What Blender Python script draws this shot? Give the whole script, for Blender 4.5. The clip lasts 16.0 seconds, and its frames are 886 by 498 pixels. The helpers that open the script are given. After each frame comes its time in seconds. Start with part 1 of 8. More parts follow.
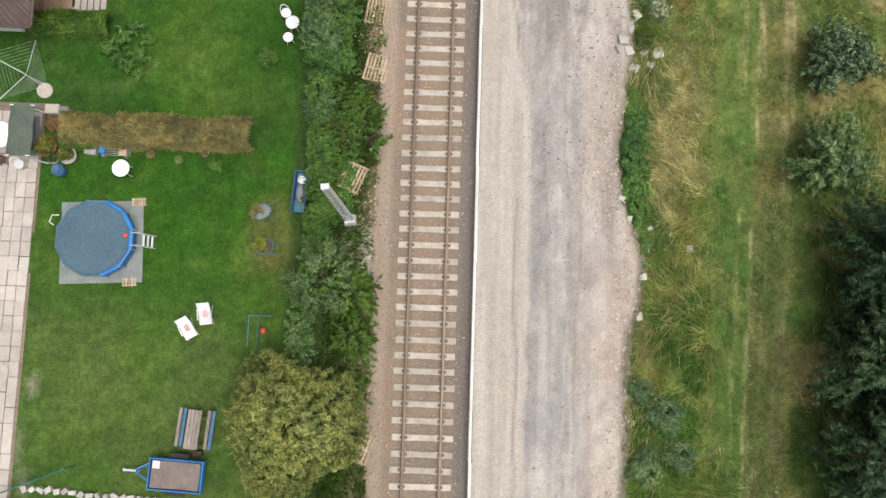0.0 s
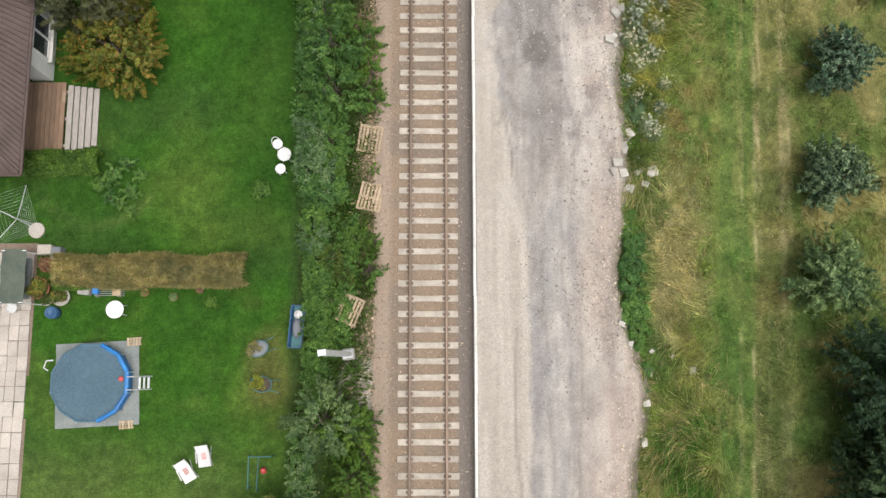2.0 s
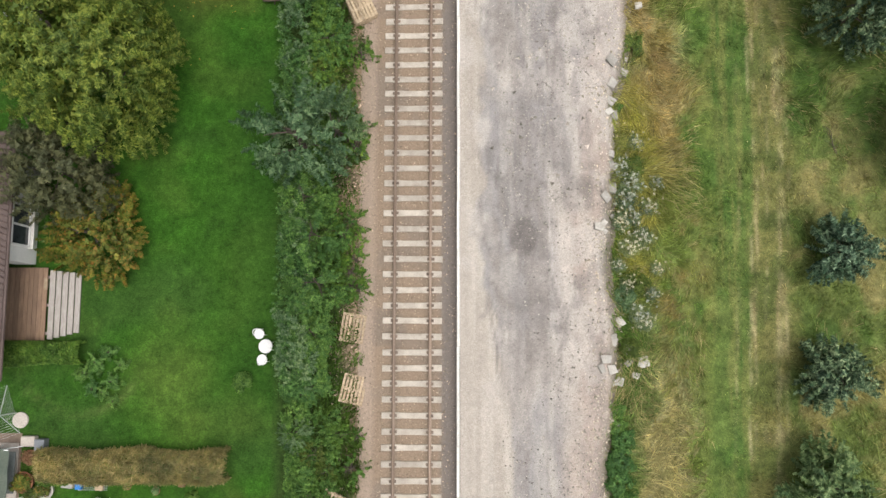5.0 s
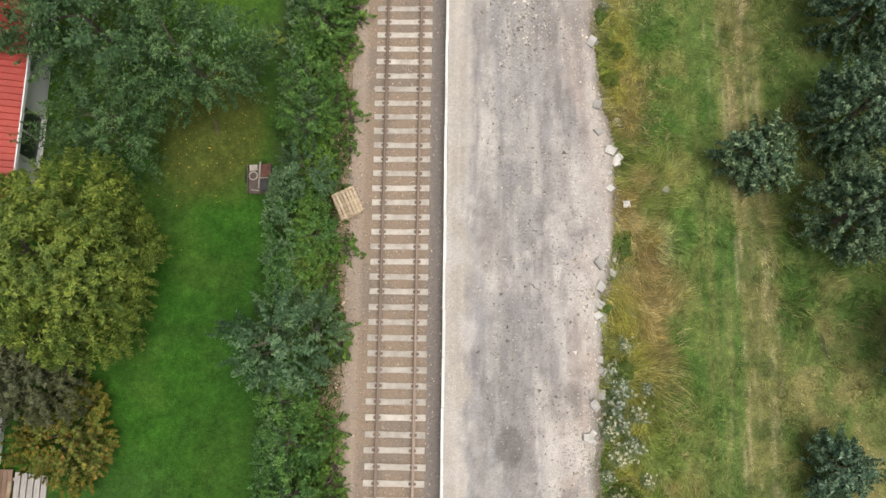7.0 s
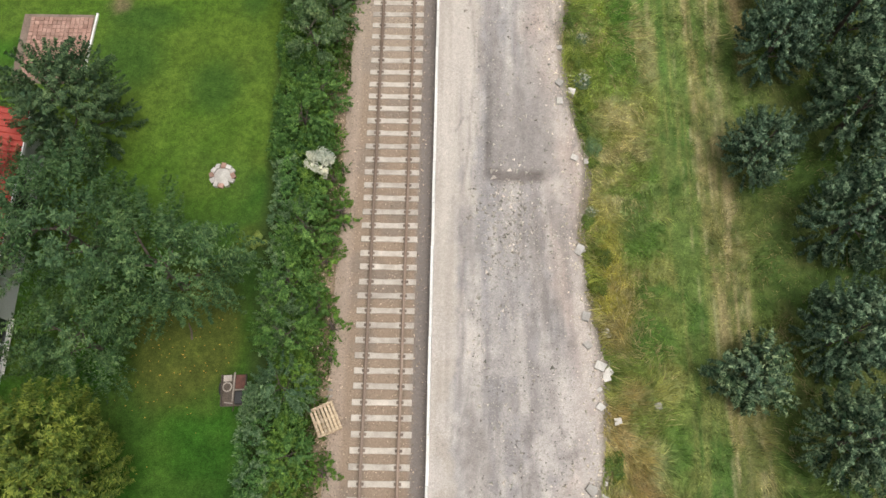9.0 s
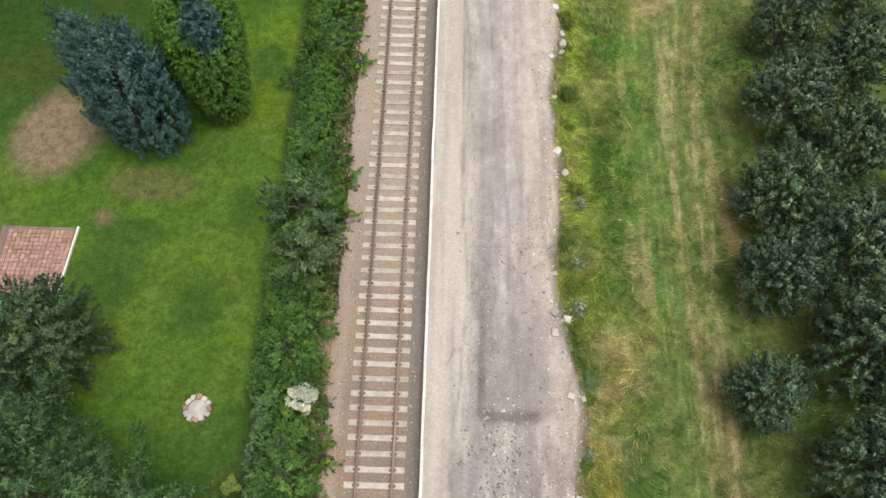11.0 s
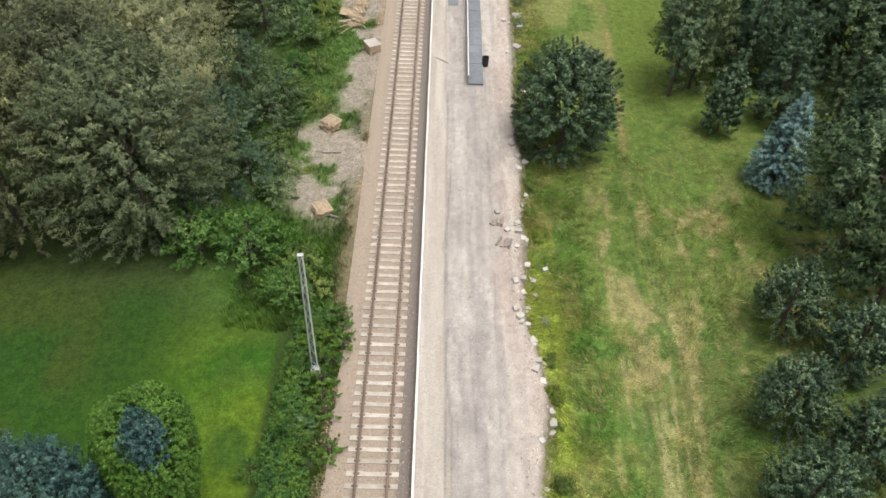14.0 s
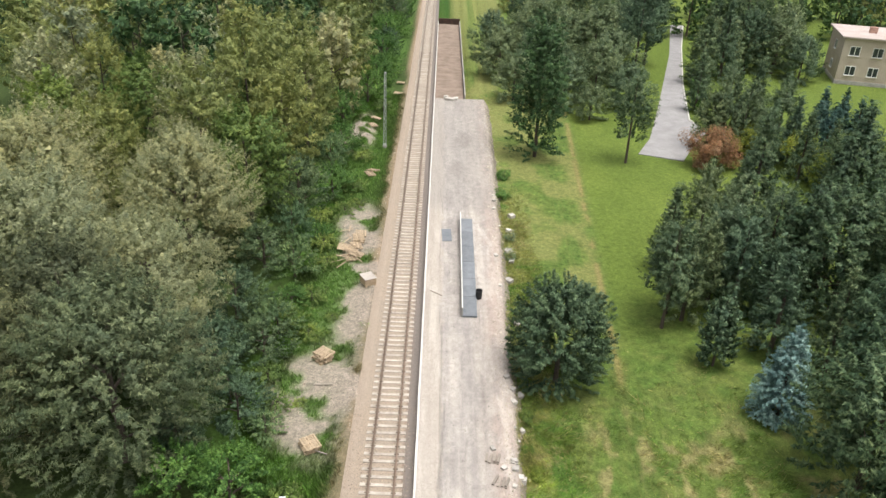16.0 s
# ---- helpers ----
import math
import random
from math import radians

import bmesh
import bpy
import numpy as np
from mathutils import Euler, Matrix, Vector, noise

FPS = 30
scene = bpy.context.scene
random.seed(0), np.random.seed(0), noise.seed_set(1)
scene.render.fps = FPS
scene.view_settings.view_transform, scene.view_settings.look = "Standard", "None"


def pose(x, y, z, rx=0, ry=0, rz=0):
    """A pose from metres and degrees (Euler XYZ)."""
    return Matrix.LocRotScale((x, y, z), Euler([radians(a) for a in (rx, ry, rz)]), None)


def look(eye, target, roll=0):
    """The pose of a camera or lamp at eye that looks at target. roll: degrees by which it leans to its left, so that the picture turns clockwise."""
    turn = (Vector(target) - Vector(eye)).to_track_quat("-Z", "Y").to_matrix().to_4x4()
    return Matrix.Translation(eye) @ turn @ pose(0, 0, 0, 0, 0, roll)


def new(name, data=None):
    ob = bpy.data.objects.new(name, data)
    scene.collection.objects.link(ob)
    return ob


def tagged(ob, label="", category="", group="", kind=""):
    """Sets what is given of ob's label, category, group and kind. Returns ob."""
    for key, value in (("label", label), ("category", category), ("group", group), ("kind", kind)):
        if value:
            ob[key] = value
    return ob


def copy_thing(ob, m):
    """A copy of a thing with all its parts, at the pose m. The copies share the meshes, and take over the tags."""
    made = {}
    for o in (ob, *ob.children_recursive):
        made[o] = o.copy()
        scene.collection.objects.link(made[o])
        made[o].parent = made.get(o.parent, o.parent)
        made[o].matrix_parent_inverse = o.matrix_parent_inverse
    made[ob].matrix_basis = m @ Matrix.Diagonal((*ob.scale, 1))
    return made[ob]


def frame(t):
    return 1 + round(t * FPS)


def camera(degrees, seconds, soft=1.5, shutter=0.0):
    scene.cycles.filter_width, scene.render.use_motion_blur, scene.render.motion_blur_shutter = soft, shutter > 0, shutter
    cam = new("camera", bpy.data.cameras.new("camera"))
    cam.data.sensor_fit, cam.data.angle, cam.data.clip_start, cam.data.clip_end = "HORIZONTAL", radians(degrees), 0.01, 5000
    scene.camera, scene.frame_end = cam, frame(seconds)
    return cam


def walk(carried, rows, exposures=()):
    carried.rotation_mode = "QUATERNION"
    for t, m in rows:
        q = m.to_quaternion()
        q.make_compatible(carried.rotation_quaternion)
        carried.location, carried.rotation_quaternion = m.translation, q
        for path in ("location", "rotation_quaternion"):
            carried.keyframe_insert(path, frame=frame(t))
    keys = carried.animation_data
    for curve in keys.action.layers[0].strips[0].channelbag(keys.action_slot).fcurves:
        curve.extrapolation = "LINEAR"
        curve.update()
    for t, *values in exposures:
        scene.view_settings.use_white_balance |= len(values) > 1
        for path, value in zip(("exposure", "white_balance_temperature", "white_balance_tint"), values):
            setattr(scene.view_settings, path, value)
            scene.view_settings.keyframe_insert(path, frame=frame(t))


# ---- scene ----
cam = camera(59.4, 16.0)
PATH = [
    (0, (0.58, -3.171, 31.68), (0.582, -2.94, 29.693), 2.3),
    (0.5, (0.457, -2.064, 31.745), (0.459, -1.827, 29.759), 2.4),
    (1, (0.392, -0.846, 31.815), (0.394, -0.598, 29.83), 2.7),
    (1.5, (0.418, 0.288, 31.891), (0.423, 0.549, 29.908), 2.1),
    (2, (0.534, 1.391, 31.931), (0.539, 1.673, 29.951), 0.9),
    (2.5, (0.711, 2.601, 31.996), (0.712, 2.893, 30.018), -0.1),
    (3, (0.844, 4.107, 32.07), (0.843, 4.396, 30.091), -0.4),
    (3.2, (0.953, 4.722, 32.106), (0.948, 5.006, 30.126), -1.0),
    (5.3, (2.561, 11.463, 32.252), (2.489, 11.677, 30.264), -18.6),
    (5.5, (2.658, 12.077, 32.254), (2.585, 12.311, 30.269), -17.3),
    (6, (2.748, 13.514, 32.321), (2.677, 13.8, 30.343), -13.8),
    (6.5, (2.724, 14.896, 32.297), (2.663, 15.23, 30.326), -10.1),
    (7, (2.632, 16.213, 32.235), (2.585, 16.601, 30.274), -6.3),
    (7.5, (2.553, 17.546, 32.154), (2.52, 17.984, 30.203), -3.6),
    (8, (2.572, 18.751, 32.163), (2.546, 19.248, 30.226), -2.1),
    (8.5, (2.621, 19.938, 32.185), (2.601, 20.503, 30.267), -1.1),
    (9, (2.666, 21.164, 32.218), (2.65, 21.799, 30.322), -0.4),
    (9.2, (2.656, 21.698, 32.232), (2.643, 22.357, 30.344), -0.0),
    (11.3, (2.246, 27.713, 32.713), (2.261, 28.66, 30.952), 2.7),
    (11.5, (2.229, 28.251, 32.727), (2.243, 29.233, 30.985), 2.6),
    (12, (2.232, 29.504, 32.771), (2.247, 30.579, 31.085), 2.7),
    (12.5, (2.292, 30.71, 32.834), (2.304, 31.875, 31.209), 2.6),
    (13, (2.326, 31.926, 32.786), (2.338, 33.185, 31.233), 2.6),
    (13.5, (2.338, 33.106, 32.756), (2.35, 34.456, 31.281), 2.6),
    (14, (2.376, 34.259, 32.718), (2.41, 35.701, 31.333), 2.7),
    (14.5, (2.332, 34.862, 32.669), (2.369, 36.395, 31.385), 2.7),
    (15, (2.317, 35.167, 32.582), (2.352, 36.791, 31.415), 2.9),
    (15.5, (2.407, 35.157, 32.532), (2.438, 36.86, 31.484), 2.7),
    (16, (2.462, 35.026, 32.492), (2.489, 36.806, 31.581), 2.5),
]
walk(cam, [(t, look(eye, target, roll)) for t, eye, target, roll in PATH], exposures=[(0.0, 0.14), (3.0, 0.17), (10.0, 0.17), (13.0, 0.24), (14.5, 0.38), (16.0, 0.55)])

# ---- world and sun: an overcast summer afternoon ----
world = bpy.data.worlds.new("sky")
scene.world = world
world.use_nodes = True
wt = world.node_tree
wt.nodes.clear()
sky = wt.nodes.new("ShaderNodeTexSky")
sky.sky_type, sky.sun_disc = "NISHITA", False
sky.sun_elevation, sky.sun_rotation, sky.dust_density, sky.air_density = radians(76), radians(127), 6.0, 1.2
grey = wt.nodes.new("ShaderNodeHueSaturation")
grey.inputs["Saturation"].default_value = 0.15
back = wt.nodes.new("ShaderNodeBackground")
back.inputs["Strength"].default_value = 0.15
wout = wt.nodes.new("ShaderNodeOutputWorld")
wt.links.new(sky.outputs[0], grey.inputs["Color"])
wt.links.new(grey.outputs[0], back.inputs["Color"])
wt.links.new(back.outputs[0], wout.inputs["Surface"])
sun = new("sun", bpy.data.lights.new("sun", "SUN"))
sun.data.energy, sun.data.angle, sun.data.color = 1.3, radians(28), (1.0, 0.94, 0.85)
sun.matrix_world = look((8, -6, 40), (0, 0, 0))

# ---- materials ----
def ramp(nt, fac, stops):
    r = nt.nodes.new("ShaderNodeValToRGB")
    while len(r.color_ramp.elements) < len(stops):
        r.color_ramp.elements.new(0.5)
    for e, (p, c) in zip(r.color_ramp.elements, stops):
        e.position, e.color = p, (*c, 1)
    nt.links.new(fac, r.inputs[0])
    return r.outputs[0]


def tex_noise(nt, scale, detail=4.0, rough=0.6, stretch=None, local=False):
    n = nt.nodes.new("ShaderNodeTexNoise")
    n.inputs["Scale"].default_value, n.inputs["Detail"].default_value, n.inputs["Roughness"].default_value = scale, detail, rough
    if local:
        src = nt.nodes.new("ShaderNodeTexCoord").outputs["Object"]
    else:
        src = nt.nodes.new("ShaderNodeNewGeometry").outputs["Position"]
    if stretch:
        mp = nt.nodes.new("ShaderNodeMapping")
        mp.inputs["Scale"].default_value = stretch
        nt.links.new(src, mp.inputs[0])
        src = mp.outputs[0]
    nt.links.new(src, n.inputs["Vector"])
    return n.outputs[0]


def mix(nt, fac, a, b, mode="MIX"):
    m = nt.nodes.new("ShaderNodeMix")
    m.data_type, m.blend_type = "RGBA", mode
    for v, s in ((fac, m.inputs[0]), (a, m.inputs[6]), (b, m.inputs[7])):
        if hasattr(v, "links"):
            nt.links.new(v, s)
        else:
            s.default_value = v if not isinstance(v, tuple) else (*v, 1)
    return m.outputs[2]


def start(name):
    m = bpy.data.materials.new(name)
    m.use_nodes = True
    nt = m.node_tree
    bsdf = nt.nodes["Principled BSDF"]
    return m, nt, bsdf


def bump(nt, bsdf, height, strength, dist):
    b = nt.nodes.new("ShaderNodeBump")
    b.inputs["Strength"].default_value, b.inputs["Distance"].default_value = strength, dist
    nt.links.new(height, b.inputs["Height"])
    nt.links.new(b.outputs[0], bsdf.inputs["Normal"])


def surface(name, dark, light, scale=3.0, fine=40.0, rough=0.8, metal=0.0, relief=0.3, depth=0.01, stretch=None, vary=0.25, local=False):
    """Two colours mixed by broad stains, with fine grain, a small shift from object to object, and relief."""
    m, nt, bsdf = start(name)
    broad = tex_noise(nt, scale, 5, 0.6, stretch, local)
    grain = tex_noise(nt, fine, 3, 0.7, stretch, local)
    col = ramp(nt, broad, [(0.32, dark), (0.68, light)])
    g = ramp(nt, grain, [(0.3, (0.62, 0.62, 0.62)), (0.7, (1.25, 1.25, 1.25))])
    col = mix(nt, 0.7, col, g, "MULTIPLY")
    if vary:
        info = nt.nodes.new("ShaderNodeObjectInfo")
        v = ramp(nt, info.outputs["Random"], [(0.0, (1 - vary,) * 3), (1.0, (1 + vary * 0.6,) * 3)])
        col = mix(nt, 1.0, col, v, "MULTIPLY")
    nt.links.new(col, bsdf.inputs["Base Color"])
    bsdf.inputs["Roughness"].default_value, bsdf.inputs["Metallic"].default_value = rough, metal
    if relief:
        bump(nt, bsdf, grain, relief, depth)
    return m


def leafy(name, dark, mid, light, see=0.32, odd=None, even=0.2):
    """Leaves: colour from leaf to leaf, from spray to spray and over the crown, some light let through."""
    m, nt, bsdf = start(name)
    geo = nt.nodes.new("ShaderNodeNewGeometry")
    stops = [(0.0, dark), (0.45, mid), (0.78 if odd else 0.9, light)]
    if odd:
        stops += [(0.92, odd)]
    one = mix(nt, even, ramp(nt, geo.outputs["Random Per Island"], stops), mid)
    area = tex_noise(nt, 0.7, 3, 0.6)
    tone = ramp(nt, area, [(0.3, (0.6, 0.67, 0.64)), (0.7, (1.34, 1.24, 1.05))])
    spray = ramp(nt, tex_noise(nt, 3.2, 2, 0.5), [(0.32, (0.72, 0.75, 0.74)), (0.68, (1.26, 1.24, 1.18))])
    info = nt.nodes.new("ShaderNodeObjectInfo")
    each = ramp(nt, info.outputs["Random"], [(0.0, (0.8, 0.86, 0.9)), (1.0, (1.2, 1.1, 0.94))])
    col = mix(nt, 1.0, mix(nt, 1.0, mix(nt, 1.0, one, tone, "MULTIPLY"), spray, "MULTIPLY"), each, "MULTIPLY")
    nt.links.new(col, bsdf.inputs["Base Color"])
    bsdf.inputs["Roughness"].default_value = 0.6
    bsdf.inputs["Specular IOR Level"].default_value = 0.3
    tr = nt.nodes.new("ShaderNodeBsdfTranslucent")
    nt.links.new(col, tr.inputs["Color"])
    ms = nt.nodes.new("ShaderNodeMixShader")
    ms.inputs[0].default_value = see
    nt.links.new(bsdf.outputs[0], ms.inputs[1])
    nt.links.new(tr.outputs[0], ms.inputs[2])
    nt.links.new(ms.outputs[0], nt.nodes["Material Output"].inputs["Surface"])
    return m


def covered(name, fine=14.0, relief=0.6, depth=0.05, spread=0.45, per_island=False, broad=2.2, swing=0.25, mid=0.0):
    """Ground cover and blades, coloured by the plant mix stored with the mesh."""
    m, nt, bsdf = start(name)
    at = nt.nodes.new("ShaderNodeAttribute")
    at.attribute_name = "cover"
    g1 = tex_noise(nt, fine, 5, 0.75)
    g2 = tex_noise(nt, broad, 4, 0.65)
    col = mix(nt, 1.0, at.outputs["Color"], ramp(nt, g1, [(0.28, (1 - spread,) * 3), (0.72, (1 + spread,) * 3)]), "MULTIPLY")
    col = mix(nt, 1.0, col, ramp(nt, g2, [(0.3, (1 - swing, 1 - swing * 0.9, 1 - swing)), (0.7, (1 + swing, 1 + swing * 0.85, 1 + swing * 0.8))]), "MULTIPLY")
    if mid:
        col = mix(nt, 1.0, col, ramp(nt, tex_noise(nt, 5.5, 3, 0.7), [(0.3, (1 - mid, 1 - mid * 0.85, 1 - mid)), (0.7, (1 + mid, 1 + mid * 0.9, 1 + mid * 0.8))]), "MULTIPLY")
    if per_island:
        geo = nt.nodes.new("ShaderNodeNewGeometry")
        col = mix(nt, 1.0, col, ramp(nt, geo.outputs["Random Per Island"], [(0.0, (0.6, 0.65, 0.6)), (1.0, (1.4, 1.35, 1.3))]), "MULTIPLY")
    if per_island == "blade":
        tr = nt.nodes.new("ShaderNodeBsdfTranslucent")
        nt.links.new(col, tr.inputs["Color"])
        ms = nt.nodes.new("ShaderNodeMixShader")
        ms.inputs[0].default_value = 0.5
        nt.links.new(bsdf.outputs[0], ms.inputs[1])
        nt.links.new(tr.outputs[0], ms.inputs[2])
        nt.links.new(ms.outputs[0], nt.nodes["Material Output"].inputs["Surface"])
    nt.links.new(col, bsdf.inputs["Base Color"])
    bsdf.inputs["Roughness"].default_value = 0.9
    bsdf.inputs["Specular IOR Level"].default_value = 0.15
    if relief:
        bump(nt, bsdf, g1, relief, depth)
    return m


M = {}
M["ground"] = covered("ground_cover", 18.0, 0.9, 0.06, 0.5, broad=1.9, swing=0.26, mid=0.3)
M["blades"] = covered("grass_blades", 2.0, 0, 0, 0.2, "blade")
M["gravel"] = covered("crushed_stone", 28.0, 0.9, 0.03, 0.42, broad=9.0, swing=0.13)
M["stone"] = surface("pale_rubble", (0.36, 0.335, 0.3), (0.56, 0.53, 0.485), 2.0, 25, 0.9, vary=0.3)
M["chip"] = covered("stone_chips", 9.0, 0, 0, 0.3, True)
M["sleeper"] = surface("sleeper_concrete", (0.36, 0.315, 0.265), (0.53, 0.475, 0.41), 2.2, 60, 0.9, vary=0.16)
M["rail"] = surface("rail_steel", (0.15, 0.1, 0.07), (0.26, 0.195, 0.15), 1.5, 50, 0.5, 0.35, 0.15, 0.003, (8, 0.4, 8))
M["clip"] = surface("rusty_fastening", (0.15, 0.11, 0.085), (0.24, 0.185, 0.15), 9, 60, 0.85, 0.1)
M["edge"] = surface("edge_concrete", (0.62, 0.6, 0.56), (0.8, 0.78, 0.74), 1.2, 30, 0.85, vary=0.1)
M["concrete"] = surface("grey_concrete", (0.3, 0.29, 0.27), (0.45, 0.43, 0.4), 1.2, 30, 0.88, vary=0.15)
M["pallet"] = surface("raw_pallet_wood", (0.36, 0.26, 0.16), (0.55, 0.44, 0.31), 2.5, 30, 0.85, stretch=(1, 6, 6), local=True, vary=0.3)
M["oldwood"] = surface("weathered_wood", (0.22, 0.19, 0.16), (0.38, 0.33, 0.28), 3, 30, 0.88, stretch=(6, 1, 6), local=True)
M["palewood"] = surface("pale_grey_boards", (0.3, 0.27, 0.245), (0.43, 0.395, 0.365), 3, 30, 0.85, stretch=(6, 1, 6), local=True, vary=0.12)
M["zinc"] = surface("galvanised_steel", (0.48, 0.5, 0.51), (0.66, 0.68, 0.69), 3, 40, 0.5, 0.25, 0.1, 0.002)
M["white"] = surface("white_plastic", (0.74, 0.74, 0.74), (0.84, 0.84, 0.83), 2, 30, 0.45, relief=0)
M["render_white"] = surface("white_render", (0.68, 0.68, 0.67), (0.8, 0.8, 0.79), 0.8, 40, 0.9, vary=0.05)
M["blue"] = surface("blue_paint", (0.015, 0.12, 0.36), (0.03, 0.22, 0.55), 2, 30, 0.45, relief=0.05)
M["barrel"] = surface("steel_blue_plastic", (0.03, 0.09, 0.2), (0.06, 0.15, 0.29), 2, 30, 0.5, relief=0.05)
M["navy"] = surface("pool_cover_sheet", (0.06, 0.125, 0.175), (0.085, 0.16, 0.215), 0.8, 12, 0.6, relief=0.25, depth=0.01)
M["tarp"] = surface("grey_groundsheet", (0.15, 0.17, 0.165), (0.22, 0.24, 0.23), 1.5, 20, 0.6)
M["tarp_green"] = surface("grey_green_canvas", (0.075, 0.095, 0.075), (0.11, 0.13, 0.1), 1.5, 20, 0.9)
M["brown_tarp"] = surface("brown_tarpaulin", (0.13, 0.1, 0.09), (0.2, 0.155, 0.14), 1.5, 18, 0.6)
M["black"] = surface("black_rubber", (0.012, 0.012, 0.012), (0.03, 0.03, 0.03), 5, 40, 0.7)
M["dark_steel"] = surface("dark_rusty_steel", (0.035, 0.025, 0.02), (0.11, 0.06, 0.04), 5, 40, 0.7, 0.2)
M["rust"] = surface("rust_red_sheet", (0.06, 0.024, 0.017), (0.13, 0.052, 0.036), 4, 30, 0.85)
M["teal"] = surface("teal_paint", (0.03, 0.13, 0.14), (0.05, 0.19, 0.2), 3, 40, 0.5)
M["roof_brown"] = surface("brown_sheet_roof", (0.075, 0.05, 0.044), (0.11, 0.076, 0.068), 1.0, 30, 0.7, vary=0.05)
M["roof_red"] = surface("red_sheet_roof", (0.3, 0.03, 0.018), (0.4, 0.05, 0.03), 1.0, 30, 0.55, vary=0.05)
M["deck"] = surface("brown_decking", (0.19, 0.12, 0.08), (0.29, 0.19, 0.125), 2, 30, 0.75, stretch=(6, 1, 6))
M["slab"] = surface("paving_slab", (0.4, 0.355, 0.315), (0.53, 0.475, 0.425), 1.0, 20, 0.9, vary=0.1)
M["brick"] = surface("pink_paver", (0.3, 0.17, 0.13), (0.44, 0.28, 0.22), 2, 40, 0.9, vary=0.25)
M["bark"] = surface("bark", (0.055, 0.042, 0.032), (0.12, 0.095, 0.075), 5, 25, 0.95, relief=0.8, depth=0.02, stretch=(3, 3, 0.7))
M["asphalt"] = surface("pale_asphalt", (0.26, 0.25, 0.25), (0.34, 0.33, 0.33), 0.6, 30, 0.9, vary=0.05)
M["glass"] = surface("window_glass", (0.03, 0.035, 0.04), (0.06, 0.07, 0.08), 1, 5, 0.06, 0, 0)
M["terracotta"] = surface("terracotta", (0.26, 0.1, 0.05), (0.36, 0.16, 0.09), 4, 30, 0.85)
M["red"] = surface("red_plastic", (0.5, 0.06, 0.06), (0.65, 0.12, 0.11), 2, 30, 0.5, relief=0)
M["panel"] = surface("blue_grey_concrete", (0.15, 0.165, 0.185), (0.22, 0.235, 0.255), 1.2, 30, 0.8, vary=0.12)
M["soil"] = surface("brown_fill_soil", (0.17, 0.125, 0.095), (0.28, 0.215, 0.17), 0.7, 12, 0.95, relief=0.6, depth=0.05)
M["wall_beige"] = surface("beige_render", (0.44, 0.365, 0.3), (0.54, 0.46, 0.385), 0.5, 20, 0.9, vary=0.05)
M["flat_roof"] = surface("pinkish_flat_roof", (0.4, 0.33, 0.3), (0.5, 0.43, 0.4), 0.5, 15, 0.9, vary=0.05)

M["leaf_hedge"] = leafy("ivy_leaves", (0.026, 0.08, 0.022), (0.075, 0.18, 0.045), (0.19, 0.34, 0.1), 0.24)
M["leaf_bright"] = leafy("bright_leaves", (0.038, 0.1, 0.018), (0.092, 0.2, 0.036), (0.19, 0.31, 0.07))
M["leaf_fresh"] = leafy("fresh_wood_leaves", (0.07, 0.13, 0.04), (0.16, 0.245, 0.075), (0.28, 0.37, 0.12), even=0.35)
M["leaf_round"] = leafy("grey_green_park_leaves", (0.02, 0.05, 0.028), (0.07, 0.125, 0.072), (0.18, 0.255, 0.16), 0.15)
M["leaf_yellow"] = leafy("yellow_green_leaves", (0.035, 0.065, 0.012), (0.085, 0.135, 0.024), (0.17, 0.22, 0.05))
M["leaf_golden"] = leafy("golden_bush_leaves", (0.08, 0.13, 0.016), (0.18, 0.24, 0.034), (0.34, 0.36, 0.075))
M["leaf_wood"] = leafy("mixed_wood_leaves", (0.11, 0.155, 0.06), (0.23, 0.28, 0.115), (0.37, 0.415, 0.2), 0.34, even=0.4)
M["leaf_blue"] = leafy("grey_green_leaves", (0.05, 0.11, 0.055), (0.12, 0.215, 0.11), (0.27, 0.38, 0.22))
M["leaf_willow"] = leafy("willow_leaves", (0.19, 0.215, 0.135), (0.345, 0.37, 0.235), (0.51, 0.53, 0.37), even=0.4)
M["leaf_gold"] = leafy("golden_feather_leaves", (0.036, 0.084, 0.016), (0.118, 0.188, 0.036), (0.29, 0.355, 0.085))
M["leaf_soft"] = leafy("soft_green_leaves", (0.068, 0.115, 0.07), (0.155, 0.225, 0.14), (0.3, 0.38, 0.255), 0.32)
# Darker copy of the willow leaves, the crown's shade put into the colour
M["leaf_willow_shaded"] = leafy("shaded_willow_leaves", (0.038, 0.055, 0.031), (0.085, 0.108, 0.064), (0.19, 0.215, 0.14), 0.2, even=0.25)
M["leaf_willow_mid"] = leafy("grey_willow_leaves", (0.06, 0.088, 0.05), (0.13, 0.17, 0.1), (0.25, 0.295, 0.19), 0.22, even=0.25)
M["leaf_olive"] = leafy("olive_lance_leaves", (0.045, 0.08, 0.018), (0.14, 0.19, 0.055), (0.36, 0.4, 0.18), 0.2, even=0.1)
M["leaf_apple"] = leafy("orchard_leaves", (0.013, 0.038, 0.025), (0.046, 0.1, 0.062), (0.22, 0.315, 0.225), 0.08, even=0.1)
M["leaf_dark"] = leafy("dark_tree_leaves", (0.013, 0.04, 0.021), (0.04, 0.09, 0.044), (0.115, 0.18, 0.1), 0.12)
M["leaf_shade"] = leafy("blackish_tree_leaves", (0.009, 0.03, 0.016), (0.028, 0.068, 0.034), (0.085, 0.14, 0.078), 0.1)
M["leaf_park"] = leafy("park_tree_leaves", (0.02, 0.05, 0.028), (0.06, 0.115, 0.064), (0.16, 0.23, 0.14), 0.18)
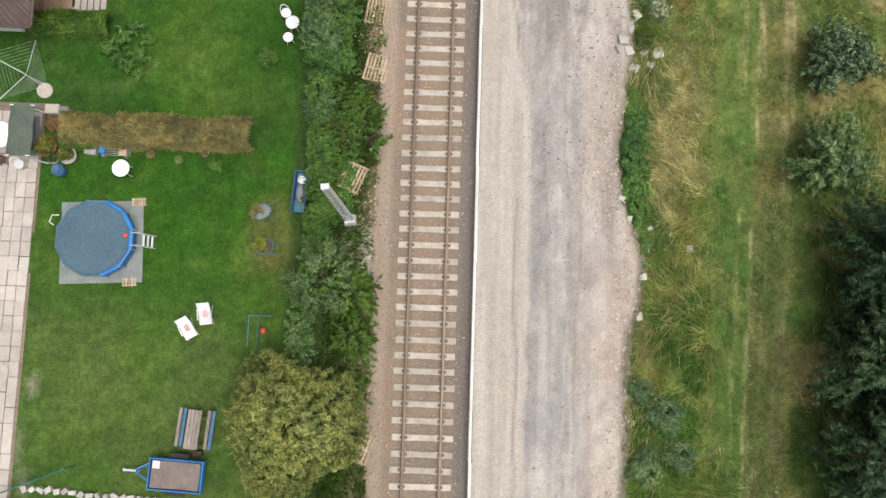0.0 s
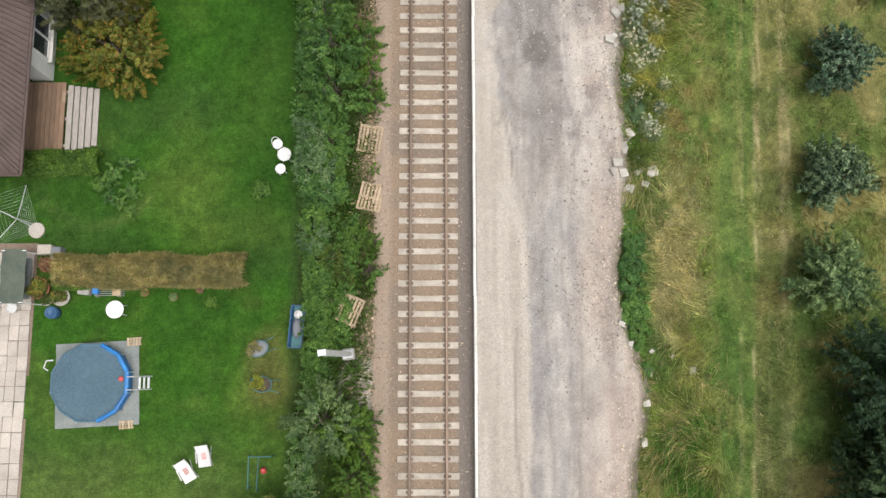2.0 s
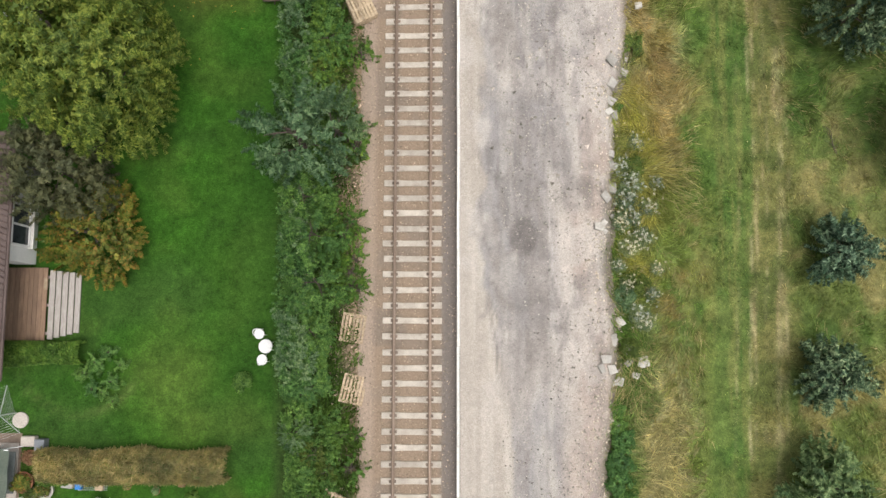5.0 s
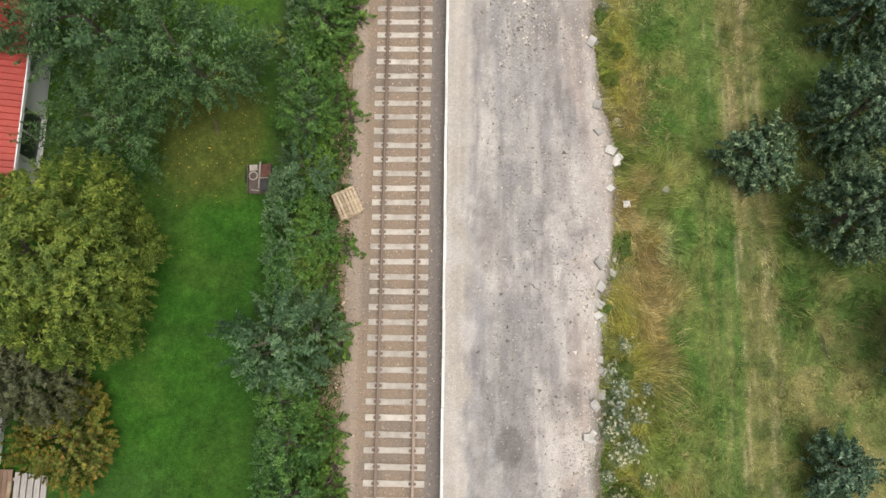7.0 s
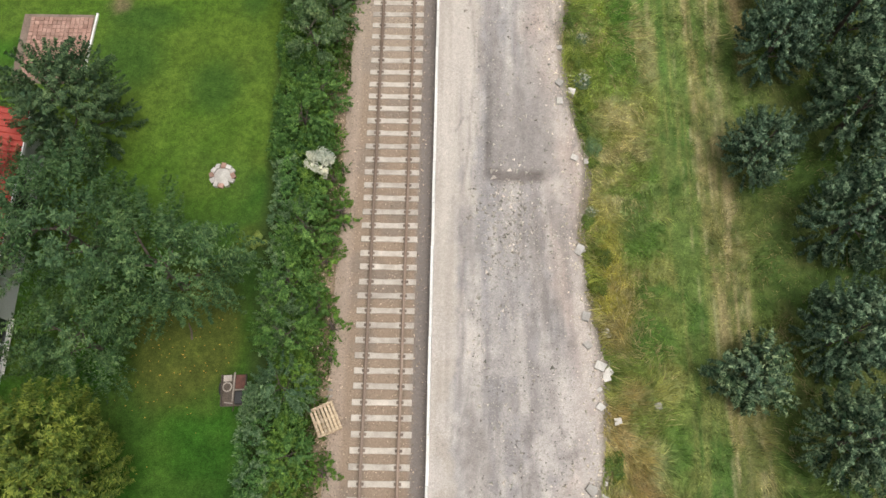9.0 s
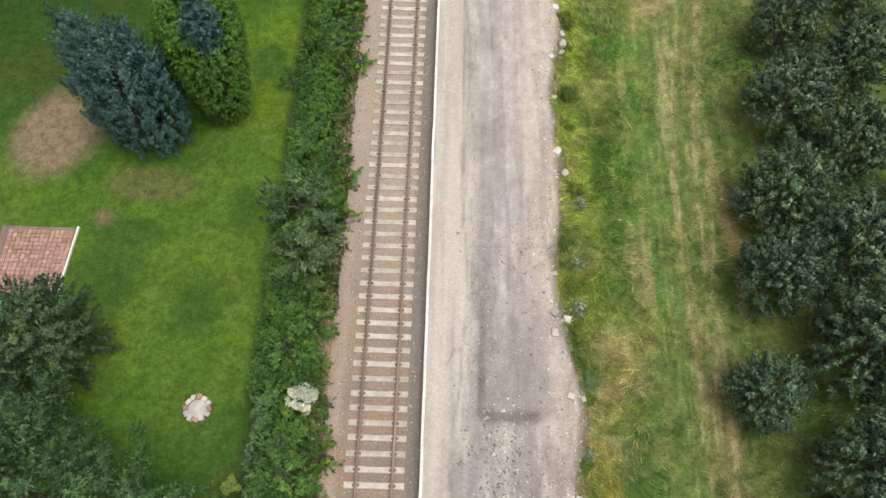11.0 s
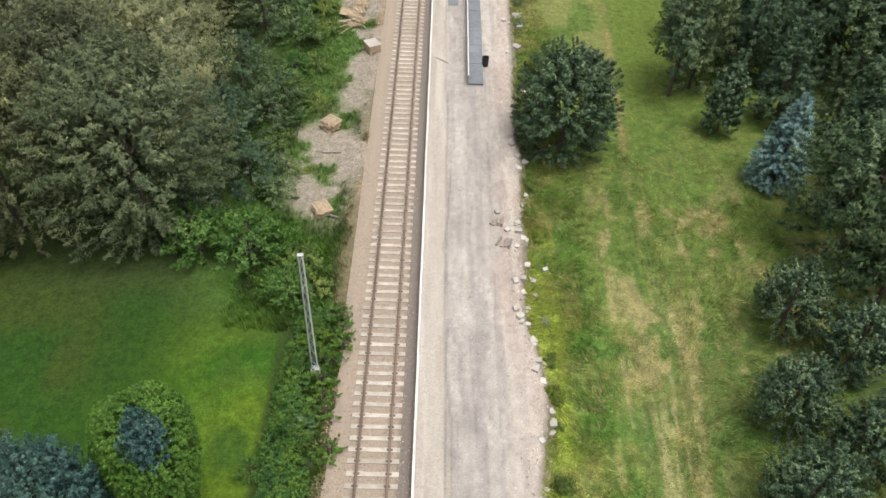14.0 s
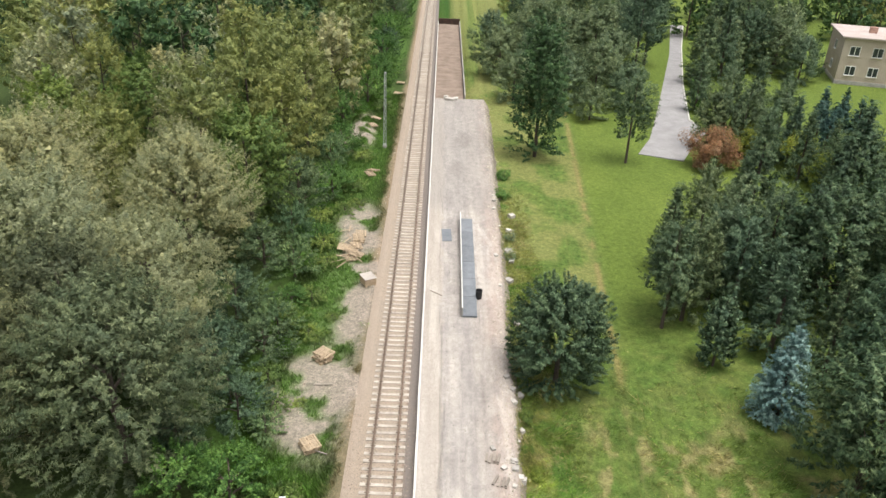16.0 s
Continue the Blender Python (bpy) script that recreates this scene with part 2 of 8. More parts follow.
M["leaf_fruit"] = leafy("fruit_tree_leaves", (0.018, 0.055, 0.02), (0.052, 0.118, 0.046), (0.15, 0.24, 0.105), 0.16)
M["needle_blue"] = leafy("blue_conifer_needles", (0.016, 0.05, 0.052), (0.052, 0.125, 0.128), (0.18, 0.3, 0.295), 0.06)
M["needle_silver"] = leafy("silver_spruce_needles", (0.055, 0.13, 0.17), (0.16, 0.3, 0.375), (0.31, 0.46, 0.54), 0.12)
M["needle_green"] = leafy("dark_conifer_needles", (0.032, 0.068, 0.042), (0.09, 0.155, 0.098), (0.22, 0.3, 0.205), 0.2)
M["leaf_thuja"] = leafy("thuja_sprays", (0.036, 0.1, 0.018), (0.08, 0.19, 0.034), (0.15, 0.28, 0.065), 0.18)
M["leaf_autumn"] = leafy("rusty_leaves", (0.045, 0.085, 0.016), (0.12, 0.165, 0.032), (0.23, 0.22, 0.05), 0.3, (0.3, 0.16, 0.05))
M["needle_brown"] = leafy("brownish_conifer_needles", (0.045, 0.055, 0.024), (0.1, 0.105, 0.05), (0.175, 0.17, 0.09), 0.15)
M["leaf_red"] = leafy("copper_leaves", (0.115, 0.062, 0.04), (0.23, 0.13, 0.085), (0.35, 0.23, 0.16))
M["leaf_grass"] = leafy("brown_hedge_tips", (0.15, 0.15, 0.055), (0.33, 0.28, 0.14), (0.5, 0.43, 0.27), 0.3, (0.1, 0.19, 0.04))
M["flower_white"] = leafy("white_blossom", (0.4, 0.42, 0.37), (0.53, 0.54, 0.5), (0.68, 0.69, 0.65), 0.2)
M["flower_mixed"] = leafy("planter_flowers", (0.05, 0.1, 0.02), (0.16, 0.17, 0.04), (0.4, 0.3, 0.12), 0.2, (0.6, 0.5, 0.45))


# ---- shape helpers ----
class Shape:
    """Collects points and faces of one mesh."""

    def __init__(self):
        self.v, self.f = [], []

    def add(self, pts, faces):
        k = len(self.v)
        self.v += [tuple(p) for p in pts]
        self.f += [tuple(i + k for i in f) for f in faces]
        return self

    def box(self, c, s, rot=(0, 0, 0), b=0.008):
        """A block with chamfered edges."""
        h = [x / 2 for x in s]
        b = min(b, min(h) * 0.6)
        m = pose(*c, *rot)
        pts, at = [], {}
        for sx in (-1, 1):
            for sy in (-1, 1):
                for sz in (-1, 1):
                    sg = (sx, sy, sz)
                    for ax in range(3):
                        p = [sg[i] * (h[i] if i == ax else h[i] - b) for i in range(3)]
                        at[sg, ax] = len(pts)
                        pts.append(m @ Vector(p))
        faces = []
        for ax in range(3):
            u, w = [i for i in range(3) if i != ax]
            for s0 in (-1, 1):
                q = []
                for a, c2 in ((-1, -1), (1, -1), (1, 1), (-1, 1)):
                    sg = [0, 0, 0]
                    sg[ax], sg[u], sg[w] = s0, a, c2
                    q.append(at[tuple(sg), ax])
                faces.append(q)
            for a in (-1, 1):
                for c2 in (-1, 1):
                    g0, g1 = [0, 0, 0], [0, 0, 0]
                    g0[ax], g1[ax] = -1, 1
                    g0[u] = g1[u] = a
                    g0[w] = g1[w] = c2
                    g0, g1 = tuple(g0), tuple(g1)
                    faces.append([at[g0, u], at[g1, u], at[g1, w], at[g0, w]])
        for sx in (-1, 1):
            for sy in (-1, 1):
                for sz in (-1, 1):
                    faces.append([at[(sx, sy, sz), i] for i in range(3)])
        return self.add(pts, faces)

    def tube(self, path, radii, n=8, closed=True):
        """A round bar along a path, its radius given point by point."""
        path = [Vector(p) for p in path]
        if not hasattr(radii, "__len__"):
            radii = [radii] * len(path)
        pts = []
        for i, p in enumerate(path):
            d = (path[min(i + 1, len(path) - 1)] - path[max(i - 1, 0)]).normalized()
            a = d.cross(Vector((0, 0, 1)) if abs(d.z) < 0.9 else Vector((1, 0, 0))).normalized()
            e = d.cross(a)
            for k in range(n):
                t = 2 * math.pi * k / n
                pts.append(p + radii[i] * (math.cos(t) * a + math.sin(t) * e))
        faces = [(i * n + k, i * n + (k + 1) % n, (i + 1) * n + (k + 1) % n, (i + 1) * n + k) for i in range(len(path) - 1) for k in range(n)]
        if closed:
            faces += [tuple(range(n))[::-1], tuple((len(path) - 1) * n + k for k in range(n))]
        return self.add(pts, faces)

    def lathe(self, prof, n=24, c=(0, 0, 0)):
        """A turned body from (radius, height) pairs."""
        pts = [(c[0] + r * math.cos(2 * math.pi * k / n), c[1] + r * math.sin(2 * math.pi * k / n), c[2] + z) for r, z in prof for k in range(n)]
        faces = [(i * n + k, i * n + (k + 1) % n, (i + 1) * n + (k + 1) % n, (i + 1) * n + k) for i in range(len(prof) - 1) for k in range(n)]
        faces += [tuple(range(n))[::-1], tuple((len(prof) - 1) * n + k for k in range(n))]
        return self.add(pts, faces)

    def grid(self, xs, ys, fn):
        """A sheet over xs and ys, with its height from fn."""
        pts = [(x, y, fn(x, y)) for y in ys for x in xs]
        w = len(xs)
        return self.add(pts, [(j * w + i, j * w + i + 1, (j + 1) * w + i + 1, (j + 1) * w + i) for j in range(len(ys) - 1) for i in range(w - 1)])

    def rock(self, c, s, rng, n=1):
        """A broken stone: a block with pulled corners."""
        base = [(-1, -1, -1), (1, -1, -1), (1, 1, -1), (-1, 1, -1), (-1, -1, 1), (1, -1, 1), (1, 1, 1), (-1, 1, 1)]
        a = rng.uniform(0, 6.28)
        pts = []
        for p in base:
            q = [p[i] * s[i] / 2 * rng.uniform(0.6, 1.0) for i in range(3)]
            pts.append((c[0] + q[0] * math.cos(a) - q[1] * math.sin(a), c[1] + q[0] * math.sin(a) + q[1] * math.cos(a), c[2] + q[2]))
        return self.add(pts, [(0, 3, 2, 1), (4, 5, 6, 7), (0, 1, 5, 4), (1, 2, 6, 5), (2, 3, 7, 6), (3, 0, 4, 7)])

    def mesh(self, name, smooth=False):
        me = bpy.data.meshes.new(name)
        me.from_pydata([tuple(p) for p in self.v], [], self.f)
        if smooth:
            me.polygons.foreach_set("use_smooth", [True] * len(me.polygons))
        me.update()
        return me


def part(name, shape, material, parent=None, label="", smooth=False):
    """One mesh object under a thing or under a part."""
    me = shape if isinstance(shape, bpy.types.Mesh) else shape.mesh(name, smooth)
    if not me.materials:
        me.materials.append(material)
    ob = new(name, me)
    ob.parent = parent
    return tagged(ob, label) if label else ob


def thing(name, label, category, at=None, group=""):
    """An Empty at the base of a thing, for its parts."""
    ob = new(name)
    ob.empty_display_size = 0.1
    if at is not None:
        ob.matrix_basis = at
    return tagged(ob, label, category, group)


def single(name, shape, material, label, category, at=None, group="", kind="", smooth=False):
    ob = part(name, shape, material, None, "", smooth)
    if at is not None:
        ob.matrix_basis = at
    return tagged(ob, label, category, group, kind)


def array_mesh(name, verts, sides, material, cover=None):
    """A mesh of loose faces, all with as many sides, from an array of corners."""
    n = len(verts)
    me = bpy.data.meshes.new(name)
    me.vertices.add(n)
    me.vertices.foreach_set("co", np.asarray(verts, dtype=np.float32).ravel())
    me.loops.add(n)
    me.loops.foreach_set("vertex_index", np.arange(n, dtype=np.int32))
    k = n // sides
    me.polygons.add(k)
    me.polygons.foreach_set("loop_start", np.arange(0, n, sides, dtype=np.int32))
    me.update(calc_edges=True)
    if cover is not None:
        paint(me, cover)
    me.materials.append(material)
    return me


def paint(me, cover):
    a = me.color_attributes.new("cover", "FLOAT_COLOR", "POINT")
    c = np.ones((len(me.vertices), 4), dtype=np.float32)
    c[:, :3] = np.clip(cover, 0, 1)
    a.data.foreach_set("color", c.ravel())


# ---- smooth random fields over the plan ----
TABLE = np.random.RandomState(7).rand(256, 256)


def field(x, y, size, seed=0):
    """Soft noise from 0 to 1 with features of that size, in metres."""
    out, amp, tot = 0, 1.0, 0
    for o in range(3):
        u, v = np.asarray(x) / size * 2 ** o + seed * 17.3 + 40, np.asarray(y) / size * 2 ** o + seed * 9.1 + 40
        i, j = np.floor(u).astype(int), np.floor(v).astype(int)
        fu, fv = u - i, v - j
        fu, fv = fu * fu * (3 - 2 * fu), fv * fv * (3 - 2 * fv)
        a, b = TABLE[i % 256, j % 256], TABLE[(i + 1) % 256, j % 256]
        c, d = TABLE[i % 256, (j + 1) % 256], TABLE[(i + 1) % 256, (j + 1) % 256]
        out = out + amp * ((a * (1 - fu) + b * fu) * (1 - fv) + (c * (1 - fu) + d * fu) * fv)
        tot += amp
        amp *= 0.5
    return out / tot


def step(a, b, x):
    t = np.clip((np.asarray(x, dtype=float) - a) / (b - a), 0, 1)
    return t * t * (3 - 2 * t)


def blend(a, b, w):
    return a * (1 - w[..., None]) + np.asarray(b) * w[..., None]


def spot(x, y, cx, cy, rx, ry, soft=0.35):
    d = np.sqrt(((x - cx) / rx) ** 2 + ((y - cy) / ry) ** 2) + (field(x, y, 1.5, 9) - 0.5) * 0.5
    return 1 - step(1 - soft, 1 + soft, d)


VERGE_Y = (-9.2, -5.2, -2.9, -0.8, 0.5, 1.5, 3.8, 6.0, 7.4, 9.2, 11.5, 13.1, 15.5, 18.4, 20.5, 22.6, 26.7, 28.0, 29.5, 33.0, 35.9, 37.3, 39.0, 43.0, 46.0, 48.7, 53.0, 56.4, 59.9, 63.0, 70.0, 77.0, 84.0, 92.0, 104.0, 119.0, 141.0)
VERGE_X = (7.66, 7.86, 7.9, 8.42, 8.55, 8.15, 7.48, 7.55, 7.9, 8.03, 7.97, 7.72, 7.92, 8.2, 8.15, 8.75, 8.95, 8.8, 8.42, 8.12, 8.6, 8.4, 7.82, 7.45, 7.88, 7.95, 7.65, 8.35, 8.15, 7.58, 7.85, 8.2, 8.05, 8.45, 8.7, 8.95, 9.2)


def verge(y):
    """The ragged outer edge of the platform fill."""
    y = np.asarray(y, dtype=float)
    return np.interp(y, VERGE_Y, VERGE_X) + 0.26 * (field(y * 0 + 8, y, 1.1, 6) - 0.5)


def lane(y):
    """The line of the left wheel track through the meadow."""
    return np.interp(np.asarray(y, dtype=float), (-10, -3, 7, 18, 25, 38, 49, 61, 72), (12.9, 13.3, 13.9, 14.45, 14.4, 13.9, 14.1, 15.6, 16.6))


def cover_at(x, y):
    """The plant and soil mix over the whole plan, with some shade put into its colours."""
    x, y = np.asarray(x, dtype=float), np.asarray(y, dtype=float)
    n1, n2 = field(x, y, 6, 1), field(x, y, 2.2, 2)
    # garden lawn
    deep = step(3, 9, y) * step(26, 20, y)
    c = np.zeros(x.shape + (3,)) + np.array((0.032, 0.1, 0.01))
    c = blend(c, (0.078, 0.122, 0.02), step(0.5, 0.78, n1) * 0.65 * (1 - 0.7 * deep))
    c = blend(c, (0.04, 0.085, 0.018), step(0.5, 0.75, field(x, y, 3.5, 13)) * 0.6)
    c = blend(c, (0.095, 0.155, 0.028), step(0.5, 0.72, field(x, y, 1.7, 24)) * 0.45 * (1 - 0.5 * deep))
    c = blend(c, (0.088, 0.145, 0.026), np.maximum(spot(x, y, -13.4, -5.6, 3.4, 3.0, 0.8), np.maximum(spot(x, y, -10.2, 8.6, 1.6, 2.0, 0.8), spot(x, y, -8.4, 6.9, 2.4, 0.8, 0.8))) * 0.7)
    c = blend(c, (0.1, 0.135, 0.04), np.exp(-((np.hypot(x + 14.2, y - 9.6) - 2.6 - 0.5 * (field(x, y, 2, 25) - 0.5)) / 0.16) ** 2) * step(9.5, 8.0, y) * 0.6)
    c = blend(c, (0.03, 0.08, 0.012), step(0.55, 0.75, n2) * 0.5)
    # Lawn darker towards the hedge: its shade put into the colour
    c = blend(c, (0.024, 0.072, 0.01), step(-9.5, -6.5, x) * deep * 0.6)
    c = blend(c, (0.11, 0.125, 0.028), step(0.6, 0.8, n2) * step(-9, -6.5, x) * (1 - deep) * 0.5)
    c = blend(c, (0.088, 0.128, 0.036), step(0, -4, y) * (0.3 + 0.4 * step(0.4, 0.65, field(x, y, 2.4, 96))))
    c = blend(c, (0.33, 0.29, 0.24), np.exp(-((x + 16.15 - 0.1 * np.sin(y)) / 0.16) ** 2) * step(-2, -4, y) * step(0.35, 0.55, field(x, y, 1.2, 97)) * 0.8)
    clover = field(x, y, 0.5, 37)
    c = c * (0.72 + 0.5 * clover)[..., None]
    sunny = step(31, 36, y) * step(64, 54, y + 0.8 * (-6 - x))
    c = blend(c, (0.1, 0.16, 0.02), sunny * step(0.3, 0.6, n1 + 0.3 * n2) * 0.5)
    # Shade along the wood edge, put into the lawn colour
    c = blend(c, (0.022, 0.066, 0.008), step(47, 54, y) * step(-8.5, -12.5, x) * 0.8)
    c = blend(c, (0.1, 0.165, 0.014), step(48, 52, y) * step(-14, -9, x) * step(0.4, 0.62, 0.6 * n1 + 0.4 * field(x, y, 9, 29)) * 0.7)
    # Lawn before the willow darkened for the crown's shade
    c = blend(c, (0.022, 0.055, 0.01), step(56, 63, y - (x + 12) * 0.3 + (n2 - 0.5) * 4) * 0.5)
    c = blend(c, (0.06, 0.062, 0.015), step(-13.5, -17.5, x) * step(50, 54, y) * step(0.35, 0.6, n1) * 0.45)
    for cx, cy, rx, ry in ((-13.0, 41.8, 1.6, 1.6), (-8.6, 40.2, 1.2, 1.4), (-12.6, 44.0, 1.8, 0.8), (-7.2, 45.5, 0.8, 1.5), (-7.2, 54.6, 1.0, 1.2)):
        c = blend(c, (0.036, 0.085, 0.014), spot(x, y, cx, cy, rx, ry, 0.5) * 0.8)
    # rough right-hand meadow: tall grass, a mown strip, wheel tracks, orchard grass
    ln = lane(y)
    mott, fleck, blot = field(x, y, 0.9, 80), field(x, y, 0.4, 81), field(x, y, 2.6, 82)
    near = step(44, 36, y)
    r = np.zeros_like(c) + np.array((0.118, 0.155, 0.042))
    r = blend(r, (0.06, 0.125, 0.026), step(0.5, 0.62, mott) * 0.65)
    r = blend(r, (0.2, 0.195, 0.07), step(0.52, 0.64, field(x, y, 1.5, 83)) * 0.6)
    tall = step(ln - 1.3, ln - 2.2, x + 0.9 * (mott - 0.5))
    blond = tall * np.maximum(spot(x, y, 10.4, 5.6, 1.7, 4.2, 0.5), np.maximum(spot(x, y, 10.0, 22.5, 1.6, 3.0, 0.6), spot(x, y, 10.6, 36.5, 1.4, 3.5, 0.6)))
    r = blend(r, (0.31, 0.275, 0.15), blond * step(0.38, 0.58, mott) * 0.85)
    rust = tall * np.maximum(spot(x, y, 11.3, 13.3, 1.2, 3.4, 0.6), np.maximum(spot(x, y, 10.7, 21.0, 1.3, 4.2, 0.6), np.maximum(spot(x, y, 10.2, 25.0, 1.2, 2.0, 0.6), spot(x, y, 9.9, 29.5, 0.8, 2.4, 0.6))))
    r = blend(r, (0.25, 0.172, 0.08), rust * step(0.32, 0.52, field(x, y, 1.2, 84)) * 0.65)
    gold_ = tall * np.maximum(spot(x, y, 9.6, 14.6, 0.9, 2.6, 0.6), np.maximum(spot(x, y, 9.6, 31.0, 0.9, 3.2, 0.6), spot(x, y, 9.4, 19.2, 0.8, 2.0, 0.6)))
    r = blend(r, (0.24, 0.225, 0.055), gold_ * step(0.3, 0.48, mott) * 0.85)
    r = blend(r, (0.058, 0.12, 0.024), tall * near * step(0.56, 0.66, blot) * 0.7 * (1 - np.maximum(rust, gold_)))
    r = blend(r, (0.05, 0.11, 0.022), tall * spot(x, y, 10.0, -4.5, 2.6, 4.5, 0.6) * step(0.35, 0.55, mott) * 0.75)
    r = blend(r, (0.2, 0.245, 0.05), step(10.6, 9.7, x + 0.5 * (mott - 0.5)) * step(38, 46, y) * step(74, 66, y) * step(0.3, 0.5, blot) * 0.8)
    r = blend(r, (0.065, 0.135, 0.026), step(9.8, 10.6, x) * step(37, 43, y) * step(76, 66, y) * step(12.6, 11.6, x + mott - 0.5) * step(0.42, 0.6, blot) * 0.75)
    mown = step(ln - 1.75, ln - 1.35, x + 0.5 * (mott - 0.5)) * step(ln + 0.1, ln - 0.1, x)
    r = blend(r, (0.085, 0.135, 0.036), mown * 0.7)
    r = blend(r, (0.055, 0.11, 0.024), mown * step(0.52, 0.62, mott) * 0.6)
    hairs = field(x * 9.0, y * 0.5, 1.7, 85)
    r = blend(r, (0.17, 0.18, 0.062), mown * step(0.5, 0.64, hairs) * 0.6)
    wheel = step(ln - 0.05, ln + 0.12, x) * step(ln + 2.1, ln + 1.3, x + 0.9 * (mott - 0.5)) * step(72, 62, y)
    r = blend(r, (0.15, 0.14, 0.055), wheel * 0.7)
    r = blend(r, (0.075, 0.105, 0.03), wheel * step(0.52, 0.62, mott) * 0.6)
    r = blend(r, (0.27, 0.225, 0.12), wheel * step(0.5, 0.66, hairs) * step(0.4, 0.58, field(x, y * 0.7, 1.4, 86)) * 0.75)
    for off, wd, k in ((0.0, 0.06, 0.6), (0.2, 0.05, 0.35), (1.2, 0.16, 0.4), (1.5, 0.08, 0.4), (-0.55, 0.05, 0.3), (0.62, 0.06, 0.3)):
        at_ = ln + off + 0.16 * (field(y * 0 + off, y, 3.0, 12) - 0.5)
        r = blend(r, (0.36, 0.32, 0.19), np.exp(-((x - at_) / wd) ** 2) * k * step(0.4, 0.56, field(x * 2, y, 0.7, 18)) * step(74, 58, y))
    orch = step(ln + 1.3, ln + 2.2, x + 0.9 * (mott - 0.5)) * step(70, 62, y)
    r = blend(r, (0.1, 0.135, 0.04), orch * 0.7 * step(22, 17, y) * step(0, 5, y))
    # Grass beside and between the trees: their shade put into the colour
    r = blend(r, (0.045, 0.08, 0.02), np.maximum(orch, 0.7 * wheel) * 0.8 * step(6, 0, y))
    r = blend(r, (0.062, 0.1, 0.026), orch * 0.75 * step(17, 22, y))
    r = blend(r, (0.24, 0.205, 0.09), orch * step(0.46, 0.6, field(x, y, 1.3, 87)) * (0.2 + 0.8 * step(26, 18, y)) * 0.7)
    r = blend(r, (0.05, 0.1, 0.022), orch * step(0.56, 0.68, blot) * 0.55)
    streaks = step(36, 44, y) * step(72, 64, y) * step(10.6, 11.6, x) * step(17.8, 16.4, x)
    r = blend(r, (0.26, 0.235, 0.12), streaks * step(0.52, 0.64, field(x * 5.0, y * 0.35, 1.8, 17)) * step(0.36, 0.56, field(x, y * 0.6, 1.7, 30)) * 0.7)
    r = blend(r, (0.068, 0.128, 0.028), streaks * step(0.5, 0.4, field(x * 4.0, y * 0.35, 1.8, 88)) * 0.6)
    r = blend(r, (0.082, 0.128, 0.028), step(60, 72, y) * step(10, 12, x) * 0.6)
    r = blend(r, (0.25, 0.215, 0.105), step(56, 60, y) * step(80, 72, y) * step(12, 13.5, x) * step(0.48, 0.64, field(x * 2, y * 0.7, 2.0, 26)) * step(0.35, 0.55, mott) * 0.75)
    r = blend(r, (0.2, 0.145, 0.08), np.exp(-((x - 16.3 - 0.05 * (y - 40) - 0.8 * (field(x, y, 3, 34) - 0.5)) / 0.5) ** 2) * step(34, 38, y) * step(64, 56, y) * step(0.38, 0.6, field(x, y * 0.6, 1.6, 35)) * 0.7)
    r = r * (0.72 + 0.72 * fleck)[..., None]
    r = r * (1 + 0.12 * step(34, 42, y) * step(70, 64, y))[..., None]
    rail_ = 16.3 + (y - 81) * 0.072
    left_ = step(rail_ + 0.2, rail_ - 0.6, x) * step(82, 92, y)
    r = blend(r, (0.2, 0.205, 0.075), left_ * step(0.4, 0.6, field(x, y * 0.6, 3.0, 89)) * 0.7)
    park = step(80, 96, y + (n1 - 0.5) * 14) * step(rail_, rail_ + 1.2, x)
    r = blend(r, (0.108, 0.154, 0.031), park)
    r = blend(r, (0.132, 0.178, 0.037), park * step(0.45, 0.65, field(x, y * 0.5, 6, 90)) * 0.7)
    r = blend(r, (0.25, 0.2, 0.09), np.exp(-((x - rail_) / 0.3) ** 2) * step(72, 84, y) * step(0.25, 0.5, field(x, y, 3, 91)) * 0.8)
    c = blend(c, r, step(4, 6, x))
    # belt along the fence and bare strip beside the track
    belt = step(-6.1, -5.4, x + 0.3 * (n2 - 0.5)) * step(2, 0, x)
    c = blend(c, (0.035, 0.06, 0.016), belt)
    bare = step(-3.4, -2.5, x + 1.5 * (n2 - 0.5)) * step(2, 0, x)
    c = blend(c, (0.27, 0.2, 0.145), bare * (0.92 - 0.4 * step(45, 60, y) + 0.35 * step(66, 76, y) * step(0.4, 0.55, field(x, y * 0.5, 2.4, 98))))
    c = blend(c, (0.37, 0.34, 0.31), spot(x, y, -2.75, 0.2, 0.8, 1.7, 0.4) * step(0.3, 0.5, field(x, y, 0.7, 95)) * 0.9)
    # bare garden patches
    c = blend(c, (0.2, 0.15, 0.1), spot(x, y, -17.3, 49.4, 2.0, 2.6))
    c = blend(c, (0.17, 0.13, 0.08), spot(x, y, -13.9, 44.7, 0.5, 0.5) * 0.8)
    c = blend(c, (0.13, 0.12, 0.05), spot(x, y, -12.0, 46.6, 2.2, 1.0) * 0.6)
    c = blend(c, (0.14, 0.125, 0.045), spot(x, y, -6.7, 1.0, 0.9, 1.6) * 0.6)
    c = blend(c, (0.085, 0.085, 0.02), spot(x, y, -8.5, 28.0, 2.6, 3.2) * 0.7)
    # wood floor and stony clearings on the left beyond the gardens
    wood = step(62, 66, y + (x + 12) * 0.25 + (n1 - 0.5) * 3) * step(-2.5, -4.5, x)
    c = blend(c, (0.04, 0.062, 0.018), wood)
    weeds = wood * step(-13, -9, x) * step(0.35, 0.6, n2)
    c = blend(c, (0.06, 0.12, 0.022), weeds)
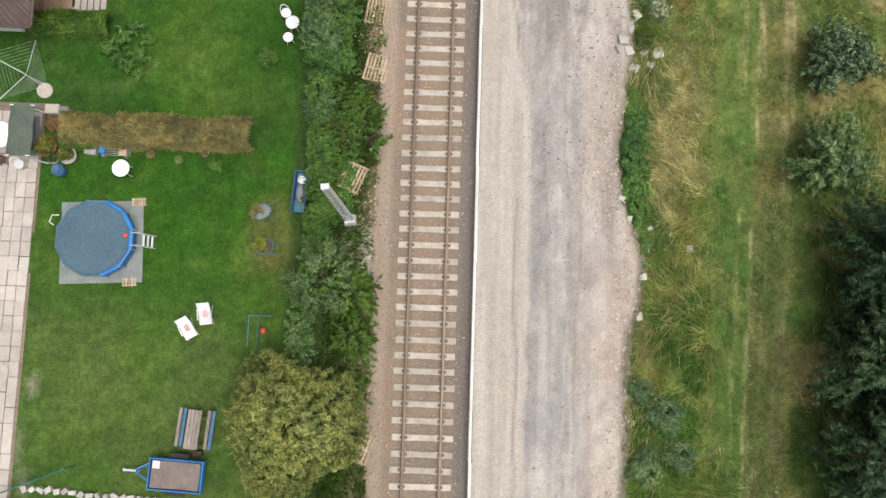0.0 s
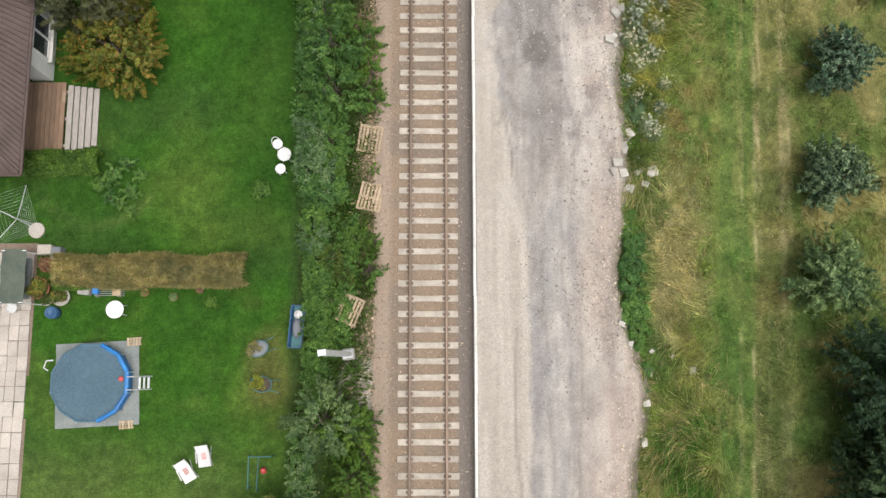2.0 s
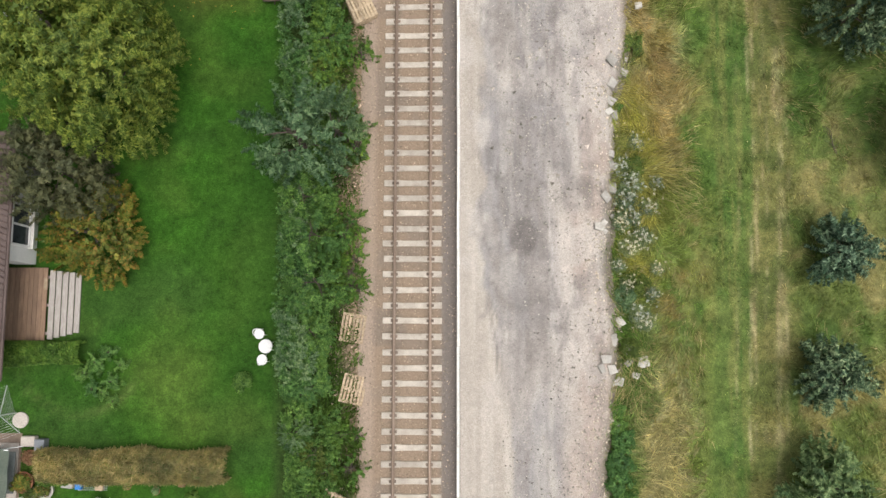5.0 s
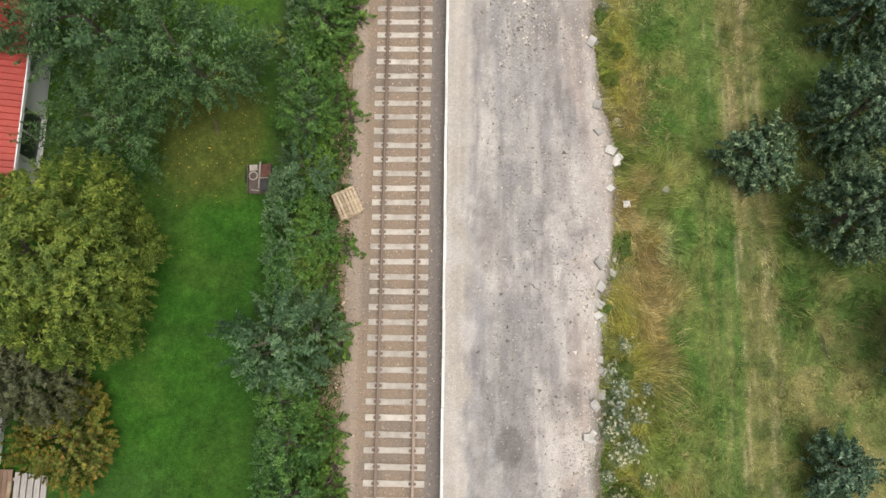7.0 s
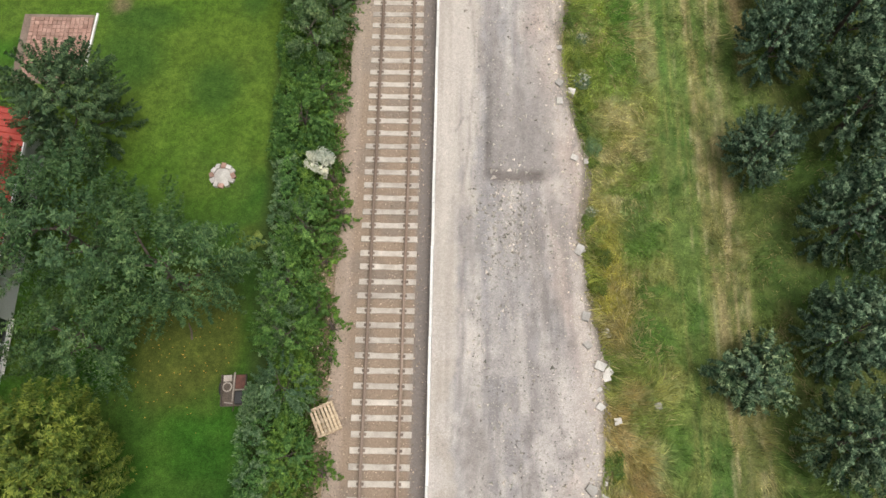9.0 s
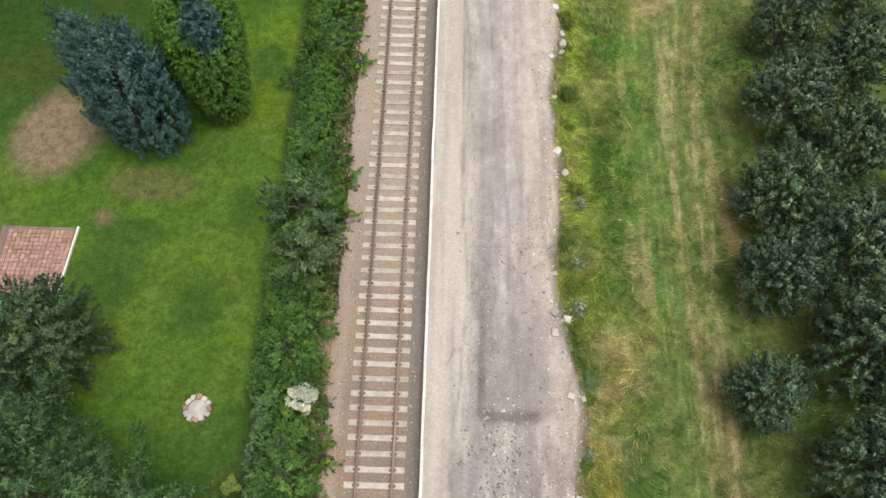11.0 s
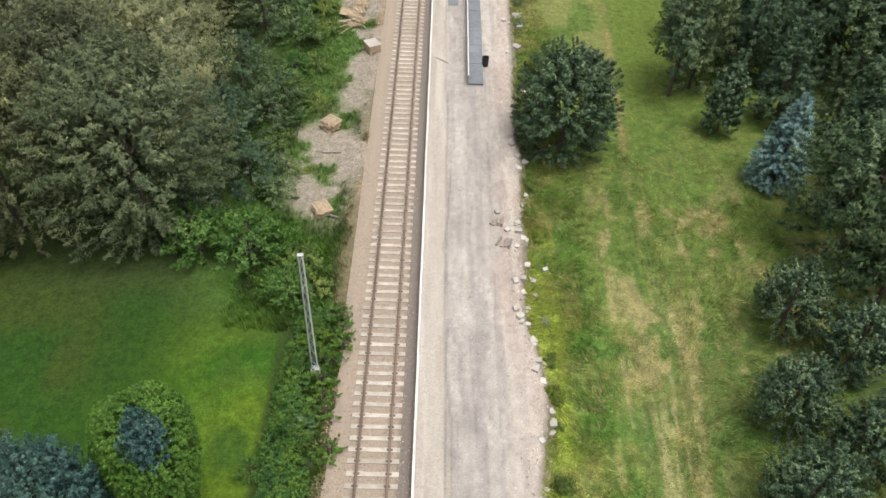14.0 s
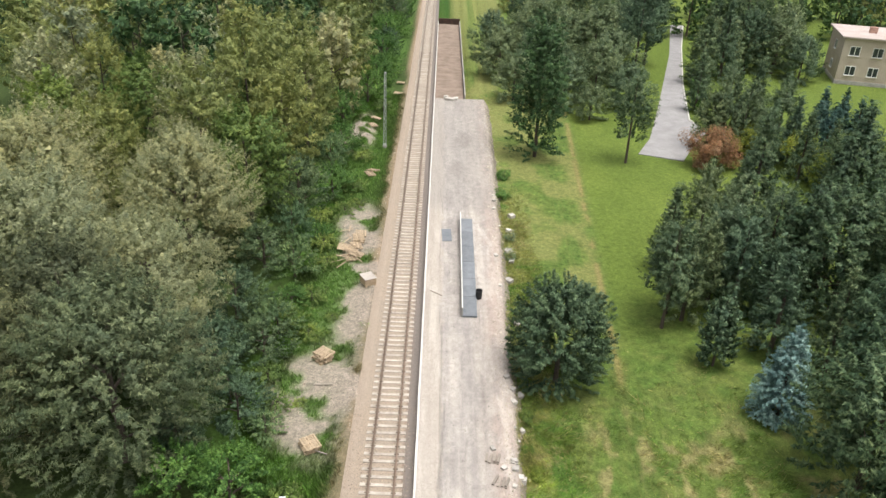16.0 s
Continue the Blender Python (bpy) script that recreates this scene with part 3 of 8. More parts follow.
    c = blend(c, (0.1, 0.165, 0.05), wood * step(-8.5, -6.5, x) * step(70, 76, y) * (0.8 - 0.55 * step(120, 140, y)))
    clear = np.maximum(spot(x, y, -4.6, 77.0, 3.2, 5.6), np.maximum(spot(x, y, -3.5, 92.5, 1.5, 11), spot(x, y, -4.6, 103, 1.9, 6)))
    clear = np.maximum(clear, spot(x, y, -7.2, 131, 1.6, 8))
    c = blend(c, (0.3, 0.255, 0.225), clear * step(0.3, 0.5, field(x, y, 1.6, 14)) * 0.92)
    return c


# ---- ground: one sheet to the horizon ----
def ground_z(x, y):
    """Gardens lie lower than the track; the meadow lies level with the gardens."""
    x, y = np.asarray(x, dtype=float), np.asarray(y, dtype=float)
    z = -0.62 + 0.3 * step(-4.6, -2.2, x) * step(6, 2, x) - 0.45 * step(-2.3, -1.9, x) * step(7.6, 6.8, x)
    z = z + 0.06 * (field(x, y, 5, 21) - 0.5) + 0.1 * (field(x, y, 1.2, 22) - 0.5) * step(7, 9, x)
    hump = 0.9 * spot(x, y, -7.2, 131, 1.3, 6, 0.8) + 0.35 * spot(x, y, -5.4, 79.6, 2.0, 1.4, 0.8) + 0.4 * spot(x, y, -6.5, 103.5, 1.5, 2.5, 0.8)
    return z + hump


def spread(a, b, fine_a, fine_b, s, far=1.6):
    """Grid lines: fine in the middle, wider and wider towards the horizon."""
    mid = list(np.arange(fine_a, fine_b + s / 2, s))
    left, right, w = [], [], s
    p = fine_a
    while p > a:
        w *= far
        p -= w
        left.append(max(p, a))
    w, p = s, fine_b
    while p < b:
        w *= far
        p += w
        right.append(min(p, b))
    return np.array(left[::-1] + mid + right)


def sheet(name, gx, gy, zfn, cfn, material):
    xx, yy = np.meshgrid(gx, gy)
    zz = zfn(xx, yy)
    w, h = len(gx), len(gy)
    me = bpy.data.meshes.new(name)
    idx = np.arange(w * h).reshape(h, w)
    quads = np.stack([idx[:-1, :-1], idx[:-1, 1:], idx[1:, 1:], idx[1:, :-1]], -1).reshape(-1, 4)
    me.vertices.add(w * h)
    me.vertices.foreach_set("co", np.stack([xx, yy, zz], -1).astype(np.float32).ravel())
    me.loops.add(quads.size)
    me.loops.foreach_set("vertex_index", quads.astype(np.int32).ravel())
    me.polygons.add(len(quads))
    me.polygons.foreach_set("loop_start", np.arange(0, quads.size, 4, dtype=np.int32))
    me.polygons.foreach_set("use_smooth", np.ones(len(quads), dtype=bool))
    me.update(calc_edges=True)
    paint(me, cfn(xx, yy).reshape(-1, 3))
    me.materials.append(material)
    return me


gx = spread(-2500, 2500, -26, 34, 0.4)
gx = np.unique(np.round(np.concatenate([gx[(gx < 8) | (gx > 19)], np.arange(8, 19.01, 0.12)]), 3))
gy = spread(-2500, 2500, -16, 150, 0.4)
gy = np.unique(np.round(np.concatenate([gy[(gy < -11) | (gy > 64)], np.arange(-11, 64.01, 0.25)]), 3))
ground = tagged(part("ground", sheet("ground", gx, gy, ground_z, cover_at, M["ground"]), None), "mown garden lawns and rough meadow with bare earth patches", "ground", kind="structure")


# ---- track bed of ballast ----
def bed_z(x, y):
    z = -0.222 - 0.28 * step(-1.55, -2.7, x) - 0.12 * step(1.35, 1.6, x)
    return z + 0.02 * (field(x, y, 0.5, 31) - 0.5) + 0.02 * (field(x, y, 0.16, 32) - 0.5)


def bed_cover(x, y):
    c = np.zeros(x.shape + (3,)) + np.array((0.265, 0.2, 0.148))
    c = blend(c, (0.22, 0.175, 0.14), step(0.45, 0.7, field(x, y, 1.4, 33)))
    c = blend(c, (0.19, 0.165, 0.15), step(1.05, 1.35, x))
    c = blend(c, (0.17, 0.14, 0.11), np.exp(-((np.abs(x) - 0.75) / 0.16) ** 2) * 0.6)
    c = blend(c, (0.4, 0.315, 0.255), step(-1.45, -1.8, x) * 0.7)
    return blend(c, (0.35, 0.295, 0.24), step(36, 48, y) * 0.65 * step(1.2, 1.0, x))


bed = tagged(part("track_bed", sheet("track_bed", np.arange(-2.75, 1.96, 0.13), np.concatenate([np.arange(-16, 120, 0.16), np.arange(120, 420, 1.5)]), bed_z, bed_cover, M["gravel"]), None),
             "sandy brown ballast bed between rails and platform", "track bed", kind="structure")


# ---- railway track ----
def rail_shape(x, y0, y1):
    prof = [(-0.07, -0.165), (0.07, -0.165), (0.07, -0.152), (0.012, -0.135), (0.012, -0.045), (0.036, -0.035), (0.036, -0.006), (0.028, 0.0),
            (-0.028, 0.0), (-0.036, -0.006), (-0.036, -0.035), (-0.012, -0.045), (-0.012, -0.135), (-0.07, -0.152)]
    s, n = Shape(), len(prof)
    ys = np.linspace(y0, y1, 60)
    s.add([(x + px, y, pz) for y in ys for px, pz in prof], [(j * n + k, j * n + (k + 1) % n, (j + 1) * n + (k + 1) % n, (j + 1) * n + k) for j in range(59) for k in range(n)])
    return s


def sleeper_shape():
    """Concrete sleeper: thick under the rails, waisted in the middle."""
    s = Shape()
    stations = [(-1.24, 0.125, 0.0), (-1.22, 0.13, 0.012), (-0.5, 0.13, 0.014), (-0.38, 0.12, -0.004), (0.38, 0.12, -0.004), (0.5, 0.13, 0.014), (1.22, 0.13, 0.012), (1.24, 0.125, 0.0)]
    pts = []
    for x, w, dz in stations:
        pts += [(x, -w - 0.02, -0.2), (x, -w, -0.012 + dz), (x, -w + 0.015, dz), (x, w - 0.015, dz), (x, w, -0.012 + dz), (x, w + 0.02, -0.2)]
    fc = [(i * 6 + k, i * 6 + k + 1, (i + 1) * 6 + k + 1, (i + 1) * 6 + k) for i in range(7) for k in range(5)]
    fc += [(0, 5, 4, 3, 2, 1), (42, 43, 44, 45, 46, 47)]
    return s.add(pts, fc)


track = thing("railway_track", "single railway track with brown rails on concrete sleepers", "railway track")
for sx in (-0.75, 0.75):
    part("rail", rail_shape(sx, -18, 420), M["rail"], track, "rusty brown steel rail")
sleeper_me = sleeper_shape().mesh("sleeper")
sleeper_me.materials.append(M["sleeper"])
clip = Shape().box((0, 0, 0.012), (0.3, 0.12, 0.045), b=0.014)
clip_me = clip.mesh("rail_clip")
clip_me.materials.append(M["clip"])
rng = random.Random(3)
PITCH, FIRST = 0.648, 11.04 - 42 * 0.648
for i in range(300):
    sl = part("sleeper", sleeper_me, None, track)
    sl.matrix_basis = pose(rng.gauss(0, 0.012), FIRST + i * PITCH + rng.gauss(0, 0.012), -0.168 + rng.gauss(0, 0.004), 0, 0, rng.gauss(0, 0.35))
    for sx in (-0.75, 0.75):
        cl = part("rail_clip", clip_me, None, sl)
        cl.matrix_basis = pose(sx, 0, 0.01)
far = Shape()
for i in range(300, 680):
    y = FIRST + i * PITCH
    far.add([(v[0], v[1] + y, v[2] - 0.168) for v in sleeper_shape().v], sleeper_shape().f)
tagged(part("distant_sleepers", far, M["sleeper"], track, "pale concrete sleepers far along the line"), kind="stuff")


# ---- platform under construction ----
def platform_z(x, y):
    v = verge(y)
    z = 0.29 + 0.07 * (field(x, y, 3.5, 41) - 0.5) + 0.09 * (field(x, y, 0.55, 42) - 0.5) * step(3.0, 4.4, x)
    pit = step(35.2, 35.5, y + 0.25 * (field(x, y, 0.9, 43) - 0.5)) * step(43, 38, y) * step(4.15, 4.6, x + 0.2 * (field(x, y, 0.8, 44) - 0.5)) * step(7.6, 6.6, x)
    z = z + 0.3 * pit
    rut = np.exp(-((x - 6.9 - 0.25 * np.sin(y * 1.3)) / 0.22) ** 2) * step(27, 29, y) * step(35, 33.5, y)
    z = z - 0.16 * rut - 0.05 * np.exp(-((x - 3.35 - 0.3 * (field(y * 0, y, 8, 45) - 0.5)) / 0.12) ** 2) * step(45, 50, y) * step(85, 80, y)
    z = z - 0.02 * spot(x, y, 4.63, 14.5, 0.6, 0.7)
    return z * step(v + 0.9, v - 0.15, x) - 0.75 * step(v - 0.15, v + 0.9, x)


def platform_cover(x, y):
    v = verge(y)
    c = np.zeros(x.shape + (3,)) + np.array((0.41, 0.367, 0.325))
    near = step(14, 8, y)
    width = np.interp(y, (-12, 8, 10, 13, 17, 24, 30, 35, 44, 52, 60, 104), (4.1, 4.1, 3.6, 3.0, 2.7, 2.9, 3.2, 3.95, 3.95, 3.7, 3.45, 3.4))
    wander = (1 - 0.7 * near) * (1.3 * (field(x, y, 1.3, 52) - 0.5) + 0.6 * (field(x, y, 0.45, 62) - 0.5)) * (1 - 0.5 * step(44, 52, y))
    grey = step(width - 0.14 + 0.08 * near, width + 0.16 - 0.08 * near, x + wander)
    c = blend(c, (0.275, 0.263, 0.262), grey * 0.94)
    c = blend(c, (0.385, 0.335, 0.298), grey * step(5.6, 6.4, x + 1.4 * (field(x, y * 0.6, 2.0, 60) - 0.5)) * (0.75 - 0.45 * step(15, 20, y) * step(46, 40, y)))
    c = blend(c, (0.37, 0.335, 0.305), grey * step(42, 50, y) * 0.6)
    c = blend(c, (0.235, 0.22, 0.214), grey * (1 - 0.6 * step(44, 54, y)) * step(0.48, 0.68, field(x * 2.2, y * 0.2, 2.2, 53)) * step(6.6, 4.8, x) * 0.6)
    c = blend(c, (0.37, 0.3, 0.262), step(v - 1.7, v - 0.8, x + 0.9 * (field(x, y, 1.4, 54) - 0.5)) * 0.8)
    mid = step(15, 19, y) * step(44, 38, y) * step(2.6, 3.4, x + 0.6 * (field(x, y, 1.6, 67) - 0.5)) * step(v - 0.7, v - 1.5, x)
    c = blend(c, (0.265, 0.25, 0.248), mid * (0.3 + 0.55 * step(0.46, 0.6, field(x, y, 0.9, 68))))
    c = blend(c, (0.48, 0.435, 0.39), step(0.54, 0.66, field(x * 4.0, y * 0.12, 2, 55)) * 0.7 * (1 - grey))
    c = blend(c, (0.33, 0.29, 0.25), step(0.55, 0.66, field(x * 5.0, y * 0.12, 1.6, 92)) * 0.45 * (1 - grey))
    c = blend(c, (0.42, 0.385, 0.355), step(0.54, 0.7, field(x * 1.5, y * 0.5, 1.8, 56)) * grey * 0.5)
    patchy = field(x + 0.5 * y, y * 0.8 - 0.2 * x, 1.5, 93)
    c = blend(c, (0.235, 0.215, 0.205), step(0.58, 0.66, patchy) * step(2.6, 3.2, x) * step(7, 10, y) * step(30, 20, y) * 0.5)
    c = blend(c, (0.47, 0.43, 0.4), step(0.46, 0.38, patchy) * step(6, 9, y) * step(32, 24, y) * 0.6)
    crack = np.abs(field(x * 1.2 + 0.3 * y, y * 0.6, 1.8, 99) - 0.5)
    c = blend(c, (0.19, 0.175, 0.165), step(0.022, 0.006, crack) * step(2.4, 3.0, x) * step(v - 0.4, v - 1.0, x) * step(7, 10, y) * step(44, 38, y) * 0.6)
    seam = np.exp(-((x - 3.35 - 0.3 * (field(y * 0, y, 8, 45) - 0.5)) / 0.07) ** 2) * step(43, 48, y) * step(90, 82, y)
    c = blend(c, (0.2, 0.18, 0.16), seam * 0.7)
    ply = field(x * 5.0, y * 0.16, 1.5, 57)
    c = blend(c, (0.5, 0.455, 0.41), step(0.52, 0.7, ply) * 0.25)
    c = blend(c, (0.25, 0.225, 0.215), step(0.46, 0.34, ply) * 0.3 * grey)
    rough = field(x * 1.6, y * 0.55, 0.8, 58)
    c = blend(c, (0.19, 0.175, 0.168), step(0.58, 0.72, rough) * grey * (0.2 + 0.3 * step(8, 12, y) * step(44, 38, y)))
    c = blend(c, (0.47, 0.43, 0.385), step(0.42, 0.3, rough) * 0.2)
    smear = field(x * 2.8 + y * 0.2, y * 0.35, 1.6, 59)
    c = blend(c, (0.24, 0.215, 0.2), step(0.58, 0.7, smear) * step(2.9, 3.6, x) * (0.3 + 0.25 * step(6, 10, y) - 0.4 * step(44, 54, y)))
    c = blend(c, (0.52, 0.475, 0.43), step(0.38, 0.26, smear) * 0.35)
    pit = step(35.2, 35.6, y) * step(43, 38, y) * step(4.1, 4.5, x) * step(7.8, 7.0, x)
    c = blend(c, (0.25, 0.225, 0.21), pit * 0.7)
    # Dark earth plus the raised patch's shaded edge, both put into the colour
    lip = np.exp(-((y - 35.3 + 0.3 * (field(x, y, 0.9, 43) - 0.5)) / 0.22) ** 2) * step(4.2, 4.6, x) * step(7.4, 6.6, x) + 0.5 * np.exp(-((x - 4.3 - 0.2 * (field(x, y, 0.9, 44) - 0.5)) / 0.14) ** 2) * step(35, 35.4, y) * step(38.0, 36.2, y)
    c = blend(c, (0.11, 0.09, 0.08), np.clip(lip, 0, 1) * 0.85)
    for off, wd, kk, seed in ((3.45, 0.05, 0.5, 63), (4.9, 0.07, 0.4, 64), (6.1, 0.06, 0.35, 65), (5.5, 0.05, 0.3, 66)):
        wave = off + 0.9 * (field(y * 0 + seed, y, 7, seed) - 0.5) + 0.25 * (field(y * 0 + seed, y, 1.6, seed) - 0.5)
        c = blend(c, (0.17, 0.15, 0.14), np.exp(-((x - wave) / wd) ** 2) * kk * step(0.35, 0.55, field(x, y * 0.6, 2.0, seed + 4)))
    damp = np.maximum(spot(x, y, 4.63, 14.5, 0.55, 0.72, 0.2), 0.0)
    for cx, cy, rx, ry, k in ((5.9, 24.0, 0.25, 0.4, 0.7), (6.9, 12.6, 0.3, 0.4, 0.6), (7.2, 16.6, 0.45, 0.5, 0.8), (4.5, 9.6, 0.55, 0.9, 0.35), (6.6, -0.5, 0.4, 0.5, 0.4), (4.4, 49.5, 0.9, 1.4, 0.45), (4.5, 56, 0.7, 1.2, 0.4), (4.9, 118, 0.9, 2.5, 0.5), (5.8, 128, 1.0, 3.0, 0.55),
                              (6.8, 29.5, 0.2, 0.9, 0.6), (6.6, 32.5, 0.25, 0.9, 0.6), (4.1, 8.6, 0.4, 1.6, 0.35), (5.2, 11.5, 0.8, 0.6, 0.25)):
        damp = np.maximum(damp, k * spot(x, y, cx, cy, rx, ry))
    c = blend(c, (0.145, 0.13, 0.125), damp * 0.8)
    c = blend(c, (0.26, 0.24, 0.225), step(104, 110, y) * 0.55)
    c = c * (0.96 + (0.06 + 0.14 * grey) * (field(x, y, 0.3, 94) * 2 - 0.6))[..., None]
    return blend(c, (0.2, 0.175, 0.13), step(v - 0.05, v + 0.5, x) * 0.8)


platform = tagged(part("platform", sheet("platform", np.arange(2.0, 10.2, 0.1), np.arange(-16, 146.5, 0.2), platform_z, platform_cover, M["gravel"]), None),
                  "unfinished platform fill of pale compacted gravel and crushed stone", "platform", kind="structure")
unit = Shape()
unit.box((0.06, 0, -0.44), (0.12, 1.985, 1.5), b=0.012)
unit.box((0.4, 0, -1.12), (0.66, 1.985, 0.14), b=0.012)
unit_me = unit.mesh("edge_wall_unit")
unit_me.materials.append(M["edge"])
for i in range(110):
    u = part("edge_wall_unit", unit_me, None, platform)
    u.matrix_basis = pose(1.87 + rng.gauss(0, 0.006), -15 + i * 2.0, 0.0 + rng.gauss(0, 0.004))


# ---- foliage ----
def unit_vectors(r, n):
    v = r.normal(size=(n, 3))
    return v / np.linalg.norm(v, axis=1, keepdims=True)


def leaves(r, pos, nrm, size, slim=0.6, droop=0.0, along=None):
    """Pointed leaves at the given places, facing the given way."""
    n = len(pos)
    t = np.cross(nrm, unit_vectors(r, n)) if along is None else along.copy()
    t[:, 2] -= droop
    t -= nrm * np.sum(t * nrm, axis=1, keepdims=True) * (0.4 if droop else 1)
    t /= np.linalg.norm(t, axis=1, keepdims=True) + 1e-9
    s = np.cross(nrm, t)
    ln = (size * r.uniform(0.65, 1.35, n))[:, None]
    w = ln * slim * 0.55
    q = np.stack([pos - t * ln * 0.45 + s * w, pos + t * ln * 0.6, pos - t * ln * 0.45 - s * w], axis=1)
    return q.reshape(-1, 3)


def clump_leaves(r, cen, rad, n, size, slim=0.6, out=None, up=0.15, droop=0.0, flat=1.0):
    """Leaves round clump centres, more on the outside of each clump."""
    n, size = int(n * 1.9), size * 0.8
    k = r.integers(0, len(cen), n)
    d = unit_vectors(r, n)
    d[:, 2] = d[:, 2] * 0.9 + 0.12
    pos = cen[k] + d * (rad[k] * r.uniform(0.35, 1.0, n) ** 0.6)[:, None] * np.array((1, 1, flat))
    nrm = d * 0.5 + unit_vectors(r, n) * 0.42 + np.array((0, 0, up + 0.22))
    if out is not None:
        o = pos - out
        nrm += 0.65 * o / (np.linalg.norm(o, axis=1, keepdims=True) + 1e-6)
    nrm /= np.linalg.norm(nrm, axis=1, keepdims=True)
    return leaves(r, pos, nrm, size, slim, droop)


def crown_clumps(r, count, rx, rz, zc, low=-0.55, shell=0.62, lump=0.25, rad=0.24):
    d = unit_vectors(r, count * 3)
    d = d[d[:, 2] > low][:count]
    k = len(d)
    ph = r.uniform(0, 6.28, 3)
    az = np.arctan2(d[:, 1], d[:, 0])
    wob = 1 + lump * (0.5 * np.sin(3 * az + ph[0]) + 0.5 * np.sin(5 * az + ph[1] + 3 * d[:, 2])) * 0.8
    f = r.uniform(shell, 1.0, k) * wob
    cen = d * f[:, None] * np.array((rx, rx, rz))
    cen[:, 2] += zc
    return cen, rx * rad * r.uniform(0.6, 1.35, k)


def trunk_shape(rng, h, r0, crown_r, limbs=6, first=0.35, lean=0.05):
    """A tapered trunk with rising limbs."""
    s = Shape()
    bend = [rng.uniform(-lean, lean) * h for _ in range(2)]
    path = [(bend[0] * t * t, bend[1] * t * t, h * t) for t in (0, 0.06, 0.3, 0.6, 0.85)]
    s.tube(path, [r0 * 1.5, r0 * 1.05, r0 * 0.85, r0 * 0.5, r0 * 0.15], 8)
    for i in range(limbs):
        t = first + (0.8 - first) * i / max(1, limbs - 1)
        a = i * 2.4 + rng.uniform(-0.4, 0.4)
        L = crown_r * rng.uniform(0.6, 0.85) * (1.1 - 0.5 * t)
        b = Vector((bend[0] * t * t, bend[1] * t * t, h * t))
        d = Vector((math.cos(a), math.sin(a), 0))
        s.tube([b, b + d * L * 0.5 + Vector((0, 0, L * 0.3)), b + d * L + Vector((0, 0, L * 0.45))], [r0 * 0.42, r0 * 0.28, r0 * 0.08], 6)
        e = b + d * L * 0.5 + Vector((0, 0, L * 0.3))
        d2 = Vector((math.cos(a + 0.8), math.sin(a + 0.8), 0.5))
        s.tube([e, e + d2 * L * 0.45], [r0 * 0.2, r0 * 0.05], 5)
    return s


def plant(name, label, category, wood, leaf_verts, leaf_mat, at, crown_name="crown", group=""):
    """A trunk or stems and the leaves they carry."""
    ob = thing(name, label, category, at, group)
    part("trunk" if crown_name == "crown" else "branching_stem", wood, M["bark"], ob)
    part(crown_name, array_mesh(crown_name, leaf_verts, 3, leaf_mat), None, ob)
    return ob


def shrub(seed, h, r, mat, n, leaf, label, at, slim=0.6, clumps=34, rad=0.34, name="shrub", droop=0.0, group=""):
    """A shrub branching from the ground."""
    g, rr = np.random.default_rng(seed), random.Random(seed)
    cen, cr = crown_clumps(g, clumps, r * 0.8, h * 0.55, h * 0.42, -0.75, 0.5, 0.3, rad)
    cr = np.minimum(cr, h * 0.3)
    q = clump_leaves(g, cen, cr, n * 1.25, leaf * 0.78, slim, np.array((0, 0, 0)), droop=droop)
    q[:, 2] = np.maximum(q[:, 2], 0.02)
    s = Shape()
    for i in range(7 if h > 1.2 else 1):
        a = i * 0.9 + rr.uniform(-0.3, 0.3)
        d = Vector((math.cos(a), math.sin(a), 0)) * r * rr.uniform(0.4, 0.7)
        s.tube([(d.x * 0.06, d.y * 0.06, -0.1), d * 0.4 + Vector((0, 0, h * 0.4)), d + Vector((0, 0, h * rr.uniform(0.6, 0.85)))], [0.03 + 0.012 * h, 0.02 + 0.006 * h, 0.006], 5)
    return plant(name, label, "shrub", s, q, mat, at, "foliage", group)


FORMS = {"dome": lambda u: np.where(u < 0.4, 0.8 + 0.5 * u, np.sqrt(np.clip(1 - ((u - 0.4) / 0.6) ** 2, 0, 1))),
         "egg": lambda u: np.clip(1 - np.abs((u - 0.38) / np.where(u < 0.38, 0.75, 0.64)) ** 2.2, 0, 1) ** 0.6,
         "drop": lambda u: np.where(u < 0.62, 0.6 + 0.4 * np.sin(u / 0.62 * 1.57), np.sqrt(np.clip(1 - ((u - 0.62) / 0.38) ** 2, 0, 1))),
         "column": lambda u: np.clip((1 - u) / 0.45, 0, 1) ** 0.55 * (0.8 + 0.2 * np.clip(u / 0.3, 0, 1)),
         "cone": lambda u: (1 - u) ** 0.85 * np.clip(0.75 + u, 0, 1) + 0.02}


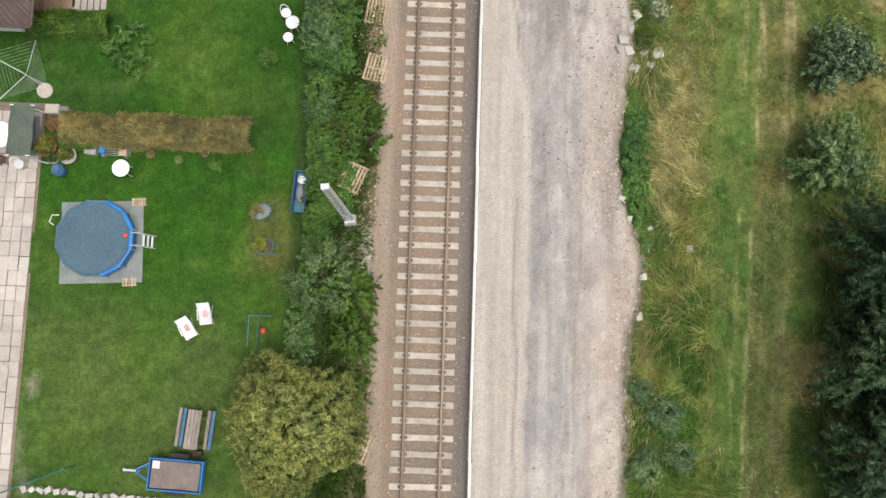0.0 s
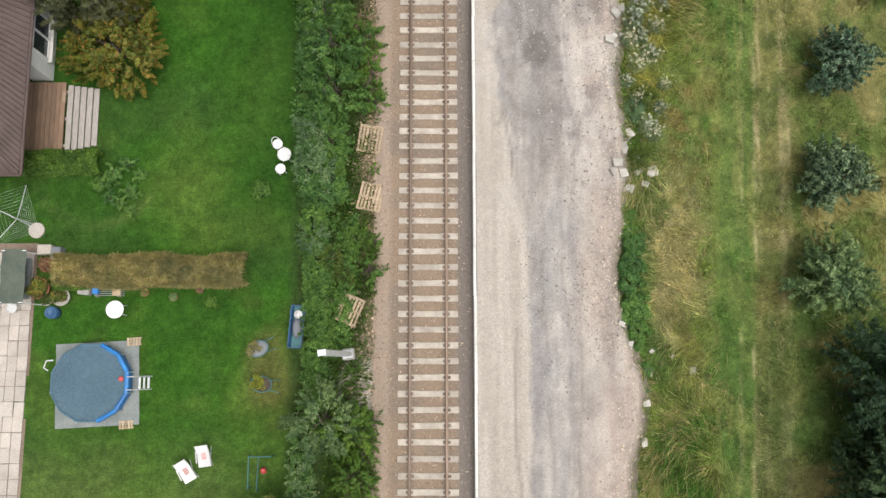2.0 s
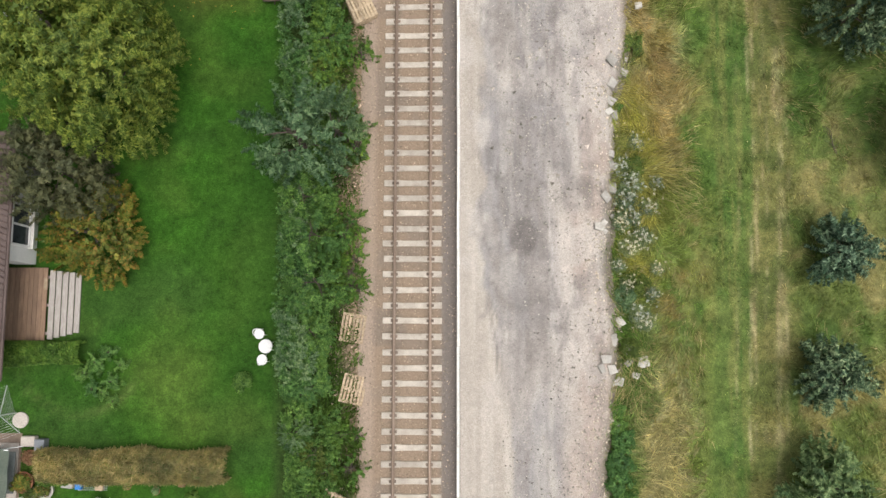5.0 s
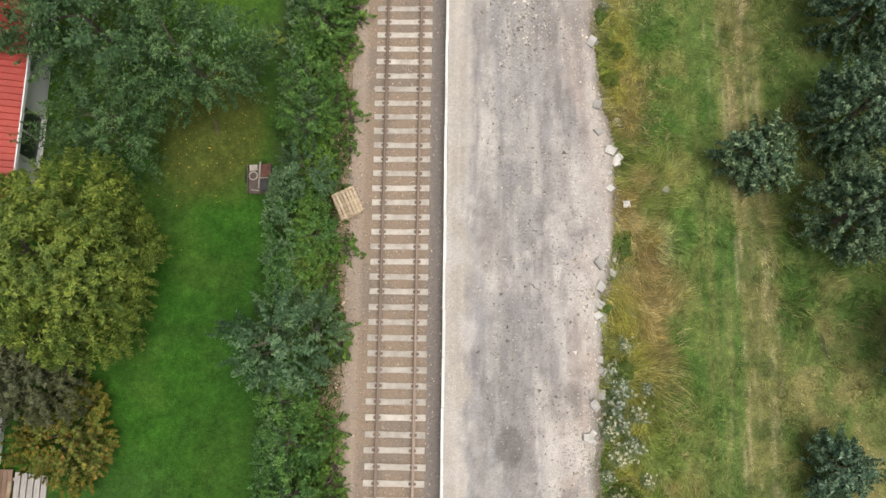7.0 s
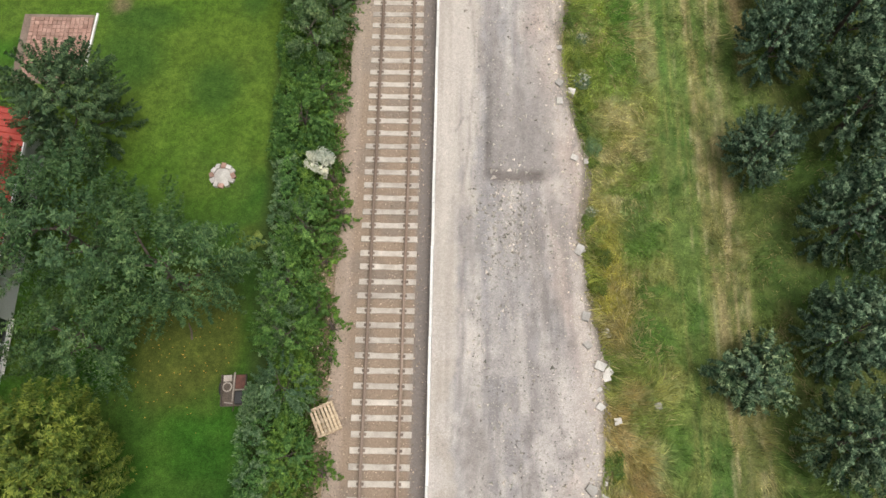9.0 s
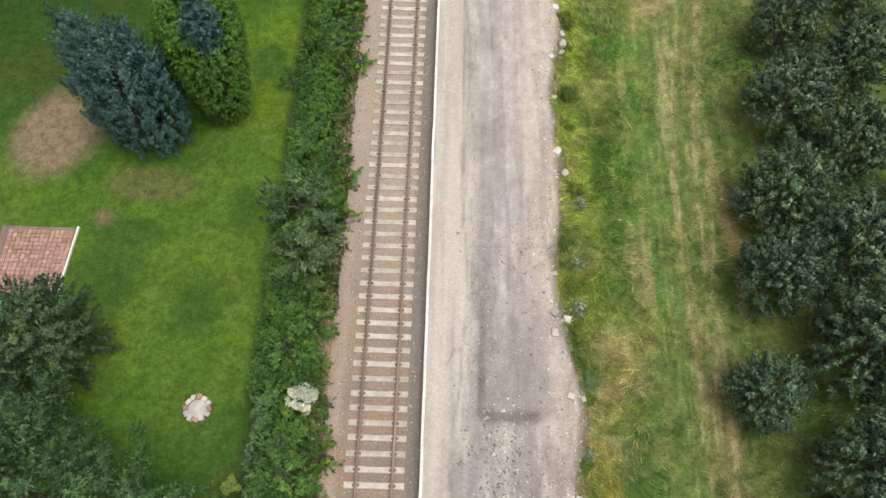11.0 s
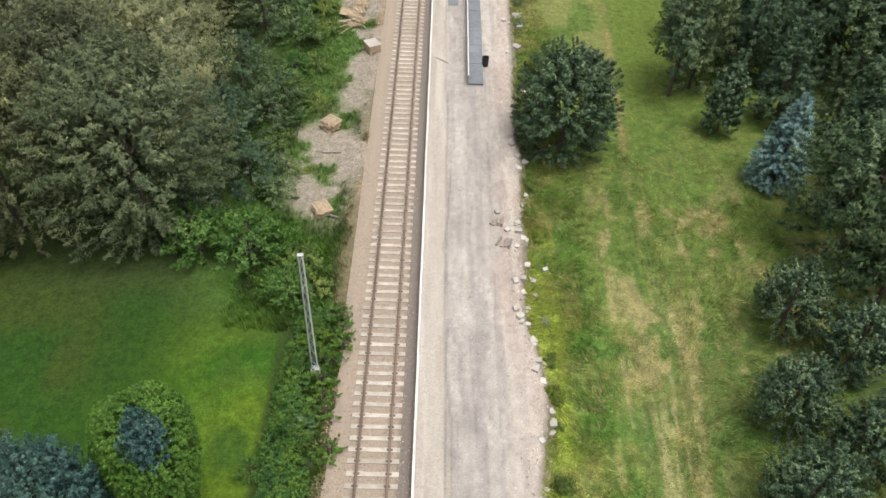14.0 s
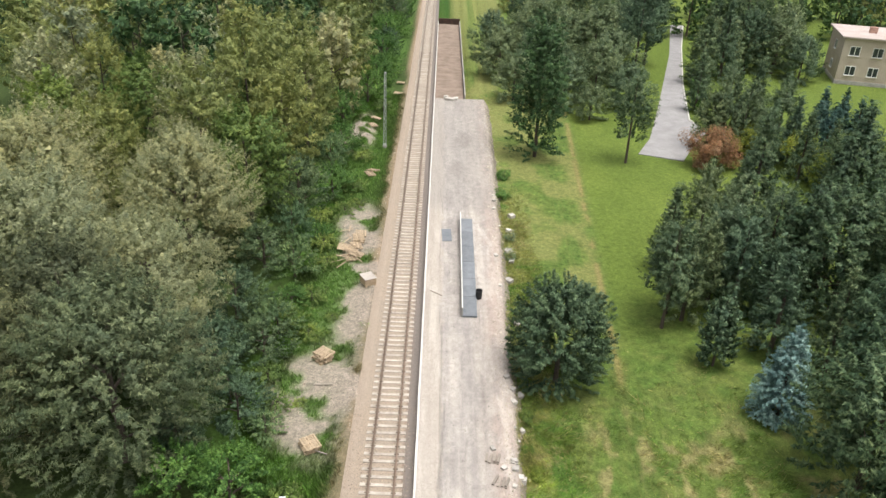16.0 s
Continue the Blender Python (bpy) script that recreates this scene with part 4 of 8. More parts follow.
def shoot_tree(seed, h, r, mat, shoots, per, leaf, label, at, form="dome", slim=0.4, name="tree", bole=0.03, length=0.5, rise=0.35, lump=0.12, category="tree", group="", fill=0.33, spray=0.3):
    """A tree or bush whose crown is built of leafy shoots that stand out of its outline."""
    g, rr = np.random.default_rng(seed), random.Random(seed)
    prof = FORMS[form]
    u = g.uniform(0, 1, shoots * 8)
    tilt_ = np.clip(np.abs(prof(np.clip(u + 0.02, 0, 1)) - prof(np.clip(u - 0.02, 0, 1))) / 0.04, 0, 5) * r / h
    area = (prof(u) + 0.04) * np.sqrt(1 + tilt_ ** 2) * (0.45 + 0.6 * u)
    u = u[g.uniform(size=len(u)) * 1.6 < area][:shoots]
    k = len(u)
    a, ph = g.uniform(0, 6.283, k), g.uniform(0, 6.283, 3)
    wob = 1 + lump * (np.sin(3 * a + ph[0]) + 0.7 * np.sin(5 * a + ph[1] + 4 * u))
    flat = np.stack([np.cos(a), np.sin(a), a * 0], -1)
    surf = flat * (r * prof(u) * wob)[:, None]
    surf[:, 2] = h * (bole + (1 - bole) * u * (1 + 0.04 * np.sin(2 * a + ph[2])))
    slope = np.clip(prof(np.clip(u - 0.04, 0, 1)) - prof(np.clip(u + 0.04, 0, 1)), 0, 0.6) / 0.08 * r / h
    nrm = flat + np.stack([a * 0, a * 0, slope], -1)
    nrm /= np.linalg.norm(nrm, axis=1, keepdims=True)
    d = nrm + np.array((0, 0, rise)) + g.normal(0, 0.16, (k, 3))
    d /= np.linalg.norm(d, axis=1, keepdims=True)
    L = r * length * g.uniform(0.6, 1.25, k)
    i = np.repeat(np.arange(k), per)
    m = len(i)
    t = g.uniform(0, 1, m) ** 0.75
    off = np.cross(d[i], unit_vectors(g, m))
    pos = surf[i] + d[i] * (L[i] * (t - 0.72))[:, None] + off * (L[i] * spray * (1.08 - t) * g.uniform(0.2, 1.0, m))[:, None]
    ln = nrm[i] * 0.8 + np.array((0, 0, 0.35)) + g.normal(0, 0.3, (m, 3))
    ln /= np.linalg.norm(ln, axis=1, keepdims=True)
    q = leaves(g, pos, ln, leaf, slim, along=d[i] * 0.7 + off * 0.7)
    c = g.integers(0, k, int(m * fill))
    inner = surf[c] * np.stack([f := g.uniform(0.45, 0.85, len(c)), f, g.uniform(0.8, 0.97, len(c))], -1)
    q = np.concatenate([q, leaves(g, inner, unit_vectors(g, len(c)) + np.array((0, 0, 0.5)), leaf * 1.25, 0.6)])
    q[:, 2] = np.maximum(q[:, 2], 0.03)
    wood = trunk_shape(rr, h * 0.85, max(0.06, r * 0.05), r * 0.75, 7, 0.15) if form == "dome" else Shape().tube([(0, 0, 0), (0, 0, h * 0.5), (0, 0, h * 0.95)], [r * 0.08, r * 0.05, 0.012], 8)
    return plant(name, label, category, wood, q, mat, at, "crown" if category == "tree" else "foliage", group)


def again(ob, x, y, z=-0.64, turn=0.0, size=1.0, tall=None):
    """Another one of the same kind, turned and scaled."""
    return copy_thing(ob, pose(x, y, z, 0, 0, turn) @ Matrix.Diagonal((size, size, size * (tall or 1), 1)))


G = -0.64

# ---- gardens: large trees ----
shoot_tree(11, 9.4, 3.6, M["leaf_gold"], 520, 66, 0.17, "large broad garden tree with yellow-green feathery leaves", pose(-12.6, 21.3, G), slim=0.36, bole=0.06, length=0.26, rise=0.3, lump=0.12, spray=0.45)
shoot_tree(12, 4.6, 2.3, M["needle_brown"], 260, 34, 0.18, "brownish grey-green rounded conifer beside the house", pose(-14.6, 17.2, G), slim=0.28, length=0.4, rise=0.5, name="conifer")
apple = shoot_tree(13, 6.2, 2.9, M["leaf_fruit"], 150, 92, 0.14, "old garden fruit tree with loose dark green crown", pose(-8.9, 30.2, G), slim=0.42, length=0.5, rise=0.1, bole=0.2, lump=0.3, fill=0.12, spray=0.42)
again(apple, -12.6, 31.4, turn=80, size=1.02)
again(apple, -12.2, 27.4, turn=200, size=0.8)
again(apple, -16.2, 33.0, turn=140, size=0.9)
shoot_tree(14, 6.6, 2.4, M["leaf_dark"], 260, 60, 0.15, "dark green rounded tree beside the red-roofed house", pose(-13.9, 37.4, G), length=0.35, rise=0.2)
for seed, x, y, h, r, l in ((15, -13.75, 49.7, 8.8, 1.35, "tall columnar blue conifer with dense bluish plumes"), (16, -12.45, 49.1, 9.2, 1.55, "broad blue conifer standing among other conifers"), (116, -11.35, 49.5, 8.6, 1.35, "columnar blue conifer close beside a green thuja")):
    shoot_tree(seed, h, r, M["needle_blue"], 330, 76, 0.115, l, pose(x, y, G), "column", slim=0.28, name="blue_conifer", length=0.62, rise=1.5, lump=0.14)
shoot_tree(17, 9.3, 1.0, M["needle_blue"], 130, 44, 0.16, "slim blue spruce rising out of a green thuja", pose(-8.3, 50.4, G), "cone", slim=0.28, name="spruce", bole=0.76, length=0.7, rise=0.5)
shoot_tree(18, 8.4, 2.0, M["leaf_thuja"], 1500, 34, 0.1, "dense rounded green thuja on the lawn", pose(-8.95, 51.5, G), "drop", slim=0.5, bole=0.0, length=0.2, rise=0.3, lump=0.04, spray=0.8, fill=1.0)
shoot_tree(19, 4.0, 2.6, M["leaf_olive"], 640, 44, 0.22, "large olive-coloured willow bush with narrow leaves", pose(-4.95, -6.6, G), slim=0.14, length=0.24, rise=0.4, lump=0.12, name="willow_bush", spray=0.55)
shoot_tree(40, 2.1, 2.1, M["leaf_autumn"], 210, 60, 0.13, "rounded bush with yellowing and rusty leaves by the house", pose(-13.3, 14.6, G), slim=0.6, length=0.35, rise=0.3, name="garden_bush")
shrub(41, 0.75, 0.5, M["leaf_bright"], 700, 0.12, "small round green lawn shrub", pose(-7.1, 8.5, G))
fernish = shoot_tree(42, 0.6, 0.42, M["leaf_hedge"], 22, 26, 0.16, "straggly grey-green perennial at the hedge end", pose(-13.3, 9.2, G), slim=0.25, length=0.7, rise=0.5, lump=0.3, name="shrub", category="shrub", group="perennials at the hedge end", fill=0.2, spray=0.5)
for x, y, t, k in ((-12.6, 8.5, 70, 0.9), (-13.5, 8.2, 190, 0.8), (-12.9, 9.7, 250, 0.8), (-13.0, 8.0, 20, 0.7), (-12.3, 9.2, 110, 0.7), (-13.9, 8.8, 300, 0.9), (-12.6, 7.7, 160, 0.6)):
    again(fernish, x, y, turn=t, size=k)
shrub(43, 0.5, 0.32, M["leaf_bright"], 300, 0.1, "small round herb clump on the lawn", pose(-9.1, 3.8, G))


# ---- hedges ----
def hedge(seed, a, b, w, h, mat, n, leaf, label, slim=0.6, up=0.4, ragged=0.18, z=G):
    """A clipped hedge between two points."""
    g, rr = np.random.default_rng(seed), random.Random(seed)
    a, b = np.array(a, dtype=float), np.array(b, dtype=float)
    L = np.linalg.norm(b - a)
    d = (b - a) / L
    s = np.array((-d[1], d[0]))
    u, v, t = g.uniform(0, L, n), g.uniform(-1, 1, n), g.uniform(0, 1, n)
    side = g.uniform(size=n) < 0.4
    v = np.where(side, np.sign(v) * g.uniform(0.8, 1.0, n), v)
    t = np.where(side, t, g.uniform(0.8, 1.05, n))
    bulge = 1 + ragged * 2 * (field(u, v * 2 + seed, 1.4, seed) - 0.5)
    p2 = a + u[:, None] * d + (v * w / 2 * bulge)[:, None] * s
    hh = h * (1 + ragged * 2 * (field(u * 1.0, v + seed * 3, 1.1, seed + 1) - 0.5)) * (1 - 0.12 * v ** 4)
    pos = np.stack([p2[:, 0], p2[:, 1], t * hh], -1)
    nr = np.stack([s[0] * v, s[1] * v, np.full(n, up + 0.3)], -1) + g.normal(0, 0.5, (n, 3))
    nr /= np.linalg.norm(nr, axis=1, keepdims=True)
    ob = thing("hedge", label, "hedge", pose(0, 0, z))
    for i in range(int(L / 0.9) + 1):
        c = a + d * min(L, i * 0.9)
        part("stem", Shape().tube([(c[0], c[1], -0.05), (c[0] + rr.uniform(-0.1, 0.1), c[1] + rr.uniform(-0.1, 0.1), h * 0.85)], [0.035, 0.01], 5), M["bark"], ob)
    part("foliage", array_mesh("foliage", leaves(g, pos, nr, leaf, slim), 3, mat), None, ob)
    return ob


def bramble(seed, x, y0, y1, w, h, mats, shoots, per, leaf, label):
    """An unclipped run of ivy and brambles: leafy shoots over a lumpy top, thinner towards its sides."""
    g, rr = np.random.default_rng(seed), random.Random(seed)
    ob = thing("hedge", label, "hedge", pose(0, 0, G))
    for i in range(int((y1 - y0) / 1.2) + 1):
        cx, cy = x + rr.uniform(-0.3, 0.3) * w, y0 + min(y1 - y0, i * 1.2)
        part("stem", Shape().tube([(cx, cy, -0.05), (cx + rr.uniform(-0.1, 0.1), cy + rr.uniform(-0.1, 0.1), h * 0.6)], [0.035, 0.01], 5), M["bark"], ob)
    for q, mat in enumerate(mats):
        n = shoots // len(mats)
        yy, v = g.uniform(y0, y1, n), g.uniform(-1, 1, n)
        kind_ = field(yy, v * 1.5 + seed + q * 5, 2.2, seed + q) if len(mats) > 1 else np.ones(n)
        k = g.uniform(size=n) < (step(0.42, 0.55, kind_) * (1.0 if q == 0 else 0.6) + (0.2 if q == 0 else 0.06))
        yy, v = yy[k], v[k]
        n = len(yy)
        bulge = 1 + 0.5 * (field(yy, v * 0 + seed + np.sign(v), 1.3, seed + 2) - 0.5) * 2
        top = h * (0.35 + 1.15 * field(yy, v * w + seed * 3, 1.2, seed + 1)) * np.sqrt(np.clip(1 - 0.75 * v * v, 0.1, 1)) * (1 + 0.25 * q)
        base = np.stack([x + v * w / 2 * bulge, yy, top * g.uniform(0.7, 1.0, n)], -1)
        d = np.stack([v * 0.7, v * 0, v * 0 + 0.75], -1) + g.normal(0, 0.4, (n, 3))
        d /= np.linalg.norm(d, axis=1, keepdims=True)
        L = 0.42 * g.uniform(0.6, 1.4, n)
        i = np.repeat(np.arange(n), per)
        m = len(i)
        t = g.uniform(0, 1, m) ** 0.75
        off = np.cross(d[i], unit_vectors(g, m))
        pos = base[i] + d[i] * (L[i] * (t - 0.75))[:, None] + off * (0.2 * (1.1 - t) * g.uniform(0.2, 1.0, m))[:, None]
        pos[:, 2] = np.maximum(pos[:, 2], 0.03)
        nr = d[i] * 0.6 + np.array((0, 0, 0.55)) + g.normal(0, 0.4, (m, 3))
        nr /= np.linalg.norm(nr, axis=1, keepdims=True)
        part("foliage", array_mesh("foliage", leaves(g, pos, nr, leaf, 0.55, along=d[i] * 0.6 + off * 0.8), 3, mat), None, ob)
    return ob


hedge(50, (-15.4, 5.0), (-7.6, 5.1), 1.36, 1.05, M["leaf_grass"], 26000, 0.3, "long row of ornamental grass with straw-brown tips", 0.07, 0.2, 0.4)
hedge(49, (-15.4, 4.5), (-14.1, 4.5), 0.45, 0.8, M["leaf_bright"], 1500, 0.09, "fresh green border plants before the dry hedge", 0.5, 0.4, 0.4)
hedge(51, (-17.2, 9.6), (-13.9, 9.7), 1.0, 0.9, M["leaf_bright"], 9000, 0.09, "clipped light green hedge below the terrace", 0.6, 0.4, 0.35)
for k, (y0, y1, h, w, xx, n) in enumerate(((-11, -1, 1.4, 1.3, -5.0, 420), (-1, 8, 0.95, 1.1, -4.7, 460), (8, 17, 1.7, 1.6, -4.85, 620), (17, 26, 1.6, 1.5, -5.0, 600), (26, 36, 1.5, 1.25, -4.7, 600), (36, 46, 1.4, 1.3, -4.9, 600), (46, 60.5, 1.0, 1.3, -4.7, 800))):
    bramble(52 + k, xx, y0, y1, w, h, (M["leaf_hedge"], M["leaf_bright"] if k in (1, 5, 6) else M["leaf_blue"]), n * 2, 39, 0.09, "ivy-covered garden boundary hedge, dark green")

# ---- shrub belt along the track ----
BELT = [shoot_tree(20 + i, h, r, M[m], n, per, lf, l, pose(x, y, -0.6), slim=0.45, length=0.42, rise=0.35, lump=0.11, name="shrub", category="shrub", group="shrubs in the belt beside the track", fill=0.25, spray=0.42) for i, (h, r, m, n, per, lf, l, x, y) in enumerate([
    (2.6, 1.4, "leaf_hedge", 80, 56, 0.1, "dark green shrub in the overgrown belt beside the track", -3.9, 12.6),
    (2.1, 1.2, "leaf_bright", 70, 54, 0.095, "bright green shrub in the overgrown belt beside the track", -3.2, -1.4),
    (3.3, 1.45, "leaf_blue", 66, 72, 0.105, "grey-green bush in the overgrown belt beside the track", -4.1, -0.9),
    (1.0, 0.85, "leaf_bright", 40, 40, 0.085, "low bright green weeds beside the track", -2.6, 15.2),
    (1.3, 0.9, "leaf_yellow", 42, 42, 0.09, "yellow-green low shrub beside the track", -3.7, 21.5)])]
for kind, x, y, size, tall in ((0, -4.3, 8.4, 0.6, 0.7), (4, -4.0, 5.6, 0.8, 0.8), (2, -4.8, 6.4, 0.5, 0.8), (3, -4.2, 3.9, 0.9, 0.8), (4, -3.5, 4.9, 0.6, 0.8), (1, -3.1, 6.4, 0.5, 0.8), (3, -4.4, 2.6, 0.8, 0.8),
                             (0, -4.6, 0.9, 0.45, 0.7), (1, -3.0, -3.2, 0.75, 1), (1, -3.1, -5.2, 0.7, 1), (3, -3.2, -6.4, 0.7, 1), (0, -4.2, 10.6, 0.7, 0.8), (2, -4.5, 9.4, 0.5, 0.8), (0, -4.0, 14.6, 1.0, 1), (0, -4.4, 16.2, 0.9, 1),
                             (2, -4.5, 18.4, 1.45, 1.15), (2, -3.2, 19.0, 1.0, 1.1), (3, -2.4, 18.2, 0.8, 1), (0, -4.2, 20.8, 0.75, 0.8), (3, -3.0, 20.6, 1.0, 0.9), (0, -3.6, 23.0, 0.8, 0.8), (3, -2.6, 22.6, 1.1, 1), (0, -4.6, 22.6, 0.7, 0.8),
                             (2, -3.9, 25.6, 0.85, 1.3), (1, -3.6, 26.4, 0.8, 1.3), (0, -3.9, 27.8, 1.0, 1.35), (2, -4.3, 28.6, 0.7, 1.2), (0, -4.1, 30.2, 1.0, 1), (3, -2.5, 29.4, 1.0, 0.9), (3, -2.4, 31.9, 1.1, 1), (0, -3.6, 32.6, 0.95, 1), (2, -4.0, 33.2, 0.55, 1.1),
                             (3, -2.3, 34.2, 1.1, 1), (1, -3.0, 36.6, 0.7, 0.8), (0, -4.0, 37.8, 1.0, 1.1), (0, -3.3, 39.4, 0.9, 1), (2, -3.8, 41.9, 0.95, 1.2), (3, -2.6, 40.2, 1.1, 1), (2, -4.0, 44.2, 1.15, 1.35), (0, -3.4, 45.2, 0.9, 1), (2, -3.1, 43.6, 0.7, 1), (3, -2.9, 47.6, 0.7, 0.6),
                             (0, -3.9, 47.2, 0.7, 0.7), (3, -3.0, 52.0, 0.6, 0.6), (0, -5.7, 53.2, 0.5, 0.8), (2, -3.6, 55.6, 0.5, 0.6), (1, -3.7, 61.2, 0.8, 0.8), (0, -3.1, 62.8, 0.7, 0.7), (0, -4.2, 58.6, 0.5, 0.6), (3, -2.3, 9.45, 0.4, 0.7), (3, -2.3, 6.3, 0.55, 0.7), (3, -2.2, 12.8, 0.6, 0.7), (3, -1.75, 18.9, 0.28, 0.9), (3, -2.5, 27.2, 0.6, 0.7), (3, -2.6, 37.6, 0.9, 0.7), (3, -2.3, -4.4, 0.45, 0.7)):
    again(BELT[kind], x, y, -0.6 + 0.1 * (x > -3), turn=(x * 77 + y * 31) % 360, size=size * (0.62 if kind == 3 and y > 18 else 1), tall=tall)
tuft = shoot_tree(45, 0.7, 0.5, M["leaf_bright"], 20, 22, 0.09, "small leafy weed at the ballast edge", pose(-2.4, 13.6, -0.5), slim=0.5, length=0.6, rise=0.3, lump=0.2, name="weed_clump", category="weed", group="weeds at the ballast edge", fill=0.1, spray=0.45)
rr = random.Random(46)
for i in range(150):
    y = rr.uniform(-9, 63)
    x = rr.uniform(-3.1, -2.0 if y > 30 else -2.2)
    if any(abs(y - py) < 1.2 for py in (10.75, 8.2, 3.45, -7.6, 24.55)) or field(np.array(x), np.array(y), 1.6, 77) < 0.45:
        continue
    again(tuft, x, y, -0.5 + 0.1 * (x > -2.5), turn=rr.uniform(0, 360), size=rr.uniform(0.6, 1.5))
# White leafy mound added in place of a pale rubble pile
shrub(44, 1.9, 0.75, M["flower_white"], 1500, 0.12, "rounded white leafy mound in place of pale rubble", pose(-3.2, 35.8, -0.5), name="flowering_shrub")

for k, (y0, y1, h, w, xx, n) in enumerate(((1.5, 8, 0.6, 1.5, -3.7, 340), (8, 20, 1.1, 1.4, -4.0, 640), (20, 34, 1.1, 1.5, -3.75, 760), (34, 47, 1.1, 1.6, -3.7, 760), (46, 63, 0.8, 1.9, -3.8, 1000))):
    bramble(150 + k, xx, y0, y1, w, h, (M["leaf_hedge"], M["leaf_bright"]), n * 2, 35, 0.09, "unkempt ivy and brambles along the garden boundary")

# ---- willows and wood on the left, beyond the gardens ----
shoot_tree(60, 12.5, 5.2, M["leaf_willow_mid"], 560, 52, 0.24, "tall old willow with hanging grey-green foliage", pose(-15.4, 70.6, G), slim=0.26, length=0.26, rise=0.2, lump=0.14, name="willow_tree", spray=0.45)
shady = shoot_tree(161, 12.8, 5.2, M["leaf_willow_shaded"], 400, 46, 0.26, "tall old willow with hanging foliage coloured as in shade", pose(-22.8, 69.6, G), slim=0.26, length=0.26, rise=0.1, lump=0.14, name="willow_tree", spray=0.45)
again(shady, -20.4, 76.5, turn=40, size=0.95)
willow = shoot_tree(160, 12.5, 5.4, M["leaf_willow"], 560, 52, 0.25, "tall old willow with feathery grey-green foliage", pose(-18.6, 95.5, G), slim=0.22, length=0.28, rise=0.55, lump=0.16, name="willow_tree", spray=0.42)
for x, y, s, t in ((-24.5, 82.0, 1.1, 100), (-29.5, 93.0, 1.15, 300), (-17.0, 81.0, 0.9, 150)):
    again(willow, x, y, turn=t, size=s)
thicket = [shoot_tree(61 + i, h, r, M[m], n, per, lf, l, pose(x, y, G), slim=0.45, length=0.38, rise=0.35, lump=0.18, name="shrub", category="shrub", fill=0.3, spray=0.45) for i, (h, r, m, n, per, lf, l, x, y) in enumerate((
    (4.8, 2.8, "leaf_round", 130, 42, 0.19, "dense dark green bush at the wood edge", -12.2, 78.6),
    (3.3, 2.5, "leaf_hedge", 130, 44, 0.15, "broad green bush beyond the garden lawn", -8.4, 67.6),
    (3.7, 1.9, "leaf_blue", 90, 42, 0.16, "grey-green bush at the wood edge", -9.3, 93.5),
    (1.5, 1.4, "leaf_fresh", 60, 34, 0.13, "low green undergrowth at the wood edge", -8.5, 86.0)))]
for kind, x, y, s, tall in ((1, -11.6, 68.4, 0.9, 1), (3, -5.2, 66.6, 1.1, 1), (3, -4.2, 64.8, 0.9, 0.8), (1, -5.6, 64.6, 0.7, 0.9), (0, -9.4, 81.6, 0.75, 0.9), (2, -9.0, 84.6, 0.9, 1), (0, -12.6, 86.6, 0.9, 1), (3, -7.4, 75.8, 0.8, 0.8), (3, -8.6, 78.8, 0.9, 0.8), (3, -7.2, 89.5, 1.0, 0.8), (3, -6.8, 95.5, 0.9, 0.8), (0, -12.2, 95.0, 0.9, 1), (2, -10.6, 100.0, 1.0, 1.1),
                         (3, -8.6, 104.0, 1.2, 0.9), (0, -11.2, 107.0, 1.1, 1.1), (1, -8.4, 111.5, 1.0, 1), (3, -6.4, 113.0, 1.2, 0.7), (2, -9.4, 118.0, 1.1, 1.2), (1, -9.0, 124.0, 1.1, 1.1), (3, -6.2, 122.0, 1.2, 0.7), (1, -10.2, 136.0, 1.2, 1.2), (1, -7.8, 146.0, 1.3, 1.2), (1, -7.2, 156.0, 1.2, 1.2), (3, -5.2, 142.0, 1.2, 0.9), (1, -7.4, 168.0, 1.3, 1.3), (1, -7.6, 182.0, 1.4, 1.4), (1, -6.2, 162.0, 1.0, 1.1), (0, -7.0, 174.0, 1.0, 1.1), (1, -6.4, 191.0, 1.2, 1.2), (0, -7.2, 202.0, 1.2, 1.2), (1, -6.4, 214.0, 1.3, 1.3), (3, -6.6, 84.2, 0.9, 0.7), (3, -7.6, 99.0, 1.1, 0.8), (3, -6.6, 107.0, 1.0, 0.7), (1, -8.6, 100.5, 0.7, 0.8), (1, -8.8, 89.0, 0.6, 0.8), (3, -5.2, 87.0, 0.5, 0.6), (3, -5.6, 109.0, 0.7, 0.6), (3, -2.6, 86.0, 0.4, 0.5), (3, -3.2, 83.6, 0.35, 0.4), (3, -6.0, 76.4, 0.4, 0.4), (0, -9.6, 74.6, 0.75, 0.8), (2, -7.6, 73.2, 0.7, 0.7), (2, -10.6, 76.4, 0.7, 1.0), (0, -12.6, 71.6, 0.7, 0.8), (0, -24.6, 66.4, 0.7, 0.9)):
    again(thicket[kind], x, y, turn=(x * 57 + y * 13) % 360, size=s, tall=tall)
WOOD = [shoot_tree(70, 13.0, 3.9, M["leaf_wood"], 190, 34, 0.36, "tall green deciduous tree in the wood", pose(-14.5, 116.0, G), length=0.36, rise=0.35, lump=0.2, spray=0.5),
        shoot_tree(71, 14.0, 4.1, M["leaf_willow"], 190, 34, 0.36, "tall grey-green deciduous tree in the wood", pose(-24.0, 116.0, G), length=0.36, rise=0.5, lump=0.2, spray=0.45),
        shoot_tree(72, 12.5, 3.8, M["leaf_fresh"], 190, 34, 0.36, "fresh green deciduous tree in the wood", pose(-15.0, 103.0, G), length=0.36, rise=0.3, lump=0.22, spray=0.5)]
